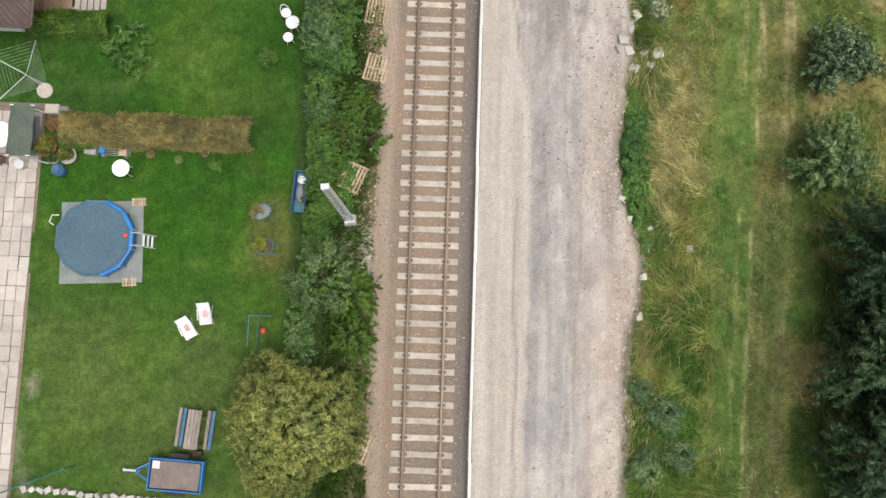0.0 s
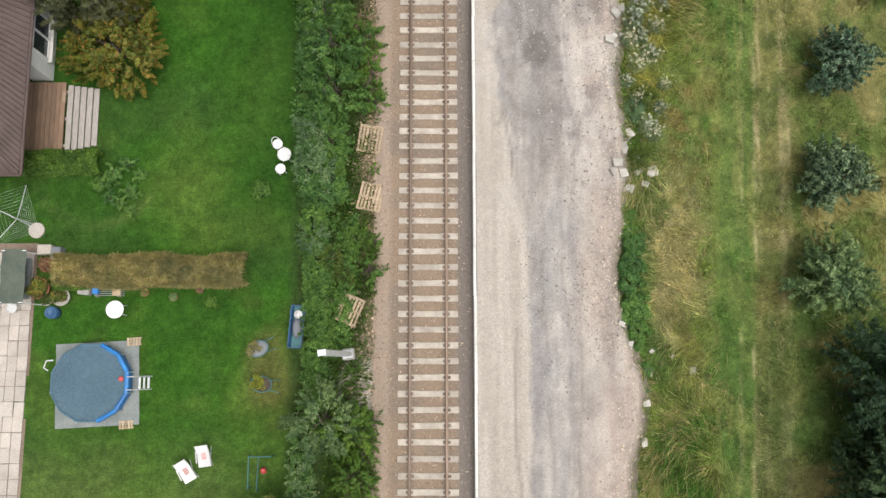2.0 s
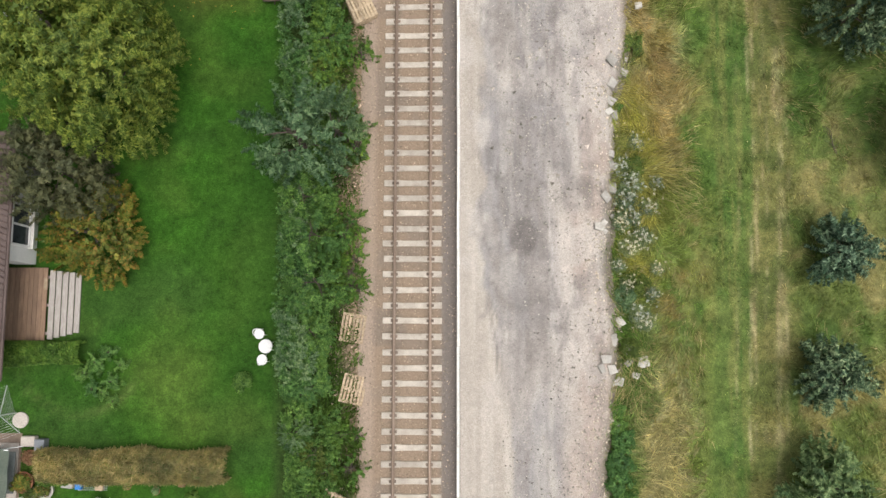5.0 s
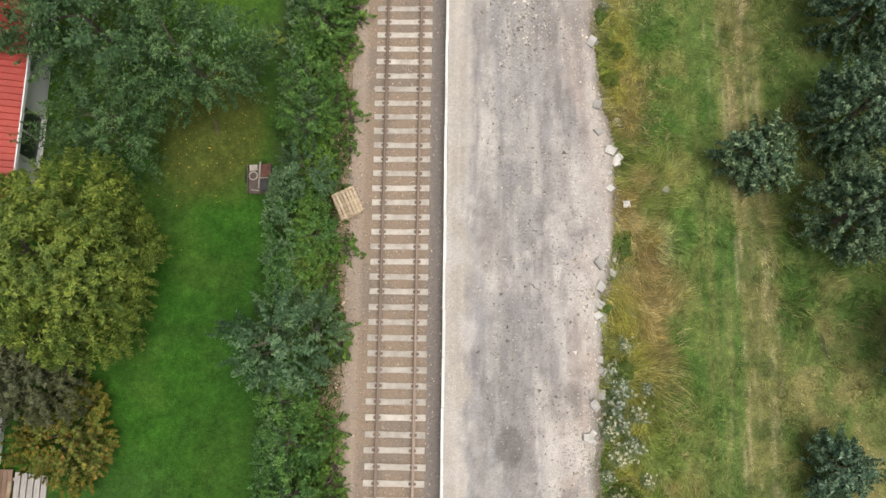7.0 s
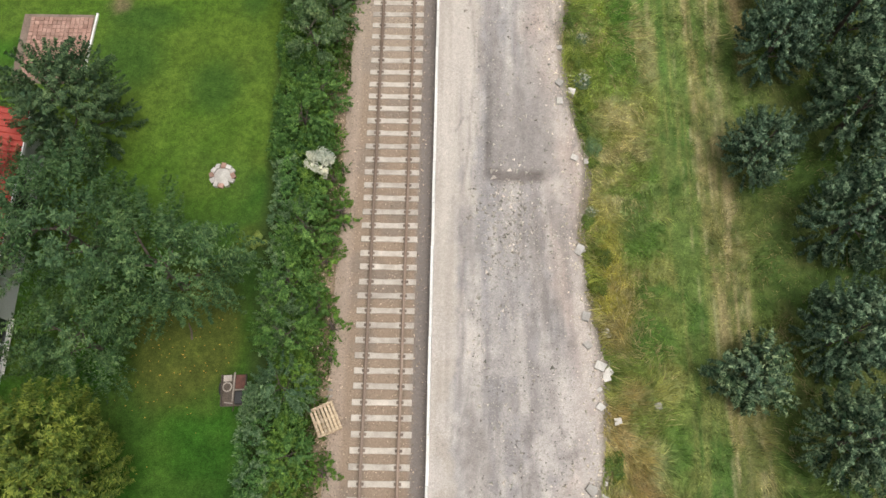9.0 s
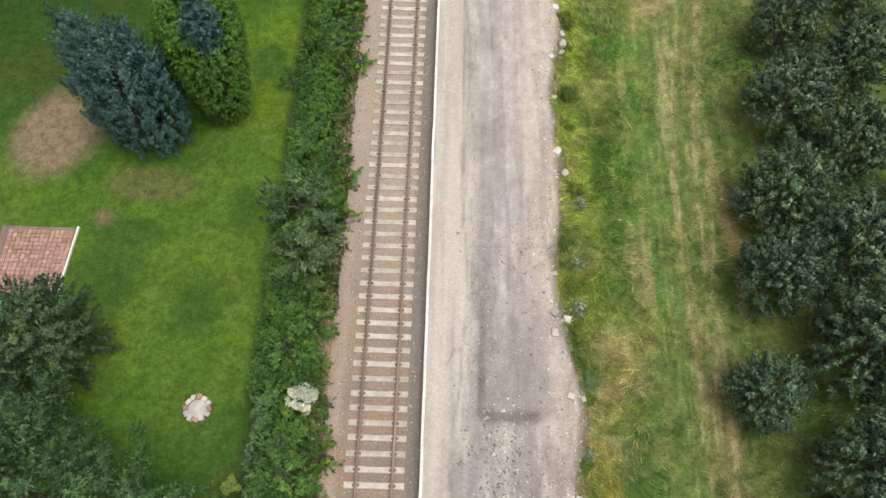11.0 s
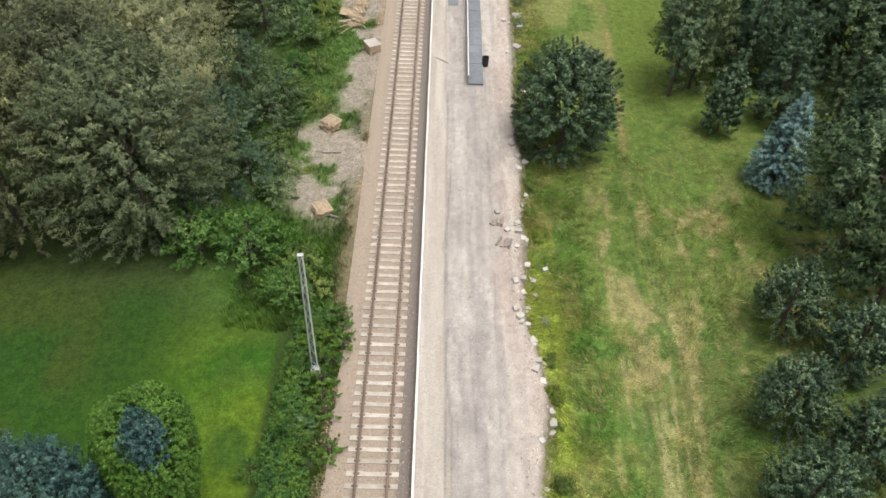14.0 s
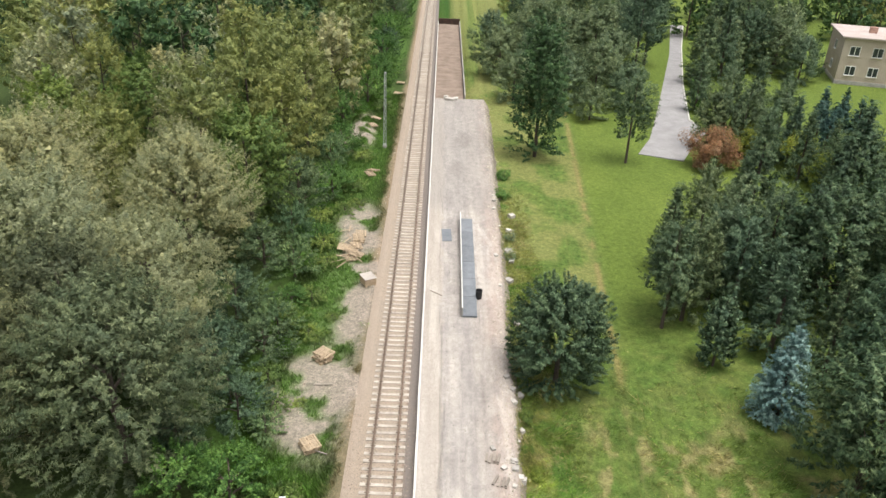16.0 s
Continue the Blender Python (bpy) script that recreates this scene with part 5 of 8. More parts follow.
FARWOOD = [shoot_tree(170 + i, 13.5, 4.3, M[m], 90, 16, 0.75, "distant deciduous tree in the wood, " + w, pose(x, 196.0, G), length=0.4, rise=0.3, lump=0.2, spray=0.5) for i, (m, w, x) in enumerate((("leaf_wood", "fresh green", -16.0), ("leaf_willow", "grey-green", -25.0), ("leaf_fruit", "dark green", -34.0)))]
rr = random.Random(5)
spots = []
for y in range(108, 240, 10):
    for x in range(-100, -9, 10):
        px_, py_ = x + rr.uniform(-2.6, 2.6), y + rr.uniform(-2.6, 2.6)
        if px_ > -11.5 or px_ < -34 - (y - 100) * 0.55 or (y < 124 and px_ > -26):
            continue
        spots.append((px_, py_))
for x, y in spots + [(-20.5, 108), (-13.2, 124.5), (-19, 121), (-30.5, 104), (-36, 110)]:
    again((WOOD if y < 130 and x > -46 else FARWOOD)[rr.choice((0, 0, 1, 2, 2))], x, y, turn=rr.uniform(0, 360), size=rr.uniform(0.8, 1.15), tall=rr.uniform(0.9, 1.15))

# ---- orchard and dark trees on the meadow side ----
ORCH = [shoot_tree(80, 5.2, 2.25, M["leaf_apple"], 190, 46, 0.15, "rounded grey-green orchard tree in a row", pose(19.7, 51.6, G), length=0.27, rise=0.6, lump=0.04, fill=0.8),
        shoot_tree(81, 4.9, 2.2, M["leaf_apple"], 190, 46, 0.15, "bushy grey-green orchard tree in a row", pose(18.6, 46.2, G), length=0.3, rise=0.6, lump=0.06, fill=0.8)]
for k, x, y, s in ((1, 20.7, 57.0, 1.0), (0, 22.5, 63.4, 1.0), (0, 17.6, 41.9, 0.95), (1, 25.2, 60.6, 1.0), (0, 23.8, 54.5, 1.0), (1, 22.3, 49.1, 1.0), (0, 21.0, 43.2, 0.95), (1, 16.3, 36.5, 0.85), (0, 20.8, 38.4, 1.0), (1, 19.9, 33.2, 0.95), (1, 18.9, 28.2, 0.85), (0, 18.5, 24.0, 0.85), (1, 23.6, 29.5, 1.0), (0, 24.2, 35.0, 1.0), (1, 25.0, 40.0, 1.0), (0, 26.0, 46.0, 1.0), (1, 27.5, 51.5, 1.0), (0, 28.6, 57.0, 1.05), (1, 22.6, 24.2, 0.9), (0, 21.6, 18.6, 0.9)):
    again(ORCH[k], x, y, turn=(x * 91 + y * 47) % 360, size=s * (1.12 if x > 17.9 and y < 44 else 0.9), tall=1.1)
YOUNG = [shoot_tree(83, 2.9, 1.45, M["leaf_apple"], 120, 44, 0.2, "small bushy fruit tree on rough meadow", pose(15.1, 26.6, G), length=0.75, rise=0.25, lump=0.2),
         shoot_tree(84, 2.9, 1.5, M["leaf_blue"], 120, 44, 0.2, "small grey-green fruit tree on rough meadow", pose(16.35, 4.6, G), length=0.8, rise=0.25, lump=0.2)]
again(YOUNG[0], 17.45, 13.9, turn=50, size=0.85)
again(YOUNG[0], 16.85, 8.9, turn=170, size=0.9)
DARK = shoot_tree(85, 5.4, 2.5, M["leaf_shade"], 230, 40, 0.24, "dark dense tree at the meadow edge", pose(18.7, 0.2, G), length=0.6, rise=0.15, lump=0.2)
for x, y, s in ((18.0, -3.4, 0.95), (18.0, -7.0, 1.0), (21.0, -1.6, 1.0), (20.8, -5.4, 1.05), (18.3, -10.6, 1.0), (21.2, -10.0, 1.0)):
    again(DARK, x, y, turn=(x * 37 + y * 71) % 360, size=s)

# ---- park beyond the meadow ----
shoot_tree(90, 8.1, 3.65, M["leaf_round"], 420, 52, 0.22, "large round dark green tree beside the platform", pose(11.5, 79.8, G), length=0.34, rise=0.3, lump=0.07)
PINE = shoot_tree(91, 9.6, 2.0, M["needle_green"], 130, 36, 0.26, "slender soft-crowned pine with bare lower trunk", pose(20.9, 87.3, G), "egg", slim=0.25, bole=0.3, length=0.5, rise=0.25, lump=0.22, name="pine_tree", spray=0.4)
SOFT = shoot_tree(190, 9.5, 2.4, M["leaf_soft"], 190, 38, 0.26, "soft grey-green pine in the park", pose(28.6, 96.4, G), "egg", slim=0.28, bole=0.05, length=0.42, rise=0.6, lump=0.16, name="pine_tree", spray=0.4)
FIR = shoot_tree(92, 10.5, 2.7, M["needle_green"], 190, 30, 0.27, "dark green conifer reaching to the ground", pose(27.2, 92.2, G), "cone", slim=0.3, name="fir_tree", length=0.46, rise=0.15, lump=0.1, spray=0.42)
shoot_tree(93, 6.0, 1.3, M["leaf_apple"], 200, 34, 0.22, "small upright park tree with short trunk", pose(23.5, 82.4, G), "egg", bole=0.1, length=0.4, rise=0.8)
shoot_tree(94, 7.2, 2.3, M["needle_silver"], 380, 34, 0.22, "silvery blue spruce on the park lawn", pose(26.0, 76.6, G), "cone", slim=0.3, name="spruce", length=0.45, rise=0.1, lump=0.06)
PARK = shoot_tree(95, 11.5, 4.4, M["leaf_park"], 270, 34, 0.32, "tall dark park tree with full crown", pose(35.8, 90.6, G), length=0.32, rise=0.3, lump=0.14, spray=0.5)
LIGHT = shoot_tree(96, 9.5, 4.0, M["leaf_soft"], 200, 32, 0.36, "spreading green tree beyond the platform", pose(18.6, 160.0, G), length=0.4, rise=0.25, lump=0.22, spray=0.5)
shoot_tree(97, 17.5, 3.0, M["leaf_fruit"], 360, 40, 0.28, "tall ivy-clad tree with narrow dark crown", pose(14.6, 125.6, G), "egg", bole=0.0, length=0.4, rise=0.2, lump=0.28, spray=0.5)
shrub(98, 5.4, 4.0, M["leaf_red"], 5000, 0.28, "copper-leaved bush at the drive", pose(36.0, 124.0, G), clumps=44)
golden = shrub(99, 4.6, 2.4, M["leaf_golden"], 3500, 0.26, "golden-green bush in the park", pose(41.1, 128.7, G), clumps=44)
again(golden, 46.5, 124.4, turn=70, size=1.1)
again(golden, 47.2, 118.1, turn=170, size=1.0)
hedge(100, (41.2, 145.5), (46.0, 165.5), 1.9, 1.7, M["leaf_thuja"], 5000, 0.28, "clipped light green hedge along the drive")
SPRUCE = shoot_tree(193, 6.5, 1.7, M["needle_blue"], 130, 28, 0.24, "bluish spruce near the block of flats", pose(56.1, 140.5, G), "cone", slim=0.3, name="spruce", length=0.5, rise=0.15, lump=0.08)
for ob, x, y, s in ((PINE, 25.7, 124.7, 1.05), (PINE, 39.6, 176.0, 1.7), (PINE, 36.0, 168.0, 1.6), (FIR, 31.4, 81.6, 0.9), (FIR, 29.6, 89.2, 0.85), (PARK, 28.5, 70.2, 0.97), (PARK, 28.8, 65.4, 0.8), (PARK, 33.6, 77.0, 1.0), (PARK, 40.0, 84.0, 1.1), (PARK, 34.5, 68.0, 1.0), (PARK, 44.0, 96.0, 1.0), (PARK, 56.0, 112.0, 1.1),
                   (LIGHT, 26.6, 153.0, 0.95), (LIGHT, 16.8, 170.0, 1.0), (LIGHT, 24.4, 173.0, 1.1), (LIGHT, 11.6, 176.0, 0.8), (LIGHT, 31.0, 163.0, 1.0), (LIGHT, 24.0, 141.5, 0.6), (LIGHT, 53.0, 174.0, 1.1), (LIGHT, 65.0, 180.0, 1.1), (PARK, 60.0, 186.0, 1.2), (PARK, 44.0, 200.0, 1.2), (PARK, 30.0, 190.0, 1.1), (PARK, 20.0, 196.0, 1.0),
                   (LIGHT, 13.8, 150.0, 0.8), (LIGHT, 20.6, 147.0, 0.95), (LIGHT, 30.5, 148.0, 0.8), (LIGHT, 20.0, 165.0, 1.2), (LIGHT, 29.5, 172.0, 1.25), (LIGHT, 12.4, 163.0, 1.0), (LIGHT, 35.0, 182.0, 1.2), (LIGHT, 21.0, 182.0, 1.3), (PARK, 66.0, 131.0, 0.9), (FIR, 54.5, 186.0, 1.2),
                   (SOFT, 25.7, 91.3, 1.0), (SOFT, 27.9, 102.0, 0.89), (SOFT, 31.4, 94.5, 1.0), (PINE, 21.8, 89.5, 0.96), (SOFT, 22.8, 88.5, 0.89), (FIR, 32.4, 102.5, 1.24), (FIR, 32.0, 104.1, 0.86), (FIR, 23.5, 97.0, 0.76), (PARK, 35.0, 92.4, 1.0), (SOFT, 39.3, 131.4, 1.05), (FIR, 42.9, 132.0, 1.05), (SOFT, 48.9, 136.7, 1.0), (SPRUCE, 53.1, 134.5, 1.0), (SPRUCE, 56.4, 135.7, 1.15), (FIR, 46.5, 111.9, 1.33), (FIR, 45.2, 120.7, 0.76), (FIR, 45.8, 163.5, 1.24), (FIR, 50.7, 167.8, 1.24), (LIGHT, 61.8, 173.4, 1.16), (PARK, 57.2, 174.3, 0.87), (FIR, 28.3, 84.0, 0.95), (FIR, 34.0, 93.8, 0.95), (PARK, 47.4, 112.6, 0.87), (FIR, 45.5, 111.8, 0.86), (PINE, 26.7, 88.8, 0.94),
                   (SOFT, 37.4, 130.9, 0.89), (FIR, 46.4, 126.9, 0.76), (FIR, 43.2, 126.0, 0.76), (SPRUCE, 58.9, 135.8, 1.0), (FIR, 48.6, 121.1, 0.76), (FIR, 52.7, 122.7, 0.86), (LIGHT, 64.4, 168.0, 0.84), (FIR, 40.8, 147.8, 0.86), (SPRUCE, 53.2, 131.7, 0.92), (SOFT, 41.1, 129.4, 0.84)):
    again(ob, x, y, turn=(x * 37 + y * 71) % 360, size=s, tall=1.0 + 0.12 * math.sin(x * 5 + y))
for x in range(-2, 170, 11):
    for y in (205, 224):
        xx, yy = x + rr.uniform(-3, 3), y + rr.uniform(-5, 5)
        if xx < 9 and yy < 235:
            continue
        again(FARWOOD[rr.choice((0, 2, 2))], xx, yy, turn=rr.uniform(0, 360), size=rr.uniform(0.8, 1.15))
for y in range(124, 204, 13):
    for x in range(66, 120, 12):
        xx, yy = x + rr.uniform(-3, 3), y + rr.uniform(-4, 4)
        if 62 < xx < 94 and 156 < yy < 188 or xx < 64 or (xx < 80 and yy < 160):
            continue
        again((FARWOOD[0], FARWOOD[2], FIR)[rr.choice((0, 1, 2))], xx, yy, turn=rr.uniform(0, 360), size=rr.uniform(0.7, 1.0))

# ---- masts ----
def lattice_mast(at, h, label):
    """A riveted mast: two channel chords with zigzag lacing on a concrete foot."""
    ob = thing("lattice_mast", label, "mast", at, "masts along the track")
    part("foundation", Shape().box((0, 0, 0.1), (0.52, 0.46, 0.55), b=0.05).box((0, 0, 0.42), (0.42, 0.36, 0.12), b=0.03), M["concrete"], ob, "pale concrete foundation block")
    z0, wb, wt_ = 0.4, 0.15, 0.09
    for sx in (-1, 1):
        s = Shape()
        s.add([(sx * w + ox, oy, z) for z, w in ((z0, wb), (z0 + h, wt_)) for ox, oy in ((-0.03, -0.08), (0.03, -0.08), (0.03, 0.08), (-0.03, 0.08))],
              [(0, 1, 5, 4), (1, 2, 6, 5), (2, 3, 7, 6), (3, 0, 4, 7), (3, 2, 1, 0), (4, 5, 6, 7)])
        part("chord", s, M["zinc"], ob)
    n = int(h / 0.42)
    for i in range(n):
        for sy in (-0.085, 0.085):
            a, b = i / n, (i + 1) / n
            sg = 1 if i % 2 else -1
            wa, wb2 = wb + (wt_ - wb) * a, wb + (wt_ - wb) * b
            part("lacing_bar", Shape().tube([(sg * wa, sy, z0 + h * a), (-sg * wb2, sy, z0 + h * b)], 0.014, 4), M["zinc"], ob)
    part("cap_plate", Shape().box((0, 0, z0 + h + 0.02), (0.28, 0.2, 0.04), b=0.01), M["zinc"], ob)
    part("base_plate", Shape().box((0, 0, 0.5), (0.4, 0.32, 0.04), b=0.01), M["zinc"], ob)


lattice_mast(pose(-3.28, 1.62, -0.5, 0, 0, 8), 7.0, "galvanised lattice mast without wires beside shrubs")
lattice_mast(pose(-3.42, 59.1, -0.5, 0, 0, 8), 8.3, "galvanised lattice mast without wires beside the clearing")
lattice_mast(pose(-3.9, 126.4, -0.5, 0, 0, 8), 9.0, "far galvanised lattice mast beside an earth heap")


# ---- pallets ----
def pallet(at, label, mat="pallet"):
    """A wooden pallet: seven deck boards on bearers, blocks and runners."""
    ob = thing("pallet", label, "pallet", at, "pallets beside the track")
    for i in range(7):
        part("deck_board", Shape().box((-0.45 + 0.15 * i, 0, 0.133), (0.1, 1.2, 0.022), b=0.004), M[mat], ob)
    for y in (-0.55, 0, 0.55):
        part("bearer", Shape().box((0, y, 0.111), (1.0, 0.1, 0.022), b=0.004), M[mat], ob)
        part("runner", Shape().box((0, y, 0.011), (1.0, 0.1, 0.022), b=0.004), M[mat], ob)
        for x in (-0.44, 0, 0.44):
            part("block", Shape().box((x, y, 0.061), (0.12, 0.1, 0.078), b=0.004), M[mat], ob)
    return ob


first = pallet(pose(-2.5, 10.75, -0.42, 2, 3, -9), "empty pale wooden pallet lying beside the track")
copy_thing(first, pose(-2.45, 8.2, -0.42, -2, 3, -13))
copy_thing(first, pose(-3.25, 3.45, -0.38, 6, -8, -24))
copy_thing(first, pose(-2.5, -7.6, -0.4, 2, -4, -19))
stack = pallet(pose(-2.33, 24.55, -0.42, 0, 0, 22), "pallet in a neat stack beside the track")
for i in range(1, 4):
    copy_thing(stack, pose(-2.33 + 0.03 * i, 24.55, -0.42 + 0.146 * i, 0, 0, 22 + i))
heap = pallet(pose(-4.7, 72.0, -0.5, 0, 0, 28), "pale pallet stacked on the stony clearing")
copy_thing(heap, pose(-4.65, 72.05, -0.35, 0, 0, 24))
copy_thing(heap, pose(-4.6, 72.0, -0.2, 3, 0, 33))
for x, y, z, rx, ry, rz in ((-5.2, 81.0, -0.3, 0, 0, 40), (-5.1, 81.0, -0.15, 4, 3, 62), (-5.15, 81.1, 0.0, -3, 2, 35), (-5.0, 81.1, 0.16, 2, -3, 55),
                            (-4.9, 97.0, -0.5, 0, 0, 20), (-4.4, 97.4, -0.35, 6, 3, 70), (-5.2, 98.2, -0.3, -5, 6, 40), (-4.6, 99.0, -0.3, 0, 4, 15), (-4.5, 100.2, -0.25, 5, 0, 8), (-4.5, 100.3, -0.08, 4, 2, 14), (-5.6, 98.4, -0.2, 10, -12, 80), (-4.4, 101.4, -0.2, 2, 2, 5),
                            (-4.9, 117.0, -0.3, 4, 8, 30), (-4.6, 117.6, -0.1, -6, 12, 60), (-6.0, 133.6, 0.0, 4, 5, 35), (-5.8, 136.5, 0.0, 8, 5, 75), (-3.6, 150.0, -0.3, 2, 2, 80), (-3.5, 156.0, -0.3, 2, 2, 85)):
    copy_thing(heap, pose(x, y, z, rx, ry, rz))
crate = thing("crate", "closed timber crate with whitish lid beside the track", "crate", pose(-2.9, 92.4, -0.42, 0, 0, 30))
for sx in (-1, 1):
    part("side_panel", Shape().box((sx * 0.48, 0, 0.4), (0.04, 1.16, 0.6), b=0.006), M["pallet"], crate)
    part("end_panel", Shape().box((0, sx * 0.56, 0.4), (0.92, 0.04, 0.6), b=0.006), M["pallet"], crate)
    part("skid", Shape().box((sx * 0.4, 0, 0.05), (0.1, 1.2, 0.1), b=0.006), M["pallet"], crate)
part("lid", Shape().box((0, 0, 0.73), (1.1, 1.3, 0.05), b=0.012), M["slab"], crate, "whitish sheet-covered lid")
rr = random.Random(8)
for i in range(14):
    x, y, L = rr.uniform(-6.0, -3.9), rr.uniform(95.0, 102.5), rr.uniform(0.9, 2.2)
    single("plank", Shape().box((0, 0, 0), (0.1, L, 0.03), b=0.006), M["pallet"], "loose pale plank in a heap of timber", "plank", pose(x, y, -0.22 + 0.25 * rr.random(), rr.uniform(-6, 6), rr.uniform(-8, 8), rr.uniform(0, 180)), "loose planks")
for x, y, L, a in ((-2.2, 25.8, 0.9, 80), (-2.35, 25.5, 0.7, 100), (-4.0, 71.5, 1.1, 70), (-4.7, 78.2, 1.3, 95), (-2.4, 27.6, 0.8, 60), (-3.1, 41.0, 1.2, 85), (2.9, 89.9, 1.3, 50)):
    single("plank", Shape().box((0, 0, 0), (0.1, L, 0.035), b=0.006), M["oldwood"], "weathered loose board lying on the ground", "plank", pose(x, y, 0.36 if x > 0 else -0.36, 0, 0, a), "loose planks")

# ---- pool ----
PX, PY = -13.67, 0.5
single("groundsheet", Shape().grid(np.linspace(-1.72, 1.72, 24), np.linspace(-1.72, 1.72, 24), lambda x, y: 0.03 + 0.02 * math.sin(x * 5 + y * 3) * math.sin(y * 4)), M["tarp"], "grey square groundsheet under the pool", "groundsheet", pose(PX + 0.02, PY - 0.08, G + 0.02, 0, 0, 3), smooth=True)
pool = thing("swimming_pool", "round blue frame pool under a dark cover", "swimming pool", pose(PX, PY, G + 0.06, 0, 0, 15))
N = 12
part("wall", Shape().lathe([(1.5, 0.0), (1.56, 0.1), (1.56, 0.6), (1.52, 0.68), (1.46, 0.68), (1.46, 0.04)], N), M["blue"], pool)
cov = Shape()
rings = [(0.02, 0.69), (0.5, 0.69), (1.0, 0.694), (1.35, 0.7), (1.47, 0.712), (1.5, 0.7)]
part("cover", cov.lathe(rings[::-1], 36), M["navy"], pool, "dark blue taut pool cover")
for k in range(N):
    a, b = 2 * math.pi * k / N, 2 * math.pi * (k + 1) / N
    r_ = 1.57
    bright = k in (0, 1, 9, 10, 11)
    part("rim_tube", Shape().tube([(r_ * math.cos(a), r_ * math.sin(a), 0.7), (r_ * math.cos(b), r_ * math.sin(b), 0.7)], 0.095 if bright else 0.05, 8), M["blue"] if bright else M["navy"], pool, "bright blue rim sleeve" if bright else "")
    part("leg", Shape().tube([(1.6 * math.cos(a), 1.6 * math.sin(a), 0), (1.6 * math.cos(a), 1.6 * math.sin(a), 0.7)], 0.03, 6), M["zinc"], pool)
part("hose", Shape().tube([(-1.5, 0.9, 0.72), (-1.62, 1.05, 0.78), (-1.45, 1.3, 0.8), (-1.2, 1.25, 0.75)], 0.025, 6), M["white"], pool, "white looped hose")
single("bath_toy", Shape().lathe([(0.03, 0.0), (0.1, 0.03), (0.11, 0.09), (0.05, 0.15), (0.01, 0.16)], 14), M["red"], "small red toy on the pool cover", "toy", pose(PX + 1.28, PY + 0.15, G + 0.71), smooth=True)
ladder = thing("pool_ladder", "white tubular pool ladder leaning on the rim", "ladder", pose(PX + 1.75, PY - 0.02, G))
for sy in (-0.26, 0.26):
    part("ladder_rail", Shape().tube([(0.5, sy, 0.0), (0.16, sy, 0.95), (0.0, sy, 1.05), (-0.16, sy, 0.95), (-0.2, sy, 0.7)], 0.024, 6), M["zinc"], ladder)
for t in (0.2, 0.45, 0.7):
    part("rung", Shape().box((0.5 - 0.36 * t, 0, 0.95 * t), (0.09, 0.46, 0.025), b=0.008), M["zinc"], ladder)
for x, y in ((PX + 1.45, PY + 1.66), (PX + 1.3, PY - 1.72)):
    pb = thing("pallet_board", "slatted wooden board at the groundsheet corner", "wooden board", pose(x, y, G + 0.02, 0, 0, 4), "boards under the pool")
    for i in range(5):
        part("slat", Shape().box((-0.24 + 0.12 * i, 0, 0.06), (0.08, 0.34, 0.03), b=0.005), M["pallet"], pb)
    for sy in (-0.13, 0.13):
        part("bearer", Shape().box((0, sy, 0.025), (0.6, 0.06, 0.05), b=0.005), M["pallet"], pb)


# ---- garden furniture ----
def round_table(at, r, h, label):
    ob = thing("round_table", label, "table", at)
    part("tabletop", Shape().lathe([(r * 0.94, h - 0.03), (r, h - 0.02), (r, h), (r * 0.96, h + 0.006), (0.02, h + 0.002)], 28), M["white"], ob, smooth=False)
    for k in range(4):
        a = math.pi / 4 + k * math.pi / 2
        part("leg", Shape().tube([(r * 0.55 * math.cos(a), r * 0.55 * math.sin(a), h - 0.02), (r * 0.8 * math.cos(a), r * 0.8 * math.sin(a), 0)], 0.02, 6), M["white"], ob)
    return ob


def garden_chair(at, label, mat="white", group=""):
    ob = thing("garden_chair", label, "chair", at, group)
    part("seat", Shape().lathe([(0.16, 0.4), (0.21, 0.41), (0.22, 0.43), (0.2, 0.445), (0.02, 0.435)], 20), M[mat], ob)
    hoop = [(0.2 * math.cos(a), 0.2 * math.sin(a) , 0.44 + 0.4 * math.sin((a) ) ) for a in [math.pi * k / 10 for k in range(11)]]
    part("backrest", Shape().tube(hoop, 0.018, 6), M[mat], ob)
    for k in range(4):
        a = math.pi / 4 + k * math.pi / 2
        part("leg", Shape().tube([(0.15 * math.cos(a), 0.15 * math.sin(a), 0.42), (0.22 * math.cos(a), 0.22 * math.sin(a), 0)], 0.015, 6), M[mat], ob)
    return ob


round_table(pose(-12.83, 3.45, G), 0.36, 0.72, "round whitish plastic garden table on the lawn")
round_table(pose(-6.07, 9.98, G), 0.29, 0.7, "small round white garden table near the hedge")
white_chair = garden_chair(pose(-6.42, 10.5, G, 0, 0, 30), "white metal garden chair beside a round table", group="white chairs at the table")
copy_thing(white_chair, pose(-6.27, 9.42, G, 0, 0, 200))


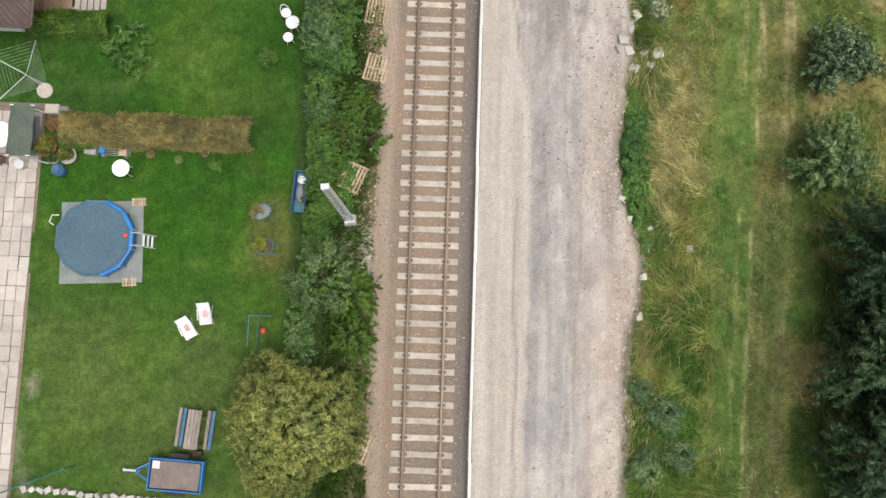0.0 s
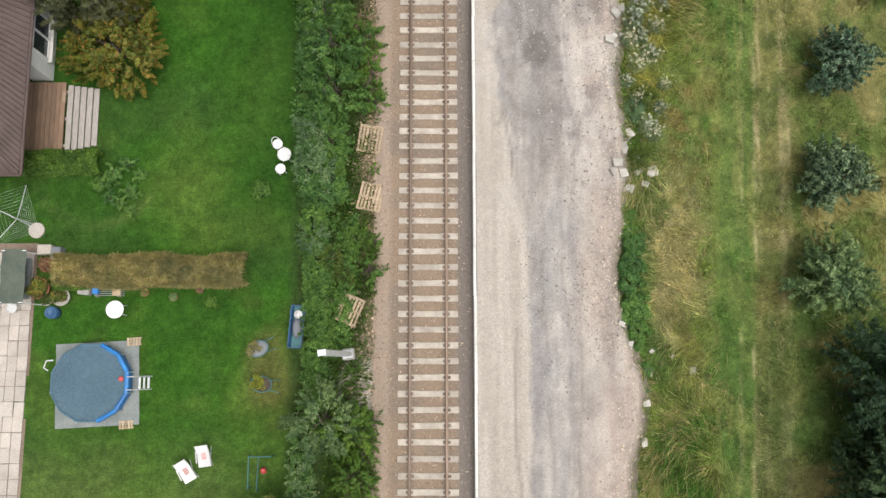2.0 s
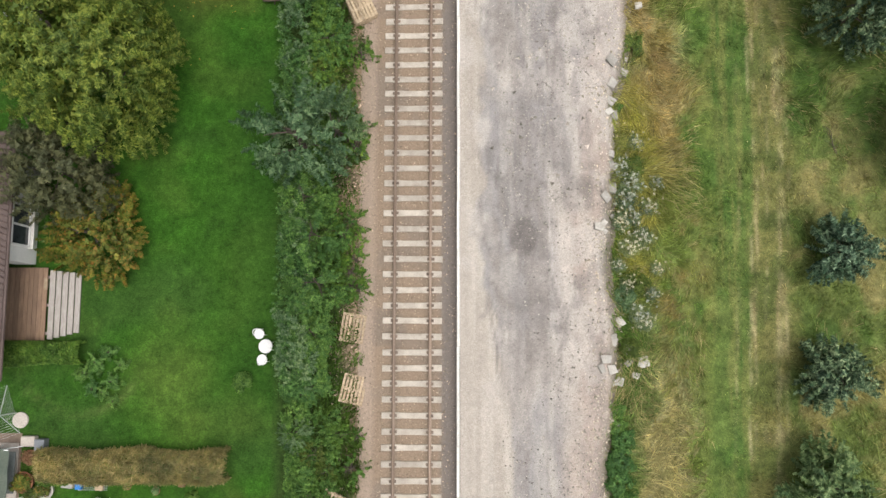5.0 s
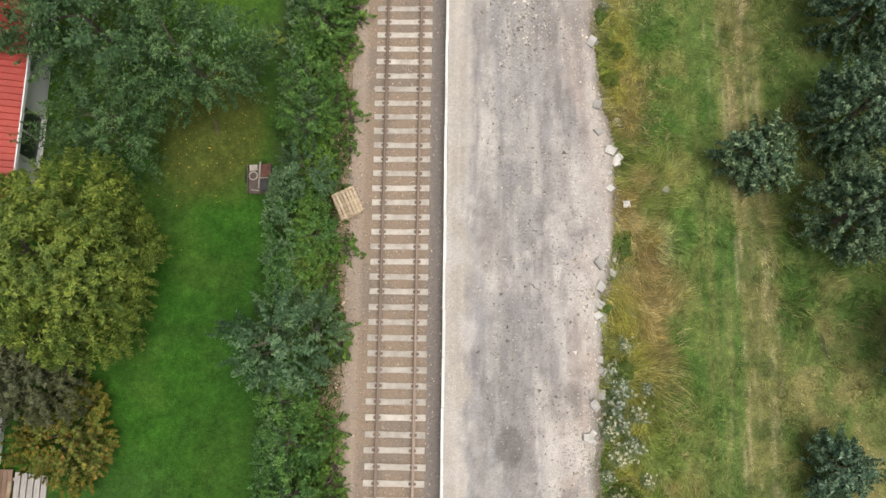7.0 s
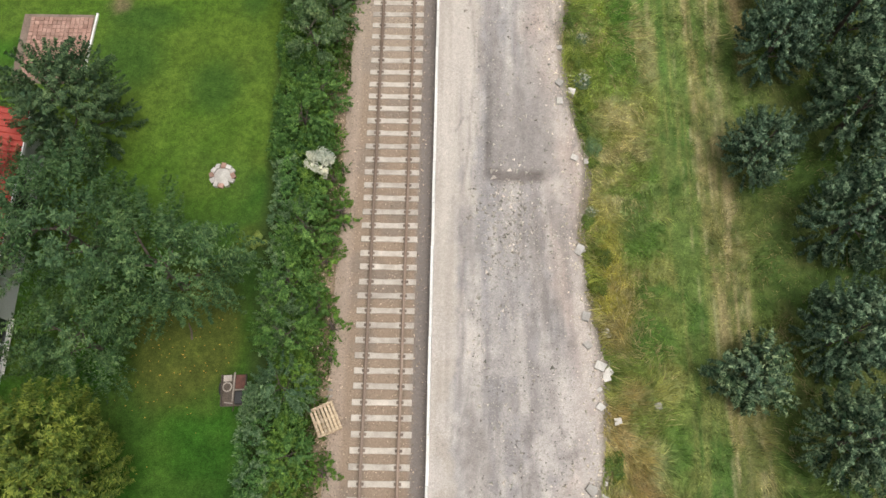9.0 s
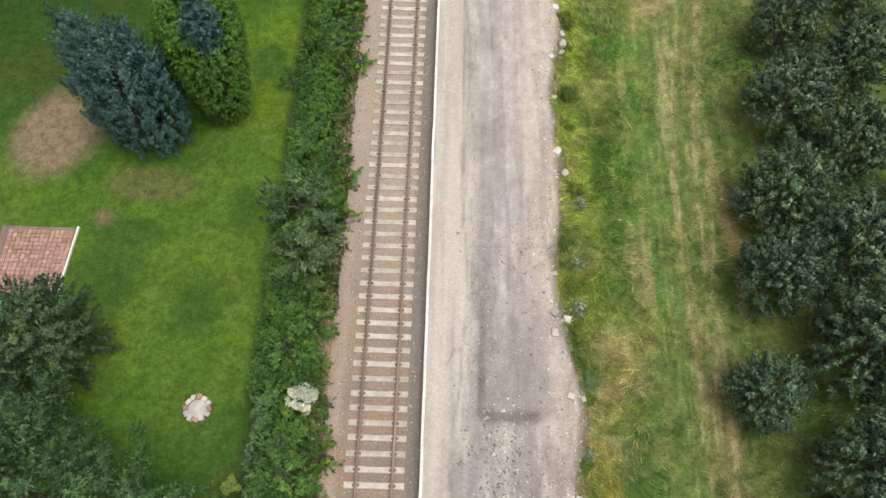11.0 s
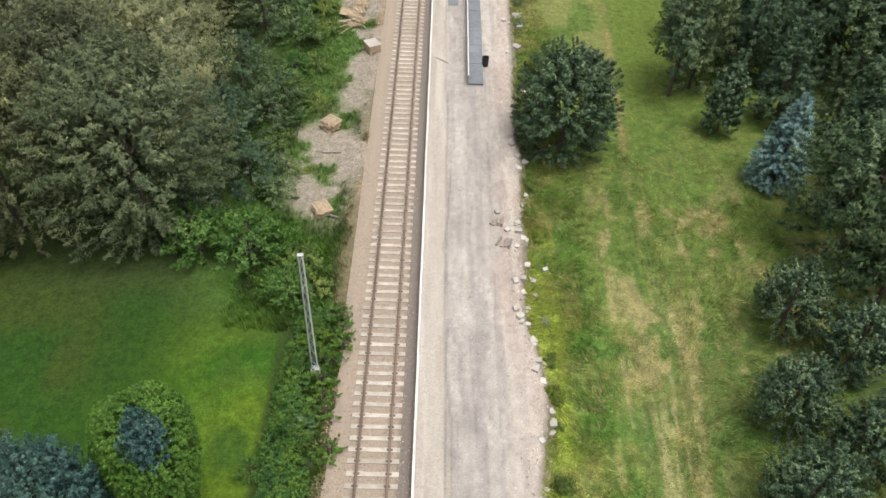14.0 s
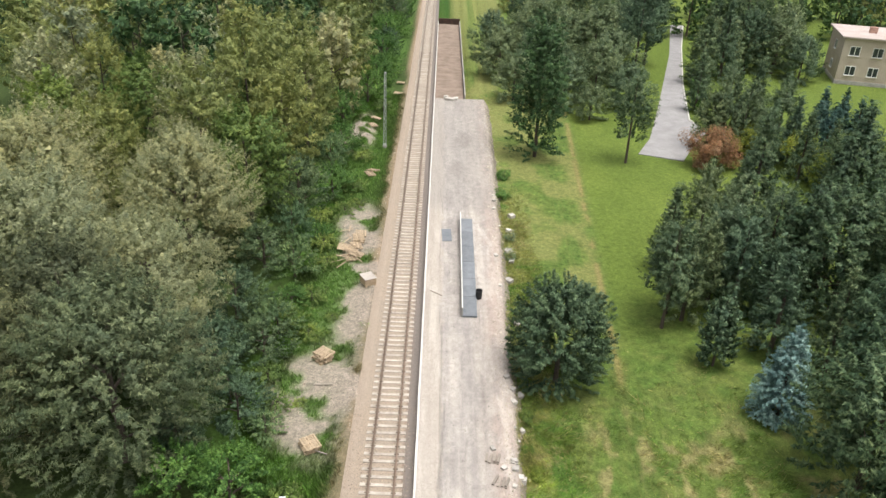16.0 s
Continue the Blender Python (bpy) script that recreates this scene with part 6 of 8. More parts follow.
def deck_chair(at):
    ob = thing("deck_chair", "white folding deck chair with reddish cushion print", "deck chair", at, "deck chairs on the lawn")
    part("seat", Shape().box((0, -0.18, 0.32), (0.52, 0.5, 0.05), (8, 0, 0), b=0.02), M["white"], ob)
    part("backrest", Shape().box((0, 0.24, 0.47), (0.52, 0.52, 0.05), (38, 0, 0), b=0.02), M["white"], ob)
    part("cushion", Shape().box((0.02, 0.02, 0.385), (0.2, 0.42, 0.02), (16, 0, 0), b=0.008), M["panel_pink"], ob, "faded red cushion print")
    for sx in (-0.24, 0.24):
        part("leg_frame", Shape().tube([(sx, -0.44, 0.0), (sx, 0.1, 0.4), (sx, 0.46, 0.66)], 0.014, 6), M["zinc"], ob)
        part("cross_leg", Shape().tube([(sx, 0.36, 0.0), (sx, -0.3, 0.34)], 0.014, 6), M["zinc"], ob)
        part("armrest", Shape().box((sx * 1.08, 0.0, 0.5), (0.05, 0.46, 0.025), b=0.008), M["white"], ob)
    return ob


M["panel_pink"] = surface("faded_red_print", (0.6, 0.3, 0.28), (0.72, 0.5, 0.48), 4, 30, 0.8)
chair1 = deck_chair(pose(-9.75, -3.05, G, 0, 0, 30))
copy_thing(chair1, pose(-9.06, -2.45, G, 0, 0, 8))

picnic = thing("picnic_table", "weathered wooden picnic table with blue-framed benches", "picnic table", pose(-9.12, -7.05, G, 0, 0, -5))
for i in range(4):
    part("tabletop_board", Shape().box((-0.21 + 0.14 * i, 0, 0.74), (0.13, 1.55, 0.035), b=0.006), M["oldwood"], picnic)
for sx, m in ((-1, "oldwood"), (1, "oldwood")):
    for dx, mm in ((-0.09, m), (0.09, "barrel")):
        part("bench_board", Shape().box((sx * 0.58 + dx, 0, 0.44), (0.13, 1.55, 0.035), b=0.006), M[mm], picnic)
    for sy in (-0.55, 0.55):
        part("leg", Shape().tube([(sx * 0.2, sy, 0.72), (sx * 0.55, sy, 0)], 0.035, 6), M["dark_steel"], picnic)
for sy in (-0.55, 0.55):
    part("crossbar", Shape().box((0, sy, 0.41), (1.3, 0.05, 0.06), b=0.008), M["dark_steel"], picnic)

# ---- trailer ----
tr = thing("trailer", "small blue car trailer with brown tarpaulin", "trailer", pose(-9.68, -8.85, G, 0, 0, -3))
part("bed", Shape().box((0, 0, 0.45), (2.05, 1.15, 0.06), b=0.01), M["blue"], tr)
for sy in (-0.6, 0.6):
    part("side_board", Shape().box((0, sy, 0.64), (2.15, 0.05, 0.36), b=0.01), M["blue"], tr)
    part("mudguard", Shape().box((0.0, sy * 1.22, 0.52), (0.78, 0.2, 0.05), b=0.02), M["black"], tr)
    wheel = part("wheel", Shape().lathe([(0.1, -0.08), (0.24, -0.085), (0.27, -0.05), (0.27, 0.05), (0.24, 0.085), (0.1, 0.08)], 20), M["black"], tr)
    wheel.matrix_basis = pose(0, sy * 1.2, 0.27, 90)
    part("rim", Shape().lathe([(0.04, -0.07), (0.15, -0.06), (0.15, 0.06), (0.04, 0.09)], 16), M["zinc"], wheel)
for sx in (-1.05, 1.05):
    part("end_board", Shape().box((sx, 0, 0.64), (0.05, 1.15, 0.36), b=0.01), M["blue"], tr)
part("tarpaulin", Shape().grid(np.linspace(-0.96, 0.96, 22), np.linspace(-0.53, 0.53, 14), lambda x, y: 0.79 + 0.03 * math.sin(x * 4 + 1) * math.cos(y * 5) - 0.04 * math.exp(-x * x * 2)), M["brown_tarp"], tr, "brown tarpaulin cover", smooth=True)
part("patch", Shape().box((-0.78, 0.38, 0.83), (0.3, 0.3, 0.02), b=0.006), M["edge"], tr, "pale square sheet")
for sy in (-0.42, 0.42):
    part("drawbar", Shape().tube([(-1.05, sy, 0.42), (-1.75, 0.02 * (1 if sy > 0 else -1), 0.42)], 0.035, 6), M["blue"], tr)
part("hitch", Shape().tube([(-1.7, 0, 0.42), (-2.05, 0, 0.44), (-2.2, 0, 0.4)], [0.05, 0.045, 0.06], 8), M["zinc"], tr)
part("jockey_leg", Shape().tube([(-1.55, 0.0, 0.5), (-1.55, 0.0, 0.0)], 0.025, 6), M["zinc"], tr)
block = single("wood_block", Shape().box((0, 0, 0.12), (0.4, 0.22, 0.24), b=0.02), M["dark_steel"], "dark block between table and trailer", "block", pose(-9.05, -8.05, G))

# ---- frame with ball, planters, blue barrels ----
frame_ = thing("plant_frame", "teal tubular frame open to the lawn", "frame", pose(-6.85, -3.0, G))
for a, b in (((-0.35, 0.55, 0.55), (0.55, 0.55, 0.55)), ((-0.35, 0.55, 0.55), (-0.35, -0.7, 0.55)), ((0.05, 0.55, 0.55), (0.0, -0.8, 0.55)), ((-0.35, 0.55, 0), (-0.35, 0.55, 0.55)), ((0.55, 0.55, 0), (0.55, 0.55, 0.55)), ((-0.35, -0.7, 0), (-0.35, -0.7, 0.55)), ((0.0, -0.8, 0.0), (0.0, -0.8, 0.55))):
    part("tube", Shape().tube([a, b], 0.022, 6), M["teal"], frame_)
single("ball", Shape().lathe([(0.03, 0.0), (0.09, 0.03), (0.13, 0.1), (0.13, 0.17), (0.09, 0.24), (0.03, 0.27)], 16), M["red"], "pinkish red play ball in the frame", "ball", pose(-6.68, -3.05, G), smooth=True)


def planter(at, label, seed, mat):
    ob = thing("wheelbarrow_planter", label, "planter", at, "planters on the lawn")
    tray = part("tray", Shape().lathe([(0.22, 0.22), (0.3, 0.3), (0.37, 0.5), (0.34, 0.5), (0.3, 0.46), (0.02, 0.47)], 14), M["panel"] if mat == "flower_mixed" else M["bark"], ob)
    tray.matrix_basis = Matrix.Diagonal((1.2, 0.88, 1, 1))
    part("rim", Shape().tube([(0.44 * math.cos(a), 0.325 * math.sin(a), 0.5) for a in [k * math.pi / 8 for k in range(17)]], 0.018, 6, False), M["teal"], ob)
    for sy in (-0.2, 0.2):
        part("handle", Shape().tube([(-0.1, sy, 0.3), (0.45, sy * 1.1, 0.34), (0.75, sy * 1.2, 0.45)], 0.018, 6), M["teal"], ob)
        part("leg", Shape().tube([(0.2, sy, 0.3), (0.28, sy, 0.0)], 0.016, 6), M["teal"], ob)
    w = part("wheel", Shape().lathe([(0.03, -0.04), (0.15, -0.035), (0.15, 0.035), (0.03, 0.04)], 16), M["black"], ob)
    w.matrix_basis = pose(-0.42, 0, 0.15, 90)
    g = np.random.default_rng(seed)
    cen = np.stack([g.uniform(-0.38, 0.08, 12), g.uniform(-0.14, 0.26, 12), g.uniform(0.5, 0.6, 12)], -1)
    part("planting", array_mesh("planting", clump_leaves(g, cen, np.full(12, 0.15), 640, 0.055), 3, M[mat]), None, ob)
    return ob


planter(pose(-6.98, 1.85, G, 0, 0, 20), "teal wheelbarrow planter with cream flowers", 5, "flower_mixed")
planter(pose(-6.8, 0.42, G, 0, 0, -8), "wheelbarrow planter overgrown with yellowish plants", 6, "leaf_golden")
trough = thing("water_trough", "long dull blue garden trough at the hedge foot", "trough", pose(-5.42, 2.75, G, 0, 0, -4))
for sx in (-1, 1):
    part("side_panel", Shape().box((sx * 0.25, 0, 0.32), (0.04, 1.75, 0.46), (0, sx * 7, 0), b=0.012), M["barrel"], trough)
    part("end_panel", Shape().box((0, sx * 0.86, 0.32), (0.5, 0.04, 0.46), b=0.012), M["barrel"], trough)
    part("foot", Shape().box((0, sx * 0.6, 0.05), (0.56, 0.08, 0.1), b=0.012), M["oldwood"], trough)
part("floor_panel", Shape().box((0, 0, 0.14), (0.48, 1.7, 0.04), b=0.01), M["teal"], trough)
single("sack", Shape().lathe([(0.1, 0.0), (0.3, 0.06), (0.33, 0.2), (0.22, 0.34), (0.06, 0.4)], 14), M["panel"], "grey-blue plastic sack lying in a trough", "sack", pose(-5.42, 2.7, G + 0.16) @ Matrix.Diagonal((0.62, 1.3, 1, 1)), smooth=True)
single("bucket", Shape().lathe([(0.11, 0), (0.12, 0.01), (0.16, 0.3), (0.17, 0.31), (0.15, 0.31), (0.11, 0.03), (0.01, 0.03)], 16), M["white"], "small white bucket standing in a trough", "bucket", pose(-5.36, 3.25, G + 0.16))

# ---- rotary clothes dryer ----
dry = thing("rotary_dryer", "white rotary clothes dryer with stretched lines", "clothes dryer", pose(-16.85, 7.15, G, 0, 0, -26) @ Matrix.Scale(0.9, 4))
part("post", Shape().tube([(0, 0, 0), (0, 0, 1.75)], 0.028, 8), M["zinc"], dry)
tips = []
for k in range(4):
    a = k * math.pi / 2
    tip = Vector((1.55 * math.cos(a), 1.55 * math.sin(a), 2.0))
    tips.append(tip)
    part("arm", Shape().tube([(0, 0, 1.3), tip], 0.018, 6), M["zinc"], dry)
for f in (0.25, 0.36, 0.47, 0.58, 0.69, 0.8, 0.9, 1.0):
    pts = [Vector((t.x * f, t.y * f, 1.3 + 0.7 * f)) for t in tips]
    part("line", Shape().tube(pts + pts[:1], 0.0035, 4, False), M["white"], dry)
single("dryer_foot", Shape().lathe([(0.3, 0.0), (0.34, 0.03), (0.33, 0.1), (0.1, 0.13), (0.05, 0.13)], 20), M["slab"], "round pale stone base under the dryer", "stone base", pose(-16.6, 6.85, G))


# ---- terrace corner clutter ----
swing = thing("garden_swing", "covered garden swing seat with green-grey canopy", "garden swing", pose(-16.75, 4.75, G, 0, 0, 0))
part("canopy", Shape().grid(np.linspace(-0.5, 0.5, 10), np.linspace(-1.1, 1.1, 14), lambda x, y: 1.5 - 0.25 * x * x * 2 + 0.03 * math.sin(y * 6)), M["tarp_green"], swing, smooth=True)
for sy in (-1.05, 1.05):
    part("leg_frame", Shape().tube([(-0.55, sy, 0), (0, sy, 1.45), (0.55, sy, 0)], 0.025, 6), M["white"], swing)
    part("canopy_bar", Shape().tube([(-0.5, sy, 1.4), (0, sy, 1.48), (0.5, sy, 1.4)], 0.02, 6), M["white"], swing)
part("seat", Shape().box((0, 0, 0.45), (0.5, 1.7, 0.08), b=0.03), M["tarp"], swing)
part("backrest", Shape().box((-0.28, 0, 0.75), (0.07, 1.7, 0.5), (0, -12, 0), b=0.03), M["tarp"], swing)
single("patio_table", Shape().lathe([(0.5, 0.7), (0.56, 0.71), (0.56, 0.74), (0.03, 0.745)], 24).tube([(0, 0, 0), (0, 0, 0.72)], 0.05, 8), M["white"], "round white patio table", "table", pose(-17.95, 4.7, G))
for x, y, a in ((-17.2, 3.55, 60), (-17.3, 5.5, -30), (-18.0, 3.7, 10)):
    garden_chair(pose(x, y, G, 0, 0, a), "dark metal patio chair by the white table" if a != 60 else "white patio chair by the paved edge", "white" if a == 60 else "dark_steel")
for x, y, s, m, sd, l in ((-16.15, 4.35, 0.5, "leaf_autumn", 1, "tub of rusty orange flowers"), (-15.25, 4.0, 0.42, "leaf_autumn", 2, "tub of orange autumn flowers"), (-15.95, 5.35, 0.36, "leaf_red", 3, "tub of reddish leafy plants"), (-15.9, 3.9, 0.3, "leaf_yellow", 4, "tub of yellow-green plants"), (-11.85, 4.2, 0.2, "flower_mixed", 5, "small pot of flowers"), (-9.56, 4.32, 0.17, "leaf_red", 6, "terracotta pot with reddish plant"), (-10.64, 4.0, 0.2, "leaf_blue", 7, "grey pot with small green plant")):
    pt = thing("flower_pot", l + " beside the hedge", "flower pot", pose(x, y, G), "flower pots by the hedge")
    part("pot", Shape().lathe([(s * 0.55, 0), (s * 0.62, 0.03), (s * 0.85, s * 0.8), (s * 0.9, s * 0.85), (s * 0.78, s * 0.85), (s * 0.7, s * 0.7), (0.02, s * 0.7)], 16), M["terracotta"] if sd % 2 else M["stone"], pt)
    g = np.random.default_rng(sd)
    cen = np.stack([g.uniform(-0.5, 0.5, 12) * s, g.uniform(-0.5, 0.5, 12) * s, s + g.uniform(-0.1, 0.4, 12) * s], -1)
    part("plant", array_mesh("plant", clump_leaves(g, cen, np.full(12, s * 0.45), 420, 0.22 * s + 0.02), 3, M[m]), None, pt)
box = thing("tool_bench", "low bench with blue box and metal rods", "bench", pose(-13.35, 4.18, G))
for i in range(4):
    part("rod", Shape().tube([(-0.5, -0.12 + 0.08 * i, 0.36), (0.75, -0.12 + 0.08 * i, 0.36)], 0.012, 5), M["zinc"], box)
for sx in (-0.45, 0.45):
    part("leg", Shape().box((sx, 0, 0.17), (0.06, 0.34, 0.34), b=0.008), M["oldwood"], box)
part("box", Shape().box((-0.4, 0.05, 0.47), (0.26, 0.26, 0.2), b=0.02), M["blue"], box, "bright blue box")
part("tray", Shape().box((0.42, 0, 0.4), (0.34, 0.26, 0.06), b=0.01), M["pallet"], box)
single("storage_box", Shape().box((0, 0, 0.16), (0.5, 0.3, 0.32), b=0.03), M["concrete"], "grey plastic storage box at the hedge", "box", pose(-14.35, 4.25, G, 0, 0, -6))
single("water_butt", Shape().lathe([(0.2, 0), (0.24, 0.05), (0.26, 0.5), (0.22, 0.52), (0.2, 0.4), (0.02, 0.4)], 18), M["barrel"], "dull blue tub standing on the paving edge", "tub", pose(-15.55, 3.35, G), smooth=True)
single("stone_trough", Shape().box((0, 0, 0.17), (0.6, 0.42, 0.34), b=0.03), M["slab"], "pale stone trough beside the paving", "trough", pose(-16.1, 6.0, G))
single("grey_box", Shape().box((0, 0, 0.22), (0.42, 0.5, 0.44), b=0.03), M["panel"], "dark grey garden box beside the trough", "box", pose(-15.55, 5.85, G))

# ---- tall garden fire bowl, barrow and stump ----
bowl = thing("fire_pit", "round stone-ringed fire pit with grey ash", "fire pit", pose(-7.8, 35.5, G))
for k in range(12):
    a = k * math.pi / 6
    part("stone", Shape().rock((0.5 * math.cos(a), 0.5 * math.sin(a), 0.1), (0.3, 0.24, 0.24), random.Random(k)), M["brick"] if k % 3 == 0 else M["stone"], bowl)
part("ash", Shape().lathe([(0.46, 0.02), (0.4, 0.1), (0.2, 0.2), (0.02, 0.26)], 18), M["stone"], bowl, "pale grey ash heap")
cart = thing("old_cart", "rusty old handcart with spare tyre at the hedge", "cart", pose(-6.16, 25.68, G, 0, 0, 3))
part("bed", Shape().box((0, 0, 0.42), (0.98, 1.3, 0.06), b=0.01), M["bark"], cart)
for sx in (-0.5, 0.5):
    part("side_board", Shape().box((sx, 0, 0.52), (0.04, 1.3, 0.2), b=0.01), M["bark"], cart)
for sx in (-0.57, 0.57):
    wl = part("wheel", Shape().lathe([(0.05, -0.05), (0.26, -0.05), (0.28, 0), (0.26, 0.05), (0.05, 0.05)], 18), M["black"], cart)
    wl.matrix_basis = pose(sx, 0.1, 0.28, 0, 90)
part("centre_bar", Shape().box((0.02, 0.12, 0.62), (0.06, 1.2, 0.06), (0, 0, -3), b=0.01), M["oldwood"], cart, "weathered grey timber bar")
part("cross_bar", Shape().box((0.28, 0.0, 0.6), (0.5, 0.05, 0.05), (0, 0, 2), b=0.01), M["oldwood"], cart, "weathered grey timber bar")
part("sheet", Shape().box((0.28, 0.33, 0.53), (0.42, 0.58, 0.14), (3, -4, 0), b=0.02), M["rust"], cart, "rust-red metal sheet")
part("bin", Shape().box((0.27, -0.33, 0.55), (0.4, 0.54, 0.18), b=0.03), M["black"], cart, "black plastic bin")
part("plate", Shape().box((-0.27, 0.5, 0.5), (0.34, 0.26, 0.06), (0, 5, 4), b=0.01), M["oldwood"], cart, "pale grey board")
part("slat", Shape().box((-0.2, -0.52, 0.5), (0.36, 0.05, 0.05), (0, 0, -8), b=0.01), M["oldwood"], cart)
part("spare_tyre", Shape().tube([(-0.28 + 0.18 * math.cos(a), 0.14 + 0.18 * math.sin(a), 0.5) for a in [k * math.pi / 8 for k in range(17)]], 0.03, 8, False), M["oldwood"], cart, "pale grey spare tyre")
part("handle", Shape().tube([(0.02, -0.62, 0.45), (0.0, -0.85, 0.5)], 0.025, 6), M["dark_steel"], cart)
single("dead_branch", Shape().tube([(0, -0.35, 0.04), (0.05, 0, 0.09), (-0.03, 0.4, 0.05)], [0.05, 0.045, 0.02], 7), M["bark"], "dark broken branch lying on the lawn", "branch", pose(-8.4, 28.2, G, 0, 0, 15))


# ---- houses on the left ----
def seam_roof(name, slope_pts, parent, mat, n=24, label=""):
    """A sloping sheet-metal plane with standing ribs; points run eave, eave, ridge, ridge."""
    a, b, c, d = [Vector(p) for p in slope_pts]
    nrm = (b - a).cross(d - a).normalized()
    s = Shape()
    t = nrm * 0.06
    s.add([a, b, c, d, a - t, b - t, c - t, d - t], [(0, 1, 2, 3), (7, 6, 5, 4), (0, 4, 5, 1), (1, 5, 6, 2), (2, 6, 7, 3), (3, 7, 4, 0)])
    sheet_ = part(name, s, M[mat], parent, label)
    for i in range(n + 1):
        u = i / n
        p, q = a.lerp(b, u), d.lerp(c, u)
        if (q - p).length > 0.15:
            part("rib", Shape().tube([p + nrm * 0.015, q + nrm * 0.015], 0.03, 4), M[mat], sheet_)
    return sheet_


def house_window(parent, c, w, h, face):
    """A window in a wall: frame, panes and sill; face is the outward x or y sign."""
    ax, sg = face
    fr = Shape()
    def box(u, z, du, dz, depth, off):
        cc = (c[0] + sg * off, c[1] + u, c[2] + z) if ax == "x" else (c[0] + u, c[1] + sg * off, c[2] + z)
        sz = (depth, du, dz) if ax == "x" else (du, depth, dz)
        fr.box(cc, sz, b=0.006)
    for u, z, du, dz in ((0, h / 2, w, 0.09), (0, -h / 2, w, 0.09), (-w / 2, 0, 0.09, h + 0.09), (w / 2, 0, 0.09, h + 0.09), (0, 0, 0.08, h)):
        box(u, z, du, dz, 0.1, 0.02)
    wn = part("window", fr, M["white"], parent, "white framed window")
    for sgn in (-1, 1):
        pn = Shape()
        cc = (c[0], c[1] + sgn * w / 4, c[2]) if ax == "x" else (c[0] + sgn * w / 4, c[1], c[2])
        pn.box(cc, (0.02, w / 2 - 0.08, h - 0.09) if ax == "x" else (w / 2 - 0.08, 0.02, h - 0.09), b=0.003)
        part("pane", pn, M["glass"], wn)
    sl = Shape()
    cc = (c[0] + sg * 0.08, c[1], c[2] - h / 2 - 0.07) if ax == "x" else (c[0], c[1] + sg * 0.08, c[2] - h / 2 - 0.07)
    sl.box(cc, (0.22, w + 0.2, 0.05) if ax == "x" else (w + 0.2, 0.22, 0.05), b=0.01)
    part("sill", sl, M["edge"], wn)
    return wn


house = thing("house", "white-rendered bungalow with dark brown ribbed hip roof", "house", pose(-0.3, 0, 0))
part("wall", Shape().box((-20.7, 12.9, 0.7), (6.6, 6.9, 2.7), b=0.02), M["render_white"], house)
part("bay_wall", Shape().box((-16.5, 15.6, 0.7), (0.9, 4.3, 2.65), b=0.02), M["render_white"], house, "white projecting bay wall")
house_window(house, (-16.03, 15.0, 0.75), 1.7, 1.3, ("x", 1))
e = 2.0
seam_roof("roof_slope", [(-15.82, 8.7, e), (-15.82, 18.6, e), (-19.9, 18.6, e + 1.75), (-19.9, 12.9, e + 1.75)], house, "roof_brown", 40)
seam_roof("roof_slope", [(-24.0, 8.7, e), (-15.82, 8.7, e), (-19.9, 12.9, e + 1.75), (-19.95, 12.9, e + 1.75)], house, "roof_brown", 30)
seam_roof("roof_slope", [(-24.0, 18.6, e), (-24.0, 8.7, e), (-19.9, 12.9, e + 1.75), (-19.9, 18.6, e + 1.75)], house, "roof_brown", 30)
part("hip_cap", Shape().tube([(-15.82, 8.7, e + 0.03), (-19.9, 12.9, e + 1.8)], 0.06, 6), M["roof_brown"], house)
part("gutter", Shape().tube([(-15.76, 18.6, e - 0.05), (-15.76, 8.65, e - 0.05)], 0.07, 8), M["roof_brown"], house)
part("gutter", Shape().tube([(-15.76, 8.65, e - 0.05), (-24.0, 8.65, e - 0.05)], 0.07, 8), M["roof_brown"], house)
terrace = thing("terrace_deck", "brown terrace deck with broad pale board steps", "terrace", pose(-0.25, 0, 0))
for i in range(10):
    part("deck_plank", Shape().box((-17.3 + 0.2 * i, 11.75, -0.36), (0.19, 3.1, 0.05), b=0.006), M["deck"], terrace)
for i in range(5):
    part("step_board", Shape().box((-15.22 + 0.27 * i, 11.72 + 0.02 * i, -0.44 - 0.025 * i), (0.235, 2.95 - 0.1 * i, 0.06), b=0.01), M["palewood"], terrace, "pale grey board")
part("deck_box", Shape().box((-15.42, 12.6, -0.28), (0.14, 0.5, 0.1), b=0.01), M["pallet"], terrace, "small wooden box")
for i in range(3):
    part("bearer", Shape().box((-16.2, 10.5 + 1.2 * i, -0.53), (2.2, 0.12, 0.22), b=0.01), M["oldwood"], terrace)

red = thing("house", "house with bright red ribbed roof and white walls", "house", pose(0, 0, 0))
part("wall", Shape().box((-20.2, 30.6, 0.6), (8.0, 12.6, 2.6), b=0.02), M["render_white"], red)
house_window(red, (-16.18, 27.4, 0.5), 2.2, 1.7, ("x", 1))
house_window(red, (-16.18, 33.8, 0.6), 1.6, 1.3, ("x", 1))
seam_roof("roof_slope", [(-15.75, 24.0, 2.0), (-15.75, 37.3, 2.0), (-20.2, 37.3, 3.6), (-20.2, 24.0, 3.6)], red, "roof_red", 46)
seam_roof("roof_slope", [(-24.6, 37.3, 2.0), (-24.6, 24.0, 2.0), (-20.2, 24.0, 3.6), (-20.2, 37.3, 3.6)], red, "roof_red", 46)
part("fascia", Shape().box((-15.72, 30.65, 1.93), (0.06, 13.3, 0.2), b=0.01), M["white"], red, "white eaves board")

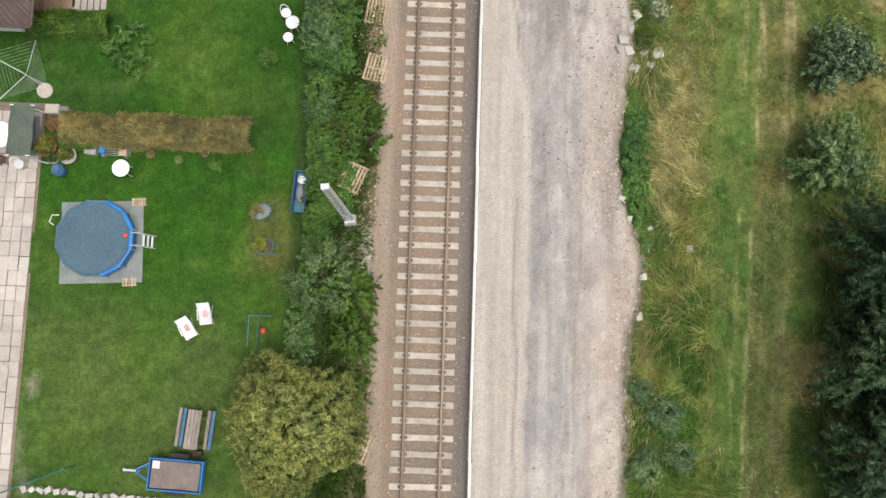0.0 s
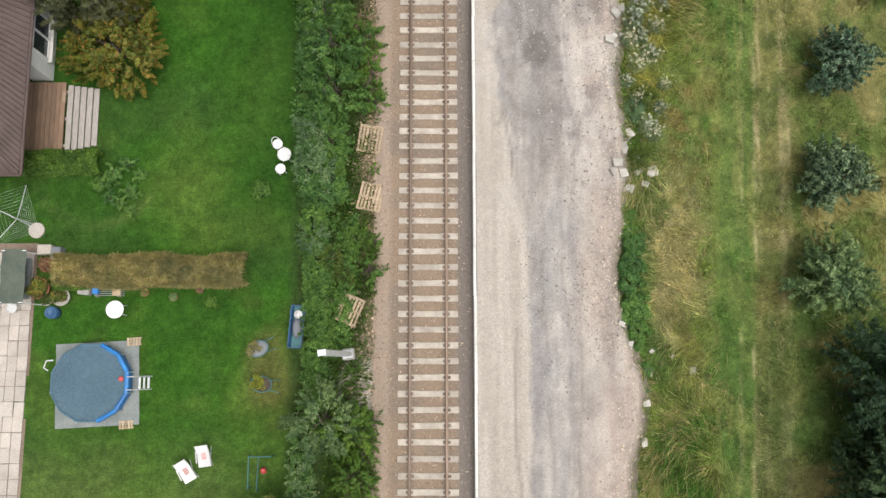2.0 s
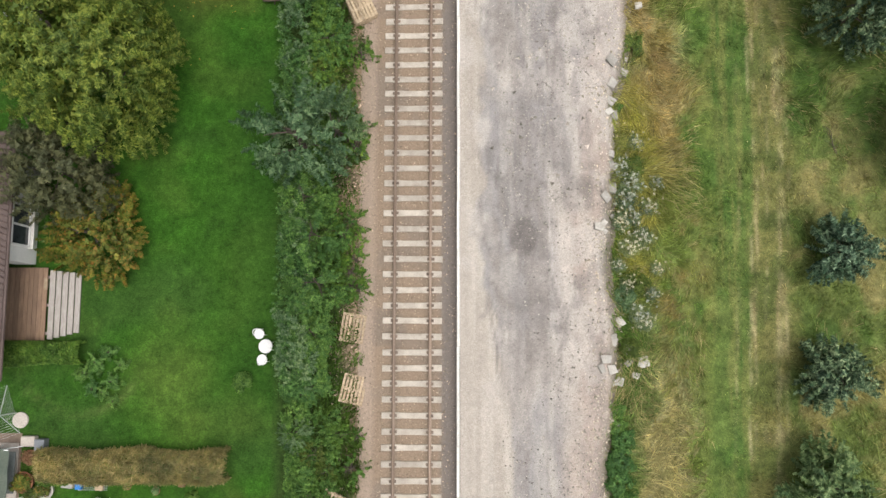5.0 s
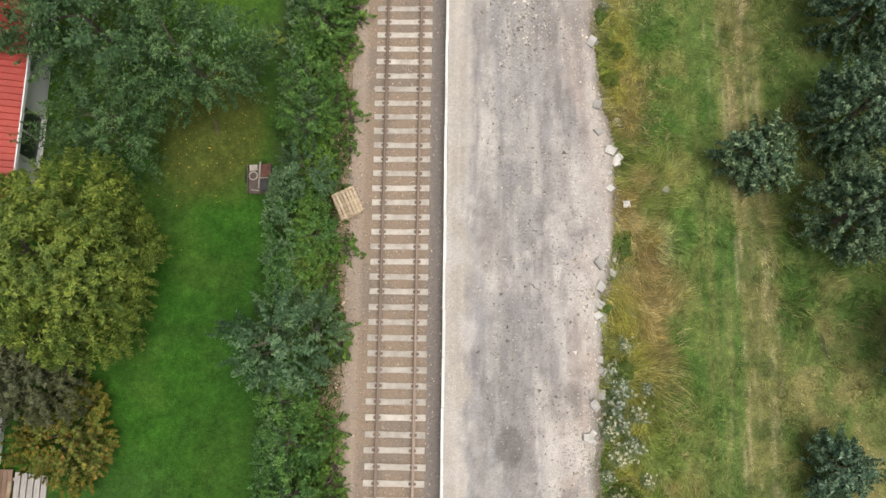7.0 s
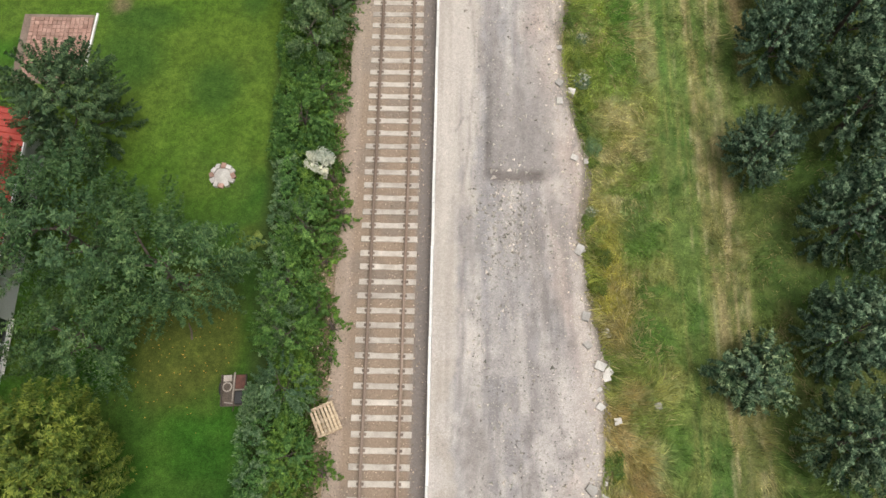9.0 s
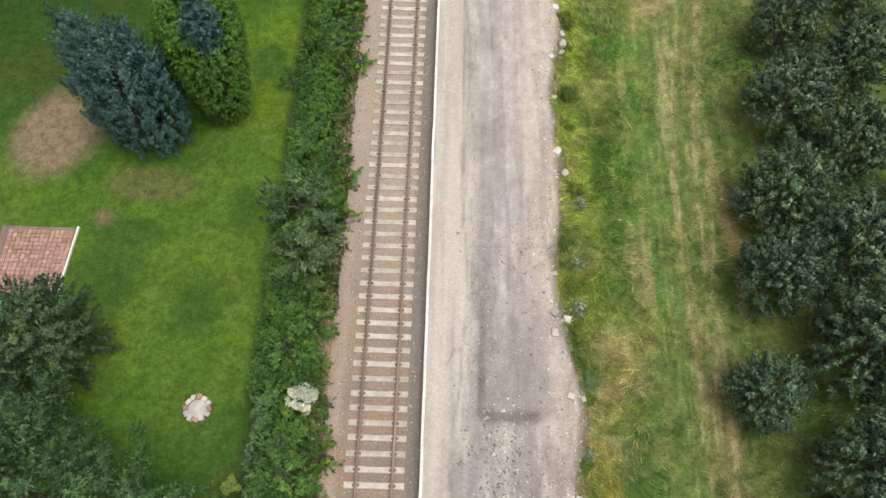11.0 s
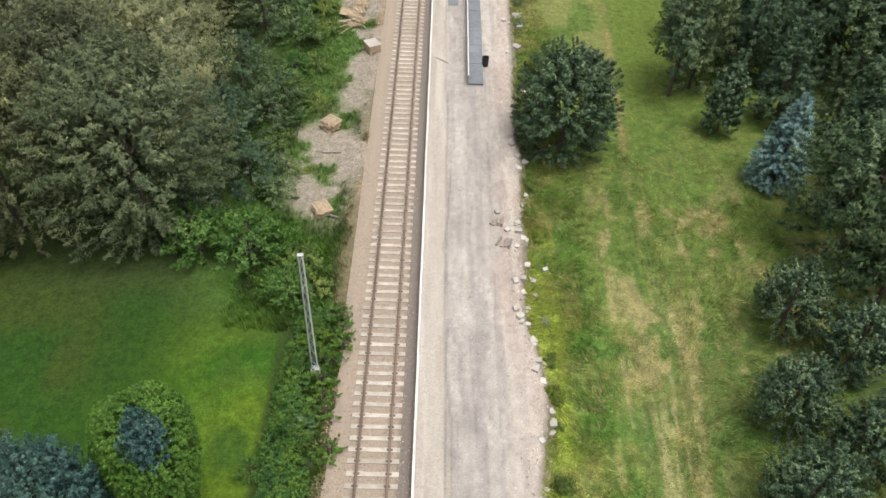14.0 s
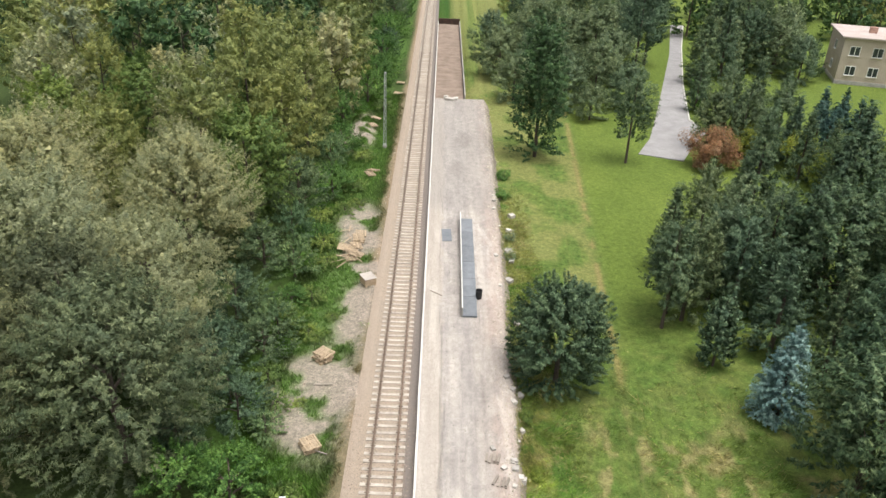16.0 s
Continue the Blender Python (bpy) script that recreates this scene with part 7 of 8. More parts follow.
# ---- garden paving and borders ----
def rows_of(parent, x0, x1, y0, y1, sx, sy, mat, name, z, rng, jitter=0.01, keep=None):
    base = Shape().box((0, 0, 0), (sx - 0.018, sy - 0.018, 0.06), b=0.008).mesh(name)
    base.materials.append(M[mat])
    for j in range(int((y1 - y0) / sy)):
        for i in range(int((x1 - x0) / sx)):
            x, y = x0 + (i + 0.5) * sx, y0 + (j + 0.5) * sy
            if keep and not keep(x, y):
                continue
            o = part(name, base, None, parent)
            o.matrix_basis = pose(x + rng.gauss(0, jitter), y + rng.gauss(0, jitter), z + rng.gauss(0, 0.006), rng.gauss(0, 0.5), rng.gauss(0, 0.5), rng.gauss(0, 0.6))


rng = random.Random(12)
patio = tagged(part("patio", Shape().grid(np.linspace(-21.5, -16.5, 16), np.linspace(-10.2, 6.3, 30), lambda x, y: G + 0.03), M["soil"], None), "garden patio of pale rectangular paving slabs", "patio", kind="structure")
rows_of(patio, -18.7, -16.2, -10.2, 6.2, 0.42, 0.62, "slab", "paving_slab", G + 0.06, rng, keep=lambda x, y: x < -16.42 - 0.03 * (y - 2) * (y > 2) + 0.02 * max(0, -y) + (0.15 if y > 4 else 0))
single("manhole_cover", Shape().lathe([(0.4, 0.0), (0.42, 0.02), (0.42, 0.05), (0.38, 0.06), (0.02, 0.06)], 28), M["slab"], "round pale concrete manhole cover in the paving", "manhole cover", pose(-17.4, -5.1, G + 0.08))
plot = tagged(part("paved_plot", Shape().grid(np.linspace(-18.6, -15.1, 12), np.linspace(40.2, 44.1, 12), lambda x, y: G + 0.03), M["soil"], None), "small paved garden plot of pinkish bricks", "patio", kind="structure")
rows_of(plot, -18.2, -15.1, 40.4, 44.0, 0.22, 0.22, "brick", "paver", G + 0.06, rng, 0.004)
single("kerb", Shape().box((0, 0, 0), (0.1, 3.5, 0.16), b=0.02), M["edge"], "white concrete border of the paved plot", "kerb", pose(-15.03, 42.4, G + 0.06, 0, 0, -2.5))
low_wall = thing("garden_wall", "low wall of pale rough stones at the lawn's end", "garden wall", pose(0, 0, G))
rr = random.Random(61)
for i in range(17):
    w_ = rr.uniform(0.24, 0.4)
    part("stone", Shape().rock((-15.9 + 0.33 * i, -9.62 - 0.022 * i + rr.gauss(0, 0.03), 0.1), (w_, rr.uniform(0.2, 0.3), 0.3), rr), M["stone"], low_wall)
gate = thing("fence", "green tubular garden fence at the paving's end", "fence", pose(0, 0, 0))
for a, b in (((-16.6, -9.75, G + 0.5), (-14.0, -8.7, G + 0.9)), ((-16.6, -9.75, G + 0.3), (-14.0, -8.7, G + 0.7))):
    part("fence_rail", Shape().tube([a, b], 0.025, 6), M["teal"], gate)
for x, y, h in ((-16.6, -9.75, 0.6), (-14.0, -8.7, 1.0), (-15.3, -9.22, 0.8)):
    part("fence_post", Shape().tube([(x, y, G), (x, y, G + h)], 0.03, 6), M["teal"], gate)
for x, y in ((-16.5, -10.5), (-15.2, -10.6), (-14.1, -10.6), (-12.9, -10.6)):
    shrub(int(-x * 10), 0.8, 0.6, M["leaf_bright"], 600, 0.12, "small round box bush behind the garden wall", pose(x, y, G))

# ---- things on the platform ----
for i in range(6):
    w = thing("wall_element", "grey precast L-shaped concrete element on the platform", "wall element", pose(5.15 + 0.02 * i, 87.9 + 3.0 * i, 0.27, 0, 0, -0.6), "precast elements in a row")
    part("base_slab", Shape().box((0.42, 0, 0.1), (1.15, 2.96, 0.16), b=0.015), M["panel"], w, "blue-grey base slab")
    part("upright", Shape().box((-0.2, 0, 0.45), (0.12, 2.96, 0.85), b=0.015), M["concrete"], w)
    part("top_strip", Shape().box((-0.2, 0, 0.89), (0.08, 2.97, 0.04), b=0.01), M["edge"], w, "whitish top edge")
bn = thing("waste_bin", "small black waste bin on the platform", "bin", pose(6.35, 89.4, 0.27))
part("body", Shape().lathe([(0.2, 0), (0.24, 0.02), (0.28, 0.75), (0.25, 0.75), (0.2, 0.1), (0.02, 0.1)], 18), M["black"], bn)
part("rim", Shape().tube([(0.27 * math.cos(a), 0.27 * math.sin(a), 0.76) for a in [k * math.pi / 8 for k in range(17)]], 0.025, 6, False), M["black"], bn)
single("hatch_plate", Shape().box((0, 0, 0), (0.9, 2.6, 0.03), b=0.01), M["panel"], "flat grey-green sheet lying on the platform", "sheet", pose(3.75, 100.8, 0.33, 0, 0, 2))
fill = tagged(part("platform_fill", Shape().grid(np.linspace(2.0, 6.3, 12), np.linspace(147, 204, 60), lambda x, y: -0.25 + 0.1 * math.sin(y * 0.7 + x) * 0.5), M["soil"], None, smooth=True), "brown soil fill between platform retaining walls", "platform", kind="structure")
side = thing("retaining_wall", "thin dark concrete retaining wall of the platform", "retaining wall", pose(0, 0, 0))
for i in range(28):
    part("wall_panel", Shape().box((6.45, 148.5 + 2.0 * i, -0.15), (0.14, 1.97, 1.5), b=0.01), M["concrete"], side)
end_ = single("end_wall", Shape().box((4.25, 204.4, 0.0), (4.5, 0.25, 1.8), b=0.02), M["dark_steel"], "dark end wall closing the platform", "wall")
single("rubble_heap", Shape().rock((0, 0, 0.2), (1.6, 1.2, 0.5), random.Random(2)).rock((0.8, 0.3, 0.2), (0.9, 0.8, 0.5), random.Random(3)).rock((-0.6, 0.5, 0.25), (0.8, 0.7, 0.6), random.Random(4)), M["stone"], "heap of broken concrete at the wall's start", "rubble", pose(4.2, 145.6, 0.25))

# ---- drive and block of flats ----
drive_pts = [(28.0, 127.9), (33.2, 125.9), (35.8, 131.3), (39.5, 137.5), (38.6, 143.1), (43.0, 162.7), (50.4, 191.0), (57.2, 215.0), (54.4, 215.0), (46.7, 185.6), (35.6, 148.9), (30.9, 134.1)]
ds = Shape()
ds.add([(x, y, G + 0.12) for x, y in drive_pts] + [(x, y, G - 0.2) for x, y in drive_pts], [tuple(range(12))] + [(i, i + 12, (i + 1) % 12 + 12, (i + 1) % 12) for i in range(12)])
tagged(part("drive", ds, M["asphalt"], None), "pale asphalt drive with light kerbs", "drive", kind="structure")
for (x0, y0), (x1, y1) in zip(drive_pts[3:7], drive_pts[4:8]):
    L = math.hypot(x1 - x0, y1 - y0)
    single("kerb", Shape().box((0, 0, 0), (0.16, L, 0.2), b=0.03), M["edge"], "pale concrete kerb along the drive", "kerb", pose((x0 + x1) / 2 + 0.1, (y0 + y1) / 2, G + 0.14, 0, 0, math.degrees(math.atan2(x0 - x1, y1 - y0))), "kerbs along the drive")


def flats():
    """A two-storey flat-roofed block with paired windows."""
    ob = thing("apartment_block", "beige two-storey flat-roofed block with white windows", "building", pose(70.8, 168.2, G, 0, 0, -14.5))
    part("wall", Shape().box((7, 5.5, 3.9), (14, 11, 7.8), b=0.03), M["wall_beige"], ob)
    rf = part("roof", Shape().box((7, 5.5, 7.95), (15.0, 12.0, 0.3), b=0.04), M["flat_roof"], ob, "pinkish flat roof")
    part("chimney", Shape().box((5.2, 5.0, 8.6), (1.2, 0.8, 1.0), b=0.03), M["brick"], rf)
    for z in (2.4, 5.7):
        for x in (2.0, 5.6, 9.4, 12.4):
            house_window(ob, (x, -0.02, z), 1.6, 1.5, ("y", -1))
        house_window(ob, (-0.02, 5.5, z), 1.4, 1.4, ("x", -1))
    part("plinth", Shape().box((7, 5.5, 0.3), (14.2, 11.2, 0.7), b=0.03), M["concrete"], ob)


flats()
low = thing("shed", "low outbuilding with rusty red roof among trees", "shed", pose(53.5, 113.5, G, 0, 0, 10))
part("wall", Shape().box((0, 0, 1.2), (6, 4, 2.4), b=0.02), M["wall_beige"], low)
seam_roof("roof_slope", [(-3.3, -2.3, 2.4), (3.3, -2.3, 2.4), (3.3, 0, 3.5), (-3.3, 0, 3.5)], low, "roof_red", 18)
seam_roof("roof_slope", [(3.3, 2.3, 2.4), (-3.3, 2.3, 2.4), (-3.3, 0, 3.5), (3.3, 0, 3.5)], low, "roof_red", 18)


shrub(301, 1.0, 0.5, M["leaf_golden"], 900, 0.09, "small yellow-green shrub at the hedge edge", pose(-4.17, 21.7, G), clumps=16)
shrub(302, 0.9, 0.55, M["leaf_fresh"], 900, 0.09, "small pale green shrub at the hedge edge", pose(-5.85, 32.3, G), clumps=16)
twig = thing("dead_branch", "bare brown fallen branch lying in rough grass", "branch", pose(17.8, 18.7, G + 0.03, 0, 0, 105) @ Matrix.Diagonal((0.65, 0.65, 0.65, 1)))
rr = random.Random(303)
part("stem", Shape().tube([(-0.9, 0, 0.02), (-0.2, 0.08, 0.1), (0.5, -0.05, 0.14), (1.0, 0.1, 0.1)], [0.04, 0.032, 0.022, 0.008], 6), M["bark"], twig)
for k in range(9):
    u = -0.6 + 0.17 * k
    v = rr.choice((-1, 1)) * rr.uniform(0.35, 0.7)
    part("side_twig", Shape().tube([(u, 0.03, 0.1), (u + 0.25, v * 0.5, 0.2), (u + rr.uniform(0.3, 0.6), v, rr.uniform(0.08, 0.3))], [0.016, 0.01, 0.004], 5), M["bark"], twig)


# ---- rubble blocks along the verge ----
def top_z(x, y):
    """The surface that a stone lies on."""
    x, y = np.asarray(float(x)), np.asarray(float(y))
    z = float(ground_z(x, y))
    return max(z, float(platform_z(x, y))) if 2 < x < 9.8 and y < 146 else z


BLOCKS = ((10.95, 0.92, 0.34), (9.08, 0.85, 0.42), (8.17, 9.07, 0.5), (8.97, 9.85, 0.44), (8.98, 9.35, 0.4), (9.63, 9.37, 0.48), (8.54, 8.57, 0.45), (8.65, 11.04, 0.5), (8.8, -1.97, 0.36), (8.8, -0.39, 0.4), (8.5, 6.82, 0.3), (7.89, 2.83, 0.32), (8.27, 2.0, 0.3), (9.27, 1.72, 0.24), (10.15, 1.51, 0.2),
          (11.5, 25.38, 0.36), (9.78, 24.73, 0.4), (8.06, 16.16, 0.5), (8.38, 16.61, 0.48), (8.4, 20.98, 0.5), (8.38, 20.31, 0.45), (8.75, 18.44, 0.35), (8.34, 18.02, 0.35), (9.02, 21.65, 0.4), (9.38, 26.69, 0.45), (9.25, 8.81, 0.4), (9.53, 9.27, 0.4), (8.3, 10.2, 0.34),
          (9.45, 28.46, 0.42), (8.97, 26.87, 0.55), (9.26, 26.47, 0.45), (7.67, 40.11, 0.4), (8.34, 40.12, 0.5), (7.72, 42.12, 0.35), (8.78, 56.21, 0.5), (8.14, 48.88, 0.5), (8.61, 48.04, 0.5), (8.55, 66.29, 0.5), (8.66, 65.17, 0.45), (7.53, 62.75, 0.5), (8.18, 61.0, 0.35), (9.38, 67.34, 0.4), (8.25, 67.38, 0.5), (8.16, 69.47, 0.45), (8.15, 52.64, 0.35),
          (10.42, 107.36, 0.8), (9.69, 97.48, 0.7), (9.17, 93.79, 0.8), (9.36, 87.02, 0.7), (8.81, 77.71, 0.6), (8.29, 69.45, 0.55), (7.14, 69.86, 0.4), (6.56, 71.51, 0.4), (9.4, 99.6, 0.7), (9.9, 104.0, 0.7), (8.9, 82.4, 0.55), (8.6, 74.0, 0.5))
for x, y, n, turn in ((6.5, 70.6, 6, 78), (6.9, 68.7, 5, 70)):
    stack = thing("slab_stack", "low spread stack of grey-brown edging slabs on gravel", "slab stack", pose(x, y, top_z(x, y), 0, 0, turn), "slab stacks on the platform")
    rs = random.Random(n)
    for k in range(n):
        part("slab", Shape().box((rs.uniform(-0.06, 0.06), (k % 4) * 0.24 - 0.36, 0.06 + 0.11 * (k // 4)), (rs.uniform(0.62, 0.85), 0.15, 0.1), (0, 0, rs.uniform(-6, 6)), b=0.012), M["oldwood"], stack)

rr = random.Random(21)
for x, y, big in BLOCKS:
    s = big * 0.82
    z = top_z(x, y)
    if big in (0.34, 0.42, 0.44, 0.48, 0.36) and y < 60:
        sh = Shape().box((0, 0, 0), (s, s * rr.uniform(1.0, 1.35), s * 0.42), b=0.03)
        single("concrete_block", sh, M["stone"], "broken pale concrete slab in the rough grass", "concrete block", pose(x, y, z + s * 0.16, rr.uniform(-9, 9), rr.uniform(-9, 9), rr.uniform(-30, 30)), "rubble along the verge")
    else:
        single("stone_block", Shape().rock((0, 0, 0), (s, s * 1.2, s * 0.8), rr), M["stone"], "pale rubble stone at the platform verge", "stone", pose(x, y, z + s * 0.2, 0, 0, rr.uniform(0, 360)), "rubble along the verge")

for i in range(64):
    y = rr.choice((rr.uniform(7, 26), rr.uniform(56, 82), rr.uniform(24, 112)))
    x, s = float(verge(y)) + rr.uniform(-0.35, 0.55), rr.uniform(0.16, 0.42)
    single("stone_block", Shape().rock((0, 0, 0), (s, s * 1.25, s * 0.75), rr), M["stone"], "pale rubble stone at the platform verge", "stone", pose(x, y, top_z(x, y) + s * 0.2, 0, 0, rr.uniform(0, 360)), "rubble along the verge")


# ---- loose stones: rubble band, crushed stone, ballast ----
def stones(name, g, x, y, z, size, cols, label, parent):
    """Many small broken stones as one mesh of pulled tetrahedra and wedges."""
    n = len(x)
    base = np.array([(1, 0, -0.3), (-0.5, 0.86, -0.3), (-0.5, -0.86, -0.3), (0.1, 0.1, 0.5)])
    tri = np.array([(0, 1, 3), (1, 2, 3), (2, 0, 3)])
    a = g.uniform(0, 6.283, n)
    v = base[None] * (size[:, None, None] * g.uniform(0.6, 1.2, (n, 4, 3)))
    ca, sa = np.cos(a)[:, None], np.sin(a)[:, None]
    vx, vy = v[:, :, 0] * ca - v[:, :, 1] * sa, v[:, :, 0] * sa + v[:, :, 1] * ca
    p = np.stack([vx + x[:, None], vy + y[:, None], v[:, :, 2] + z[:, None]], -1)
    corners = p[:, tri].reshape(-1, 3)
    cov = np.repeat(cols, 9, axis=0)
    ob = part(name, array_mesh(name, corners, 3, M["chip"], cov), None, parent)
    return tagged(ob, label, "" if parent else "stones", kind="stuff")


g = np.random.default_rng(31)
n = 9000
y = g.uniform(-15, 146, n)
x = verge(y) + g.normal(-0.05, 0.42, n)
z = np.maximum(platform_z(x, y), ground_z(x, y)) + 0.01
stones("rubble_stones", g, x, y, z, 0.035 + 0.1 * g.uniform(size=n) ** 4, np.array((0.46, 0.41, 0.355)) * g.uniform(0.7, 1.4, (n, 1)), "loose pale rubble along the platform's outer edge", None)
n = 46000
y, x = g.uniform(-14, 100, n), g.uniform(3.7, 7.9, n)
keep = g.uniform(size=n) < (0.15 + step(0.42, 0.62, field(x, y, 4, 61))) * (1 - 0.65 * step(42, 50, y))
x, y = x[keep], y[keep]
n = len(x)
stones("crushed_stones", g, x, y, platform_z(x, y) + 0.004, 0.02 + 0.075 * g.uniform(size=n) ** 5, np.array((0.36, 0.335, 0.315)) * g.uniform(0.4, 1.25, (n, 1)), "scattered grey crushed stones on the platform", None)
n = 900
x, y = np.concatenate([g.normal(5.3, 0.75, n // 2), g.uniform(3.2, 7.4, n - n // 2)]), np.concatenate([g.normal(33.6, 1.2, n // 2), g.uniform(16, 44, n - n // 2)])
stones("broken_lumps", g, x, y, platform_z(x, y) + 0.01, 0.05 + 0.15 * g.uniform(size=n) ** 3, np.array((0.42, 0.385, 0.36)) * g.uniform(0.5, 1.3, (n, 1)), "pale broken lumps in the loose platform fill", None)
n = 26000
y, x = g.uniform(-14, 76, n), g.uniform(-2.65, 1.85, n)
stones("ballast_stones", g, x, y, bed_z(x, y) + 0.004, 0.024 + 0.045 * g.uniform(size=n) ** 2, np.array((0.33, 0.265, 0.21)) * g.uniform(0.35, 1.6, (n, 1)), "loose brownish ballast stones round the sleepers", None)
n = 7000
y = g.uniform(-11, 62, n)
x = g.uniform(-3.5, -2.2, n)
k = field(x, y, 1.6, 77) < 0.56
x, y = x[k], y[k]
n = len(x)
stones("strip_stones", g, x, y, np.maximum(ground_z(x, y), np.where(x > -2.7, bed_z(x, y), -9)) + 0.01, 0.025 + 0.09 * g.uniform(size=n) ** 3, np.array((0.4, 0.31, 0.245)) * g.uniform(0.45, 1.6, (n, 1)), "stones on the bare strip beside the ballast", None)
n = 4500
y, x = g.uniform(66, 142, n), g.uniform(-8.5, -1.9, n)
c = cover_at(x, y)
keep = c[:, 0] > 0.2
x, y = x[keep], y[keep]
n = len(x)
stones("clearing_stones", g, x, y, ground_z(x, y) + 0.01, 0.03 + 0.13 * g.uniform(size=n) ** 4, np.array((0.36, 0.31, 0.27)) * g.uniform(0.6, 1.45, (n, 1)), "stones scattered over the bare clearing", None)


n = 160
x, y = g.normal(-9.0, 1.6, n), g.normal(27.6, 2.0, n)
stones("fallen_fruit", g, x, y, ground_z(x, y) + 0.03, 0.03 + 0.015 * g.uniform(size=n), np.array((0.4, 0.24, 0.05)) * g.uniform(0.6, 1.3, (n, 1)), "yellow windfall fruit scattered on the lawn", None)

# ---- grass ----
def grass(name, g, x, y, height, width, blades, tint, label, lean=0.6, spread_=0.06):
    """Tufts of bent blades; each blade is one pointed triangle."""
    n = len(x)
    k = n * blades
    bx = np.repeat(x, blades) + g.normal(0, spread_, k)
    by = np.repeat(y, blades) + g.normal(0, spread_, k)
    bz = np.maximum(ground_z(bx, by), np.where((bx > 7) & (bx < 9.8) & (by < 146), platform_z(np.minimum(bx, 9.78), by), -9)) - 0.02
    h = np.repeat(height, blades) * g.uniform(0.5, 1.2, k)
    a = g.uniform(0, 6.283, k)
    wind = np.repeat(field(x, y, 3, 71) * 9.0, blades)
    l = h * lean * g.uniform(0.2, 1.3, k)
    dx, dy = np.cos(a) * 0.6 + np.cos(wind) * 0.7, np.sin(a) * 0.6 + np.sin(wind) * 0.7
    w = width * g.uniform(0.6, 1.4, k)
    p0 = np.stack([bx - w * np.sin(a), by + w * np.cos(a), bz], -1)
    p1 = np.stack([bx + w * np.sin(a), by - w * np.cos(a), bz], -1)
    p2 = np.stack([bx + dx * l, by + dy * l, bz + h], -1)
    v = np.stack([p0, p1, p2], 1).reshape(-1, 3)
    col = np.repeat(np.repeat(tint, blades, axis=0), 3, axis=0)
    return tagged(part(name, array_mesh(name, v, 3, M["blades"], col), None), label, "grass", kind="stuff")


def scatter(g, n, x0, x1, y0, y1):
    return g.uniform(x0, x1, n), g.uniform(y0, y1, n)


def tuft_tints(g, x, y, dry):
    """Tuft colours: the plant mix, with straw-coloured tufts among them."""
    c = cover_at(x, y) * g.uniform(0.7, 1.5, (len(x), 1))
    straw = g.uniform(size=len(x)) < dry * (0.3 + 1.4 * step(0.45, 0.7, field(x, y, 1.7, 76)))
    c[straw] = np.array((0.25, 0.225, 0.115)) * g.uniform(0.7, 1.3, (straw.sum(), 1))
    return c


def feather(g, x, y, *edges):
    """Thins tufts out towards the edges of a stretch."""
    w = np.ones(len(x))
    for v, a, b in edges:
        w = w * step(a, b, v)
    k = g.uniform(size=len(x)) < w
    return x[k], y[k]


x, y = scatter(g, 44000, 7.9, 12.8, -14, 118)
keep = x > verge(y) + 0.25
x, y = x[keep], y[keep]
x, y = feather(g, x, y, (x, 12.6, 11.0), (y, 118, 95))
grass("tall_grass", g, x, y, 0.12 + 0.55 * field(x, y, 2.0, 72) ** 2, 0.02, 5, tuft_tints(g, x, y, 0.3) * 1.7, "tall uncut grass and weeds beside the platform", 1.7)
x, y = scatter(g, 36000, 11.4, 17.2, -12, 90)
x, y = feather(g, x, y, (x, 11.4, 12.4), (x, 17.2, 16.0), (y, 95, 70))
grass("mown_grass", g, x, y, 0.05 + 0.13 * field(x, y, 1.6, 73) ** 2, 0.02, 4, cover_at(x, y) * g.uniform(0.5, 2.0, (len(x), 1)), "mown meadow grass with dry hay streaks", 2.0, 0.1)
x, y = scatter(g, 24000, 15.2, 25, -14, 88)
x, y = feather(g, x, y, (x, 15.2, 17.0), (y, 88, 62))
grass("rough_grass", g, x, y, 0.1 + 0.4 * field(x, y, 2.5, 78) ** 2, 0.02, 5, tuft_tints(g, x, y, 0.26) * 1.4, "rough grass between the young fruit trees", 1.8, 0.1)
x, y = scatter(g, 26000, -16, -5.6, -9.5, 63)
grass("lawn_grass", g, x, y, 0.03 + 0.04 * field(x, y, 1.5, 79), 0.014, 3, cover_at(x, y) * g.uniform(0.7, 1.45, (len(x), 1)), "short mown lawn grass of the gardens", 1.6, 0.12)
x, y = scatter(g, 16000, -9, -1.9, 62, 150)
keep = cover_at(x, y)[:, 0] < 0.15
x, y = x[keep], y[keep]
grass("weeds", g, x, y, 0.2 + 0.4 * field(x, y, 2, 74), 0.03, 6, cover_at(x, y) * g.uniform(1.3, 2.8, (len(x), 1)), "green weeds between the wood and the clearing", 0.7, 0.1)
x, y = scatter(g, 15000, -4.2, -1.45, -12, 64)
keep = g.uniform(size=len(x)) < step(-1.9, -3.2, x) + (0.5 + 0.5 * step(34, 42, y)) * step(0.5 - 0.08 * step(34, 42, y), 0.62, field(x, y, 1.6, 77)) * step(-1.4, -1.9, x)
x, y = x[keep], y[keep]
grass("trackside_weeds", g, x, y, 0.12 + 0.3 * field(x, y, 2, 75), 0.025, 6, np.array((0.085, 0.155, 0.03)) * g.uniform(0.6, 1.7, (len(x), 1)), "green weeds along the ballast edge", 0.8, 0.1)

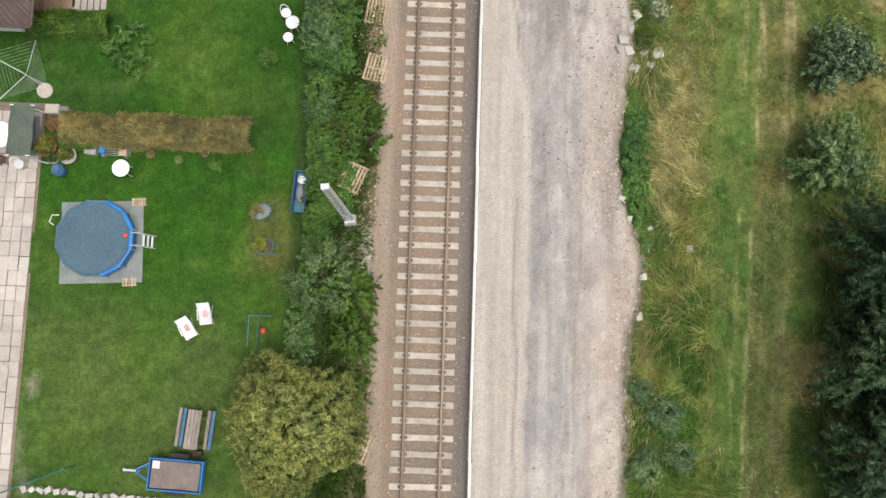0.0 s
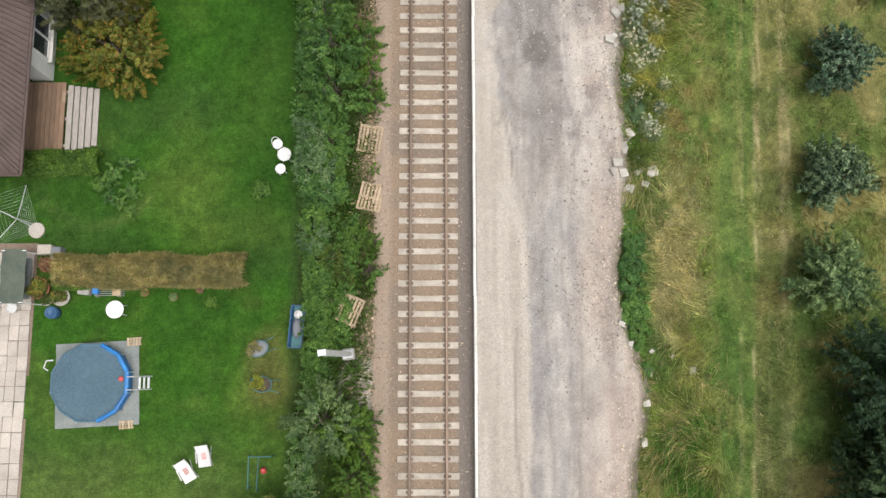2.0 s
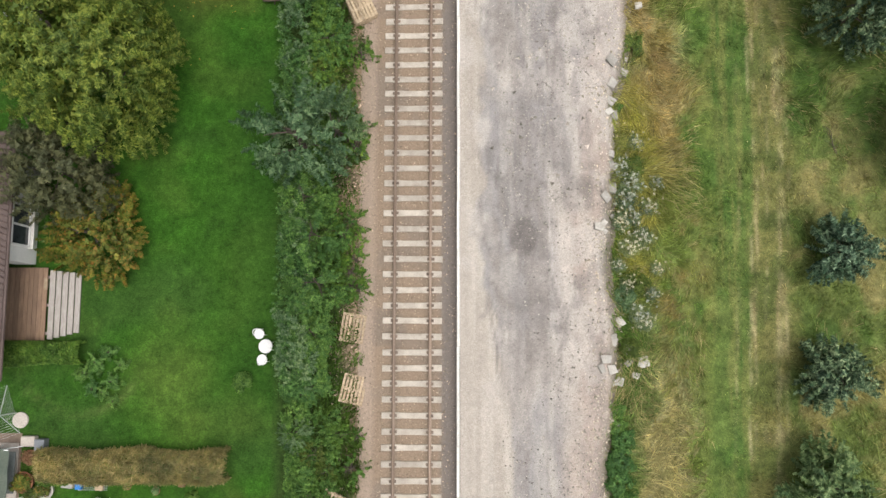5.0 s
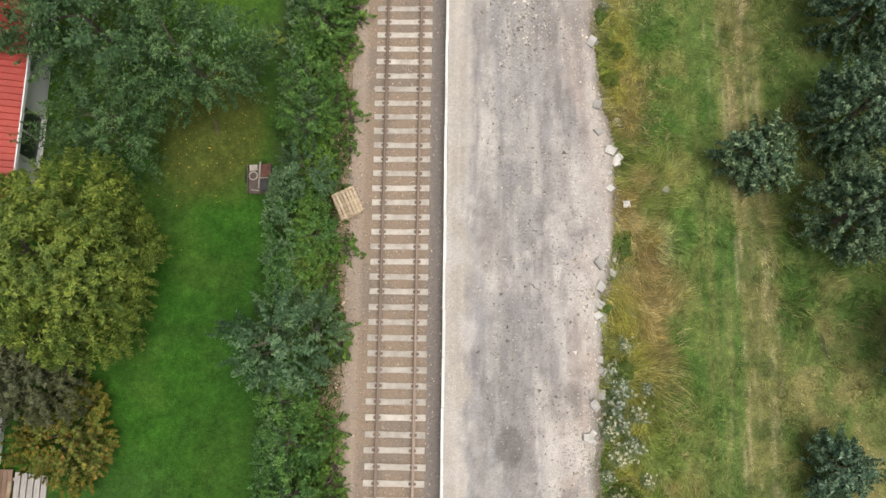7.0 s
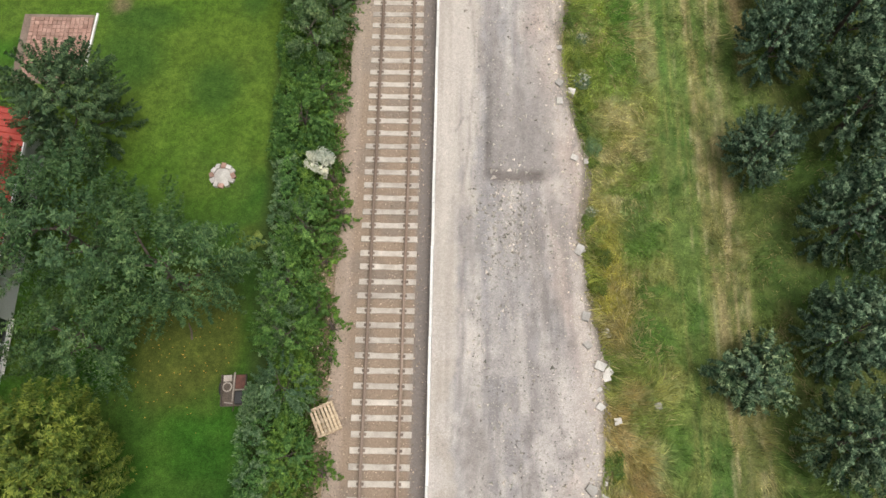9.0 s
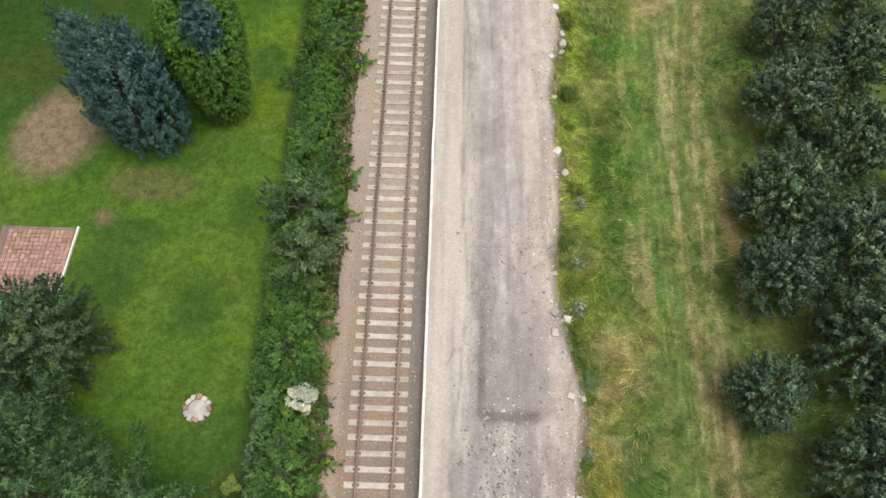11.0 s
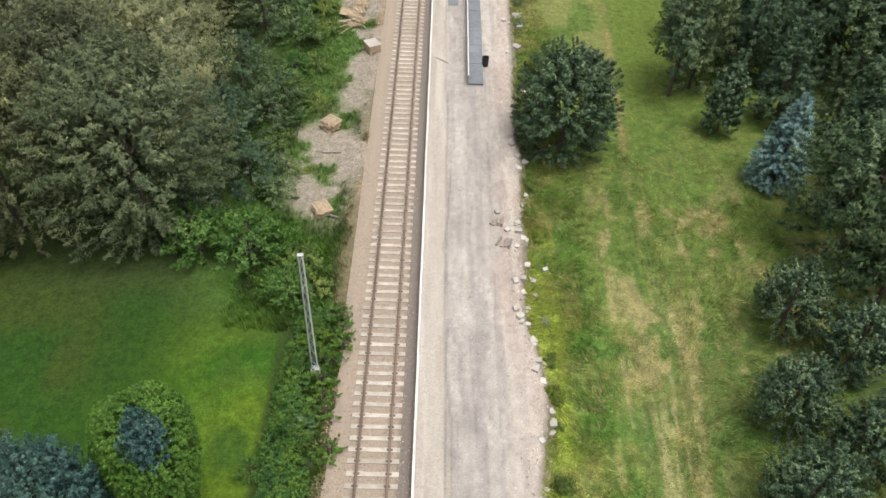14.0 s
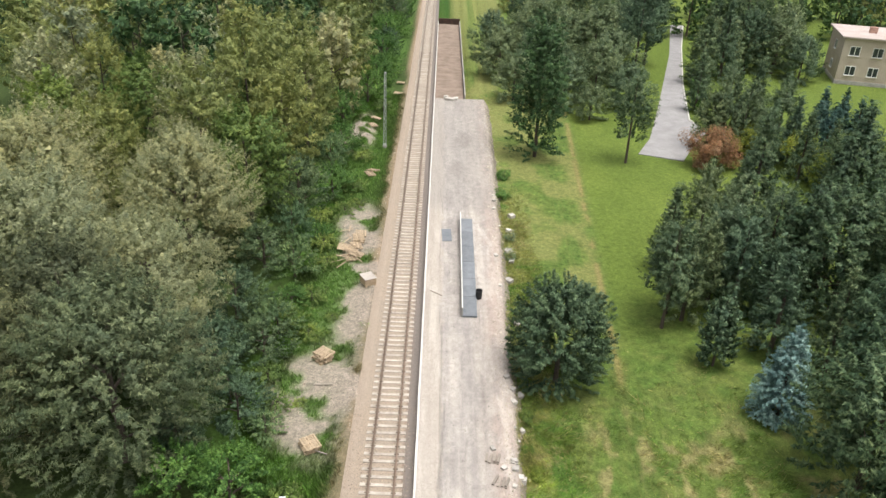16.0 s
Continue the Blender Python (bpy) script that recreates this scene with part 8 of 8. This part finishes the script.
# ---- weeds and flowers on the verge ----
umbel = shrub(110, 0.8, 0.7, M["leaf_soft"], 420, 0.13, "white-flowering weeds on the verge", pose(9.0, 16.2, G), slim=0.3, name="flowering_weed", group="flowering weeds")
gg = np.random.default_rng(115)
heads = np.stack([gg.normal(0, 0.3, 26), gg.normal(0, 0.3, 26), gg.uniform(0.7, 1.0, 26)], -1)
tagged(part("flower_heads", array_mesh("flower_heads", clump_leaves(gg, heads, np.full(26, 0.08), 150, 0.07, flat=0.3), 3, M["flower_white"]), None, umbel, "flat white flower heads"), kind="stuff")
nettle = shrub(111, 0.8, 0.8, M["leaf_hedge"], 1100, 0.13, "dark green nettle clump at the platform verge", pose(8.6, 3.6, G), name="weed_clump", group="weed clumps")
fern = shrub(112, 0.8, 1.0, M["leaf_blue"], 1100, 0.2, "grey-green feathery weeds on the meadow", pose(9.8, -6.0, G), slim=0.25, name="weed_clump", group="weed clumps")
dock = shrub(114, 0.7, 0.8, M["leaf_gold"], 1000, 0.13, "bright green weed clump on the verge", pose(9.3, 22.8, G), name="weed_clump", group="weed clumps")
gold = shrub(113, 0.7, 0.7, M["leaf_yellow"], 800, 0.11, "yellowish weed clump on the verge", pose(9.3, 12.6, G), name="weed_clump", group="weed clumps")
for ob, spots in ((umbel, ((9.4, 11.3, 0.9), (9.1, 14.1, 0.9), (9.7, 11.0, 0.8), (9.3, 15.4, 0.7), (8.9, 40.6, 0.8), (9.0, 34.0, 0.5), (10.2, 13.2, 0.6), (9.6, 98.0, 1.2), (9.9, 102.0, 1.2), (8.7, 15.2, 0.9), (9.2, 16.9, 1.0), (8.8, 17.6, 0.8), (9.9, 15.8, 0.8), (9.6, 14.6, 0.9), (8.6, 13.4, 0.6), (9.4, 18.6, 0.7), (10.3, 16.9, 0.6), (9.0, 12.6, 0.7), (10.0, 12.2, 0.6), (8.9, 43.0, 0.6), (9.3, 46.2, 0.6), (9.0, 63.0, 0.6))),
                  (nettle, ((8.5, 5.4, 0.9), (8.4, 4.6, 0.9), (8.6, 6.2, 0.8), (8.4, 3.1, 0.8), (8.5, 2.0, 0.7), (8.35, 7.4, 0.6), (8.6, 0.2, 0.6), (9.0, 1.0, 0.5),  (8.7, 2.6, 0.8), (8.4, 6.8, 0.6), (8.7, 20.2, 0.4), (9.6, 112.0, 1.4), (10.2, 118.0, 1.4))),
                  (dock, ((8.7, 33.5, 0.6), (8.6, 41.8, 0.8), (8.3, 44.0, 0.7), (8.5, 42.8, 0.6), (9.0, 75.5, 1.0), (8.9, 28.0, 0.5), (9.0, 36.4, 0.6), (9.0, 60.4, 0.7), (9.3, 70.2, 0.9), (8.8, 72.2, 0.8), (9.0, 56.0, 0.6), (8.9, 51.0, 0.6), (8.6, 38.2, 0.7), (8.9, 39.4, 0.8))),
                  (fern, ((9.0, -8.0, 1.0), (10.4, -7.6, 0.9), (8.8, -5.0, 0.7), (8.9, 12.0, 0.7), (9.2, 37.2, 0.6))),
                  (gold, ((9.0, 9.9, 0.9), (9.4, 17.6, 0.9), (9.1, 30.5, 0.9), (9.0, 53.0, 1.0), (9.1, 58.0, 1.1), (9.5, 31.8, 0.8), (9.0, 47.0, 0.8)))):
    for x, y, s in spots:
        again(ob, x, y, turn=(x * 311 + y * 47) % 360, size=s)
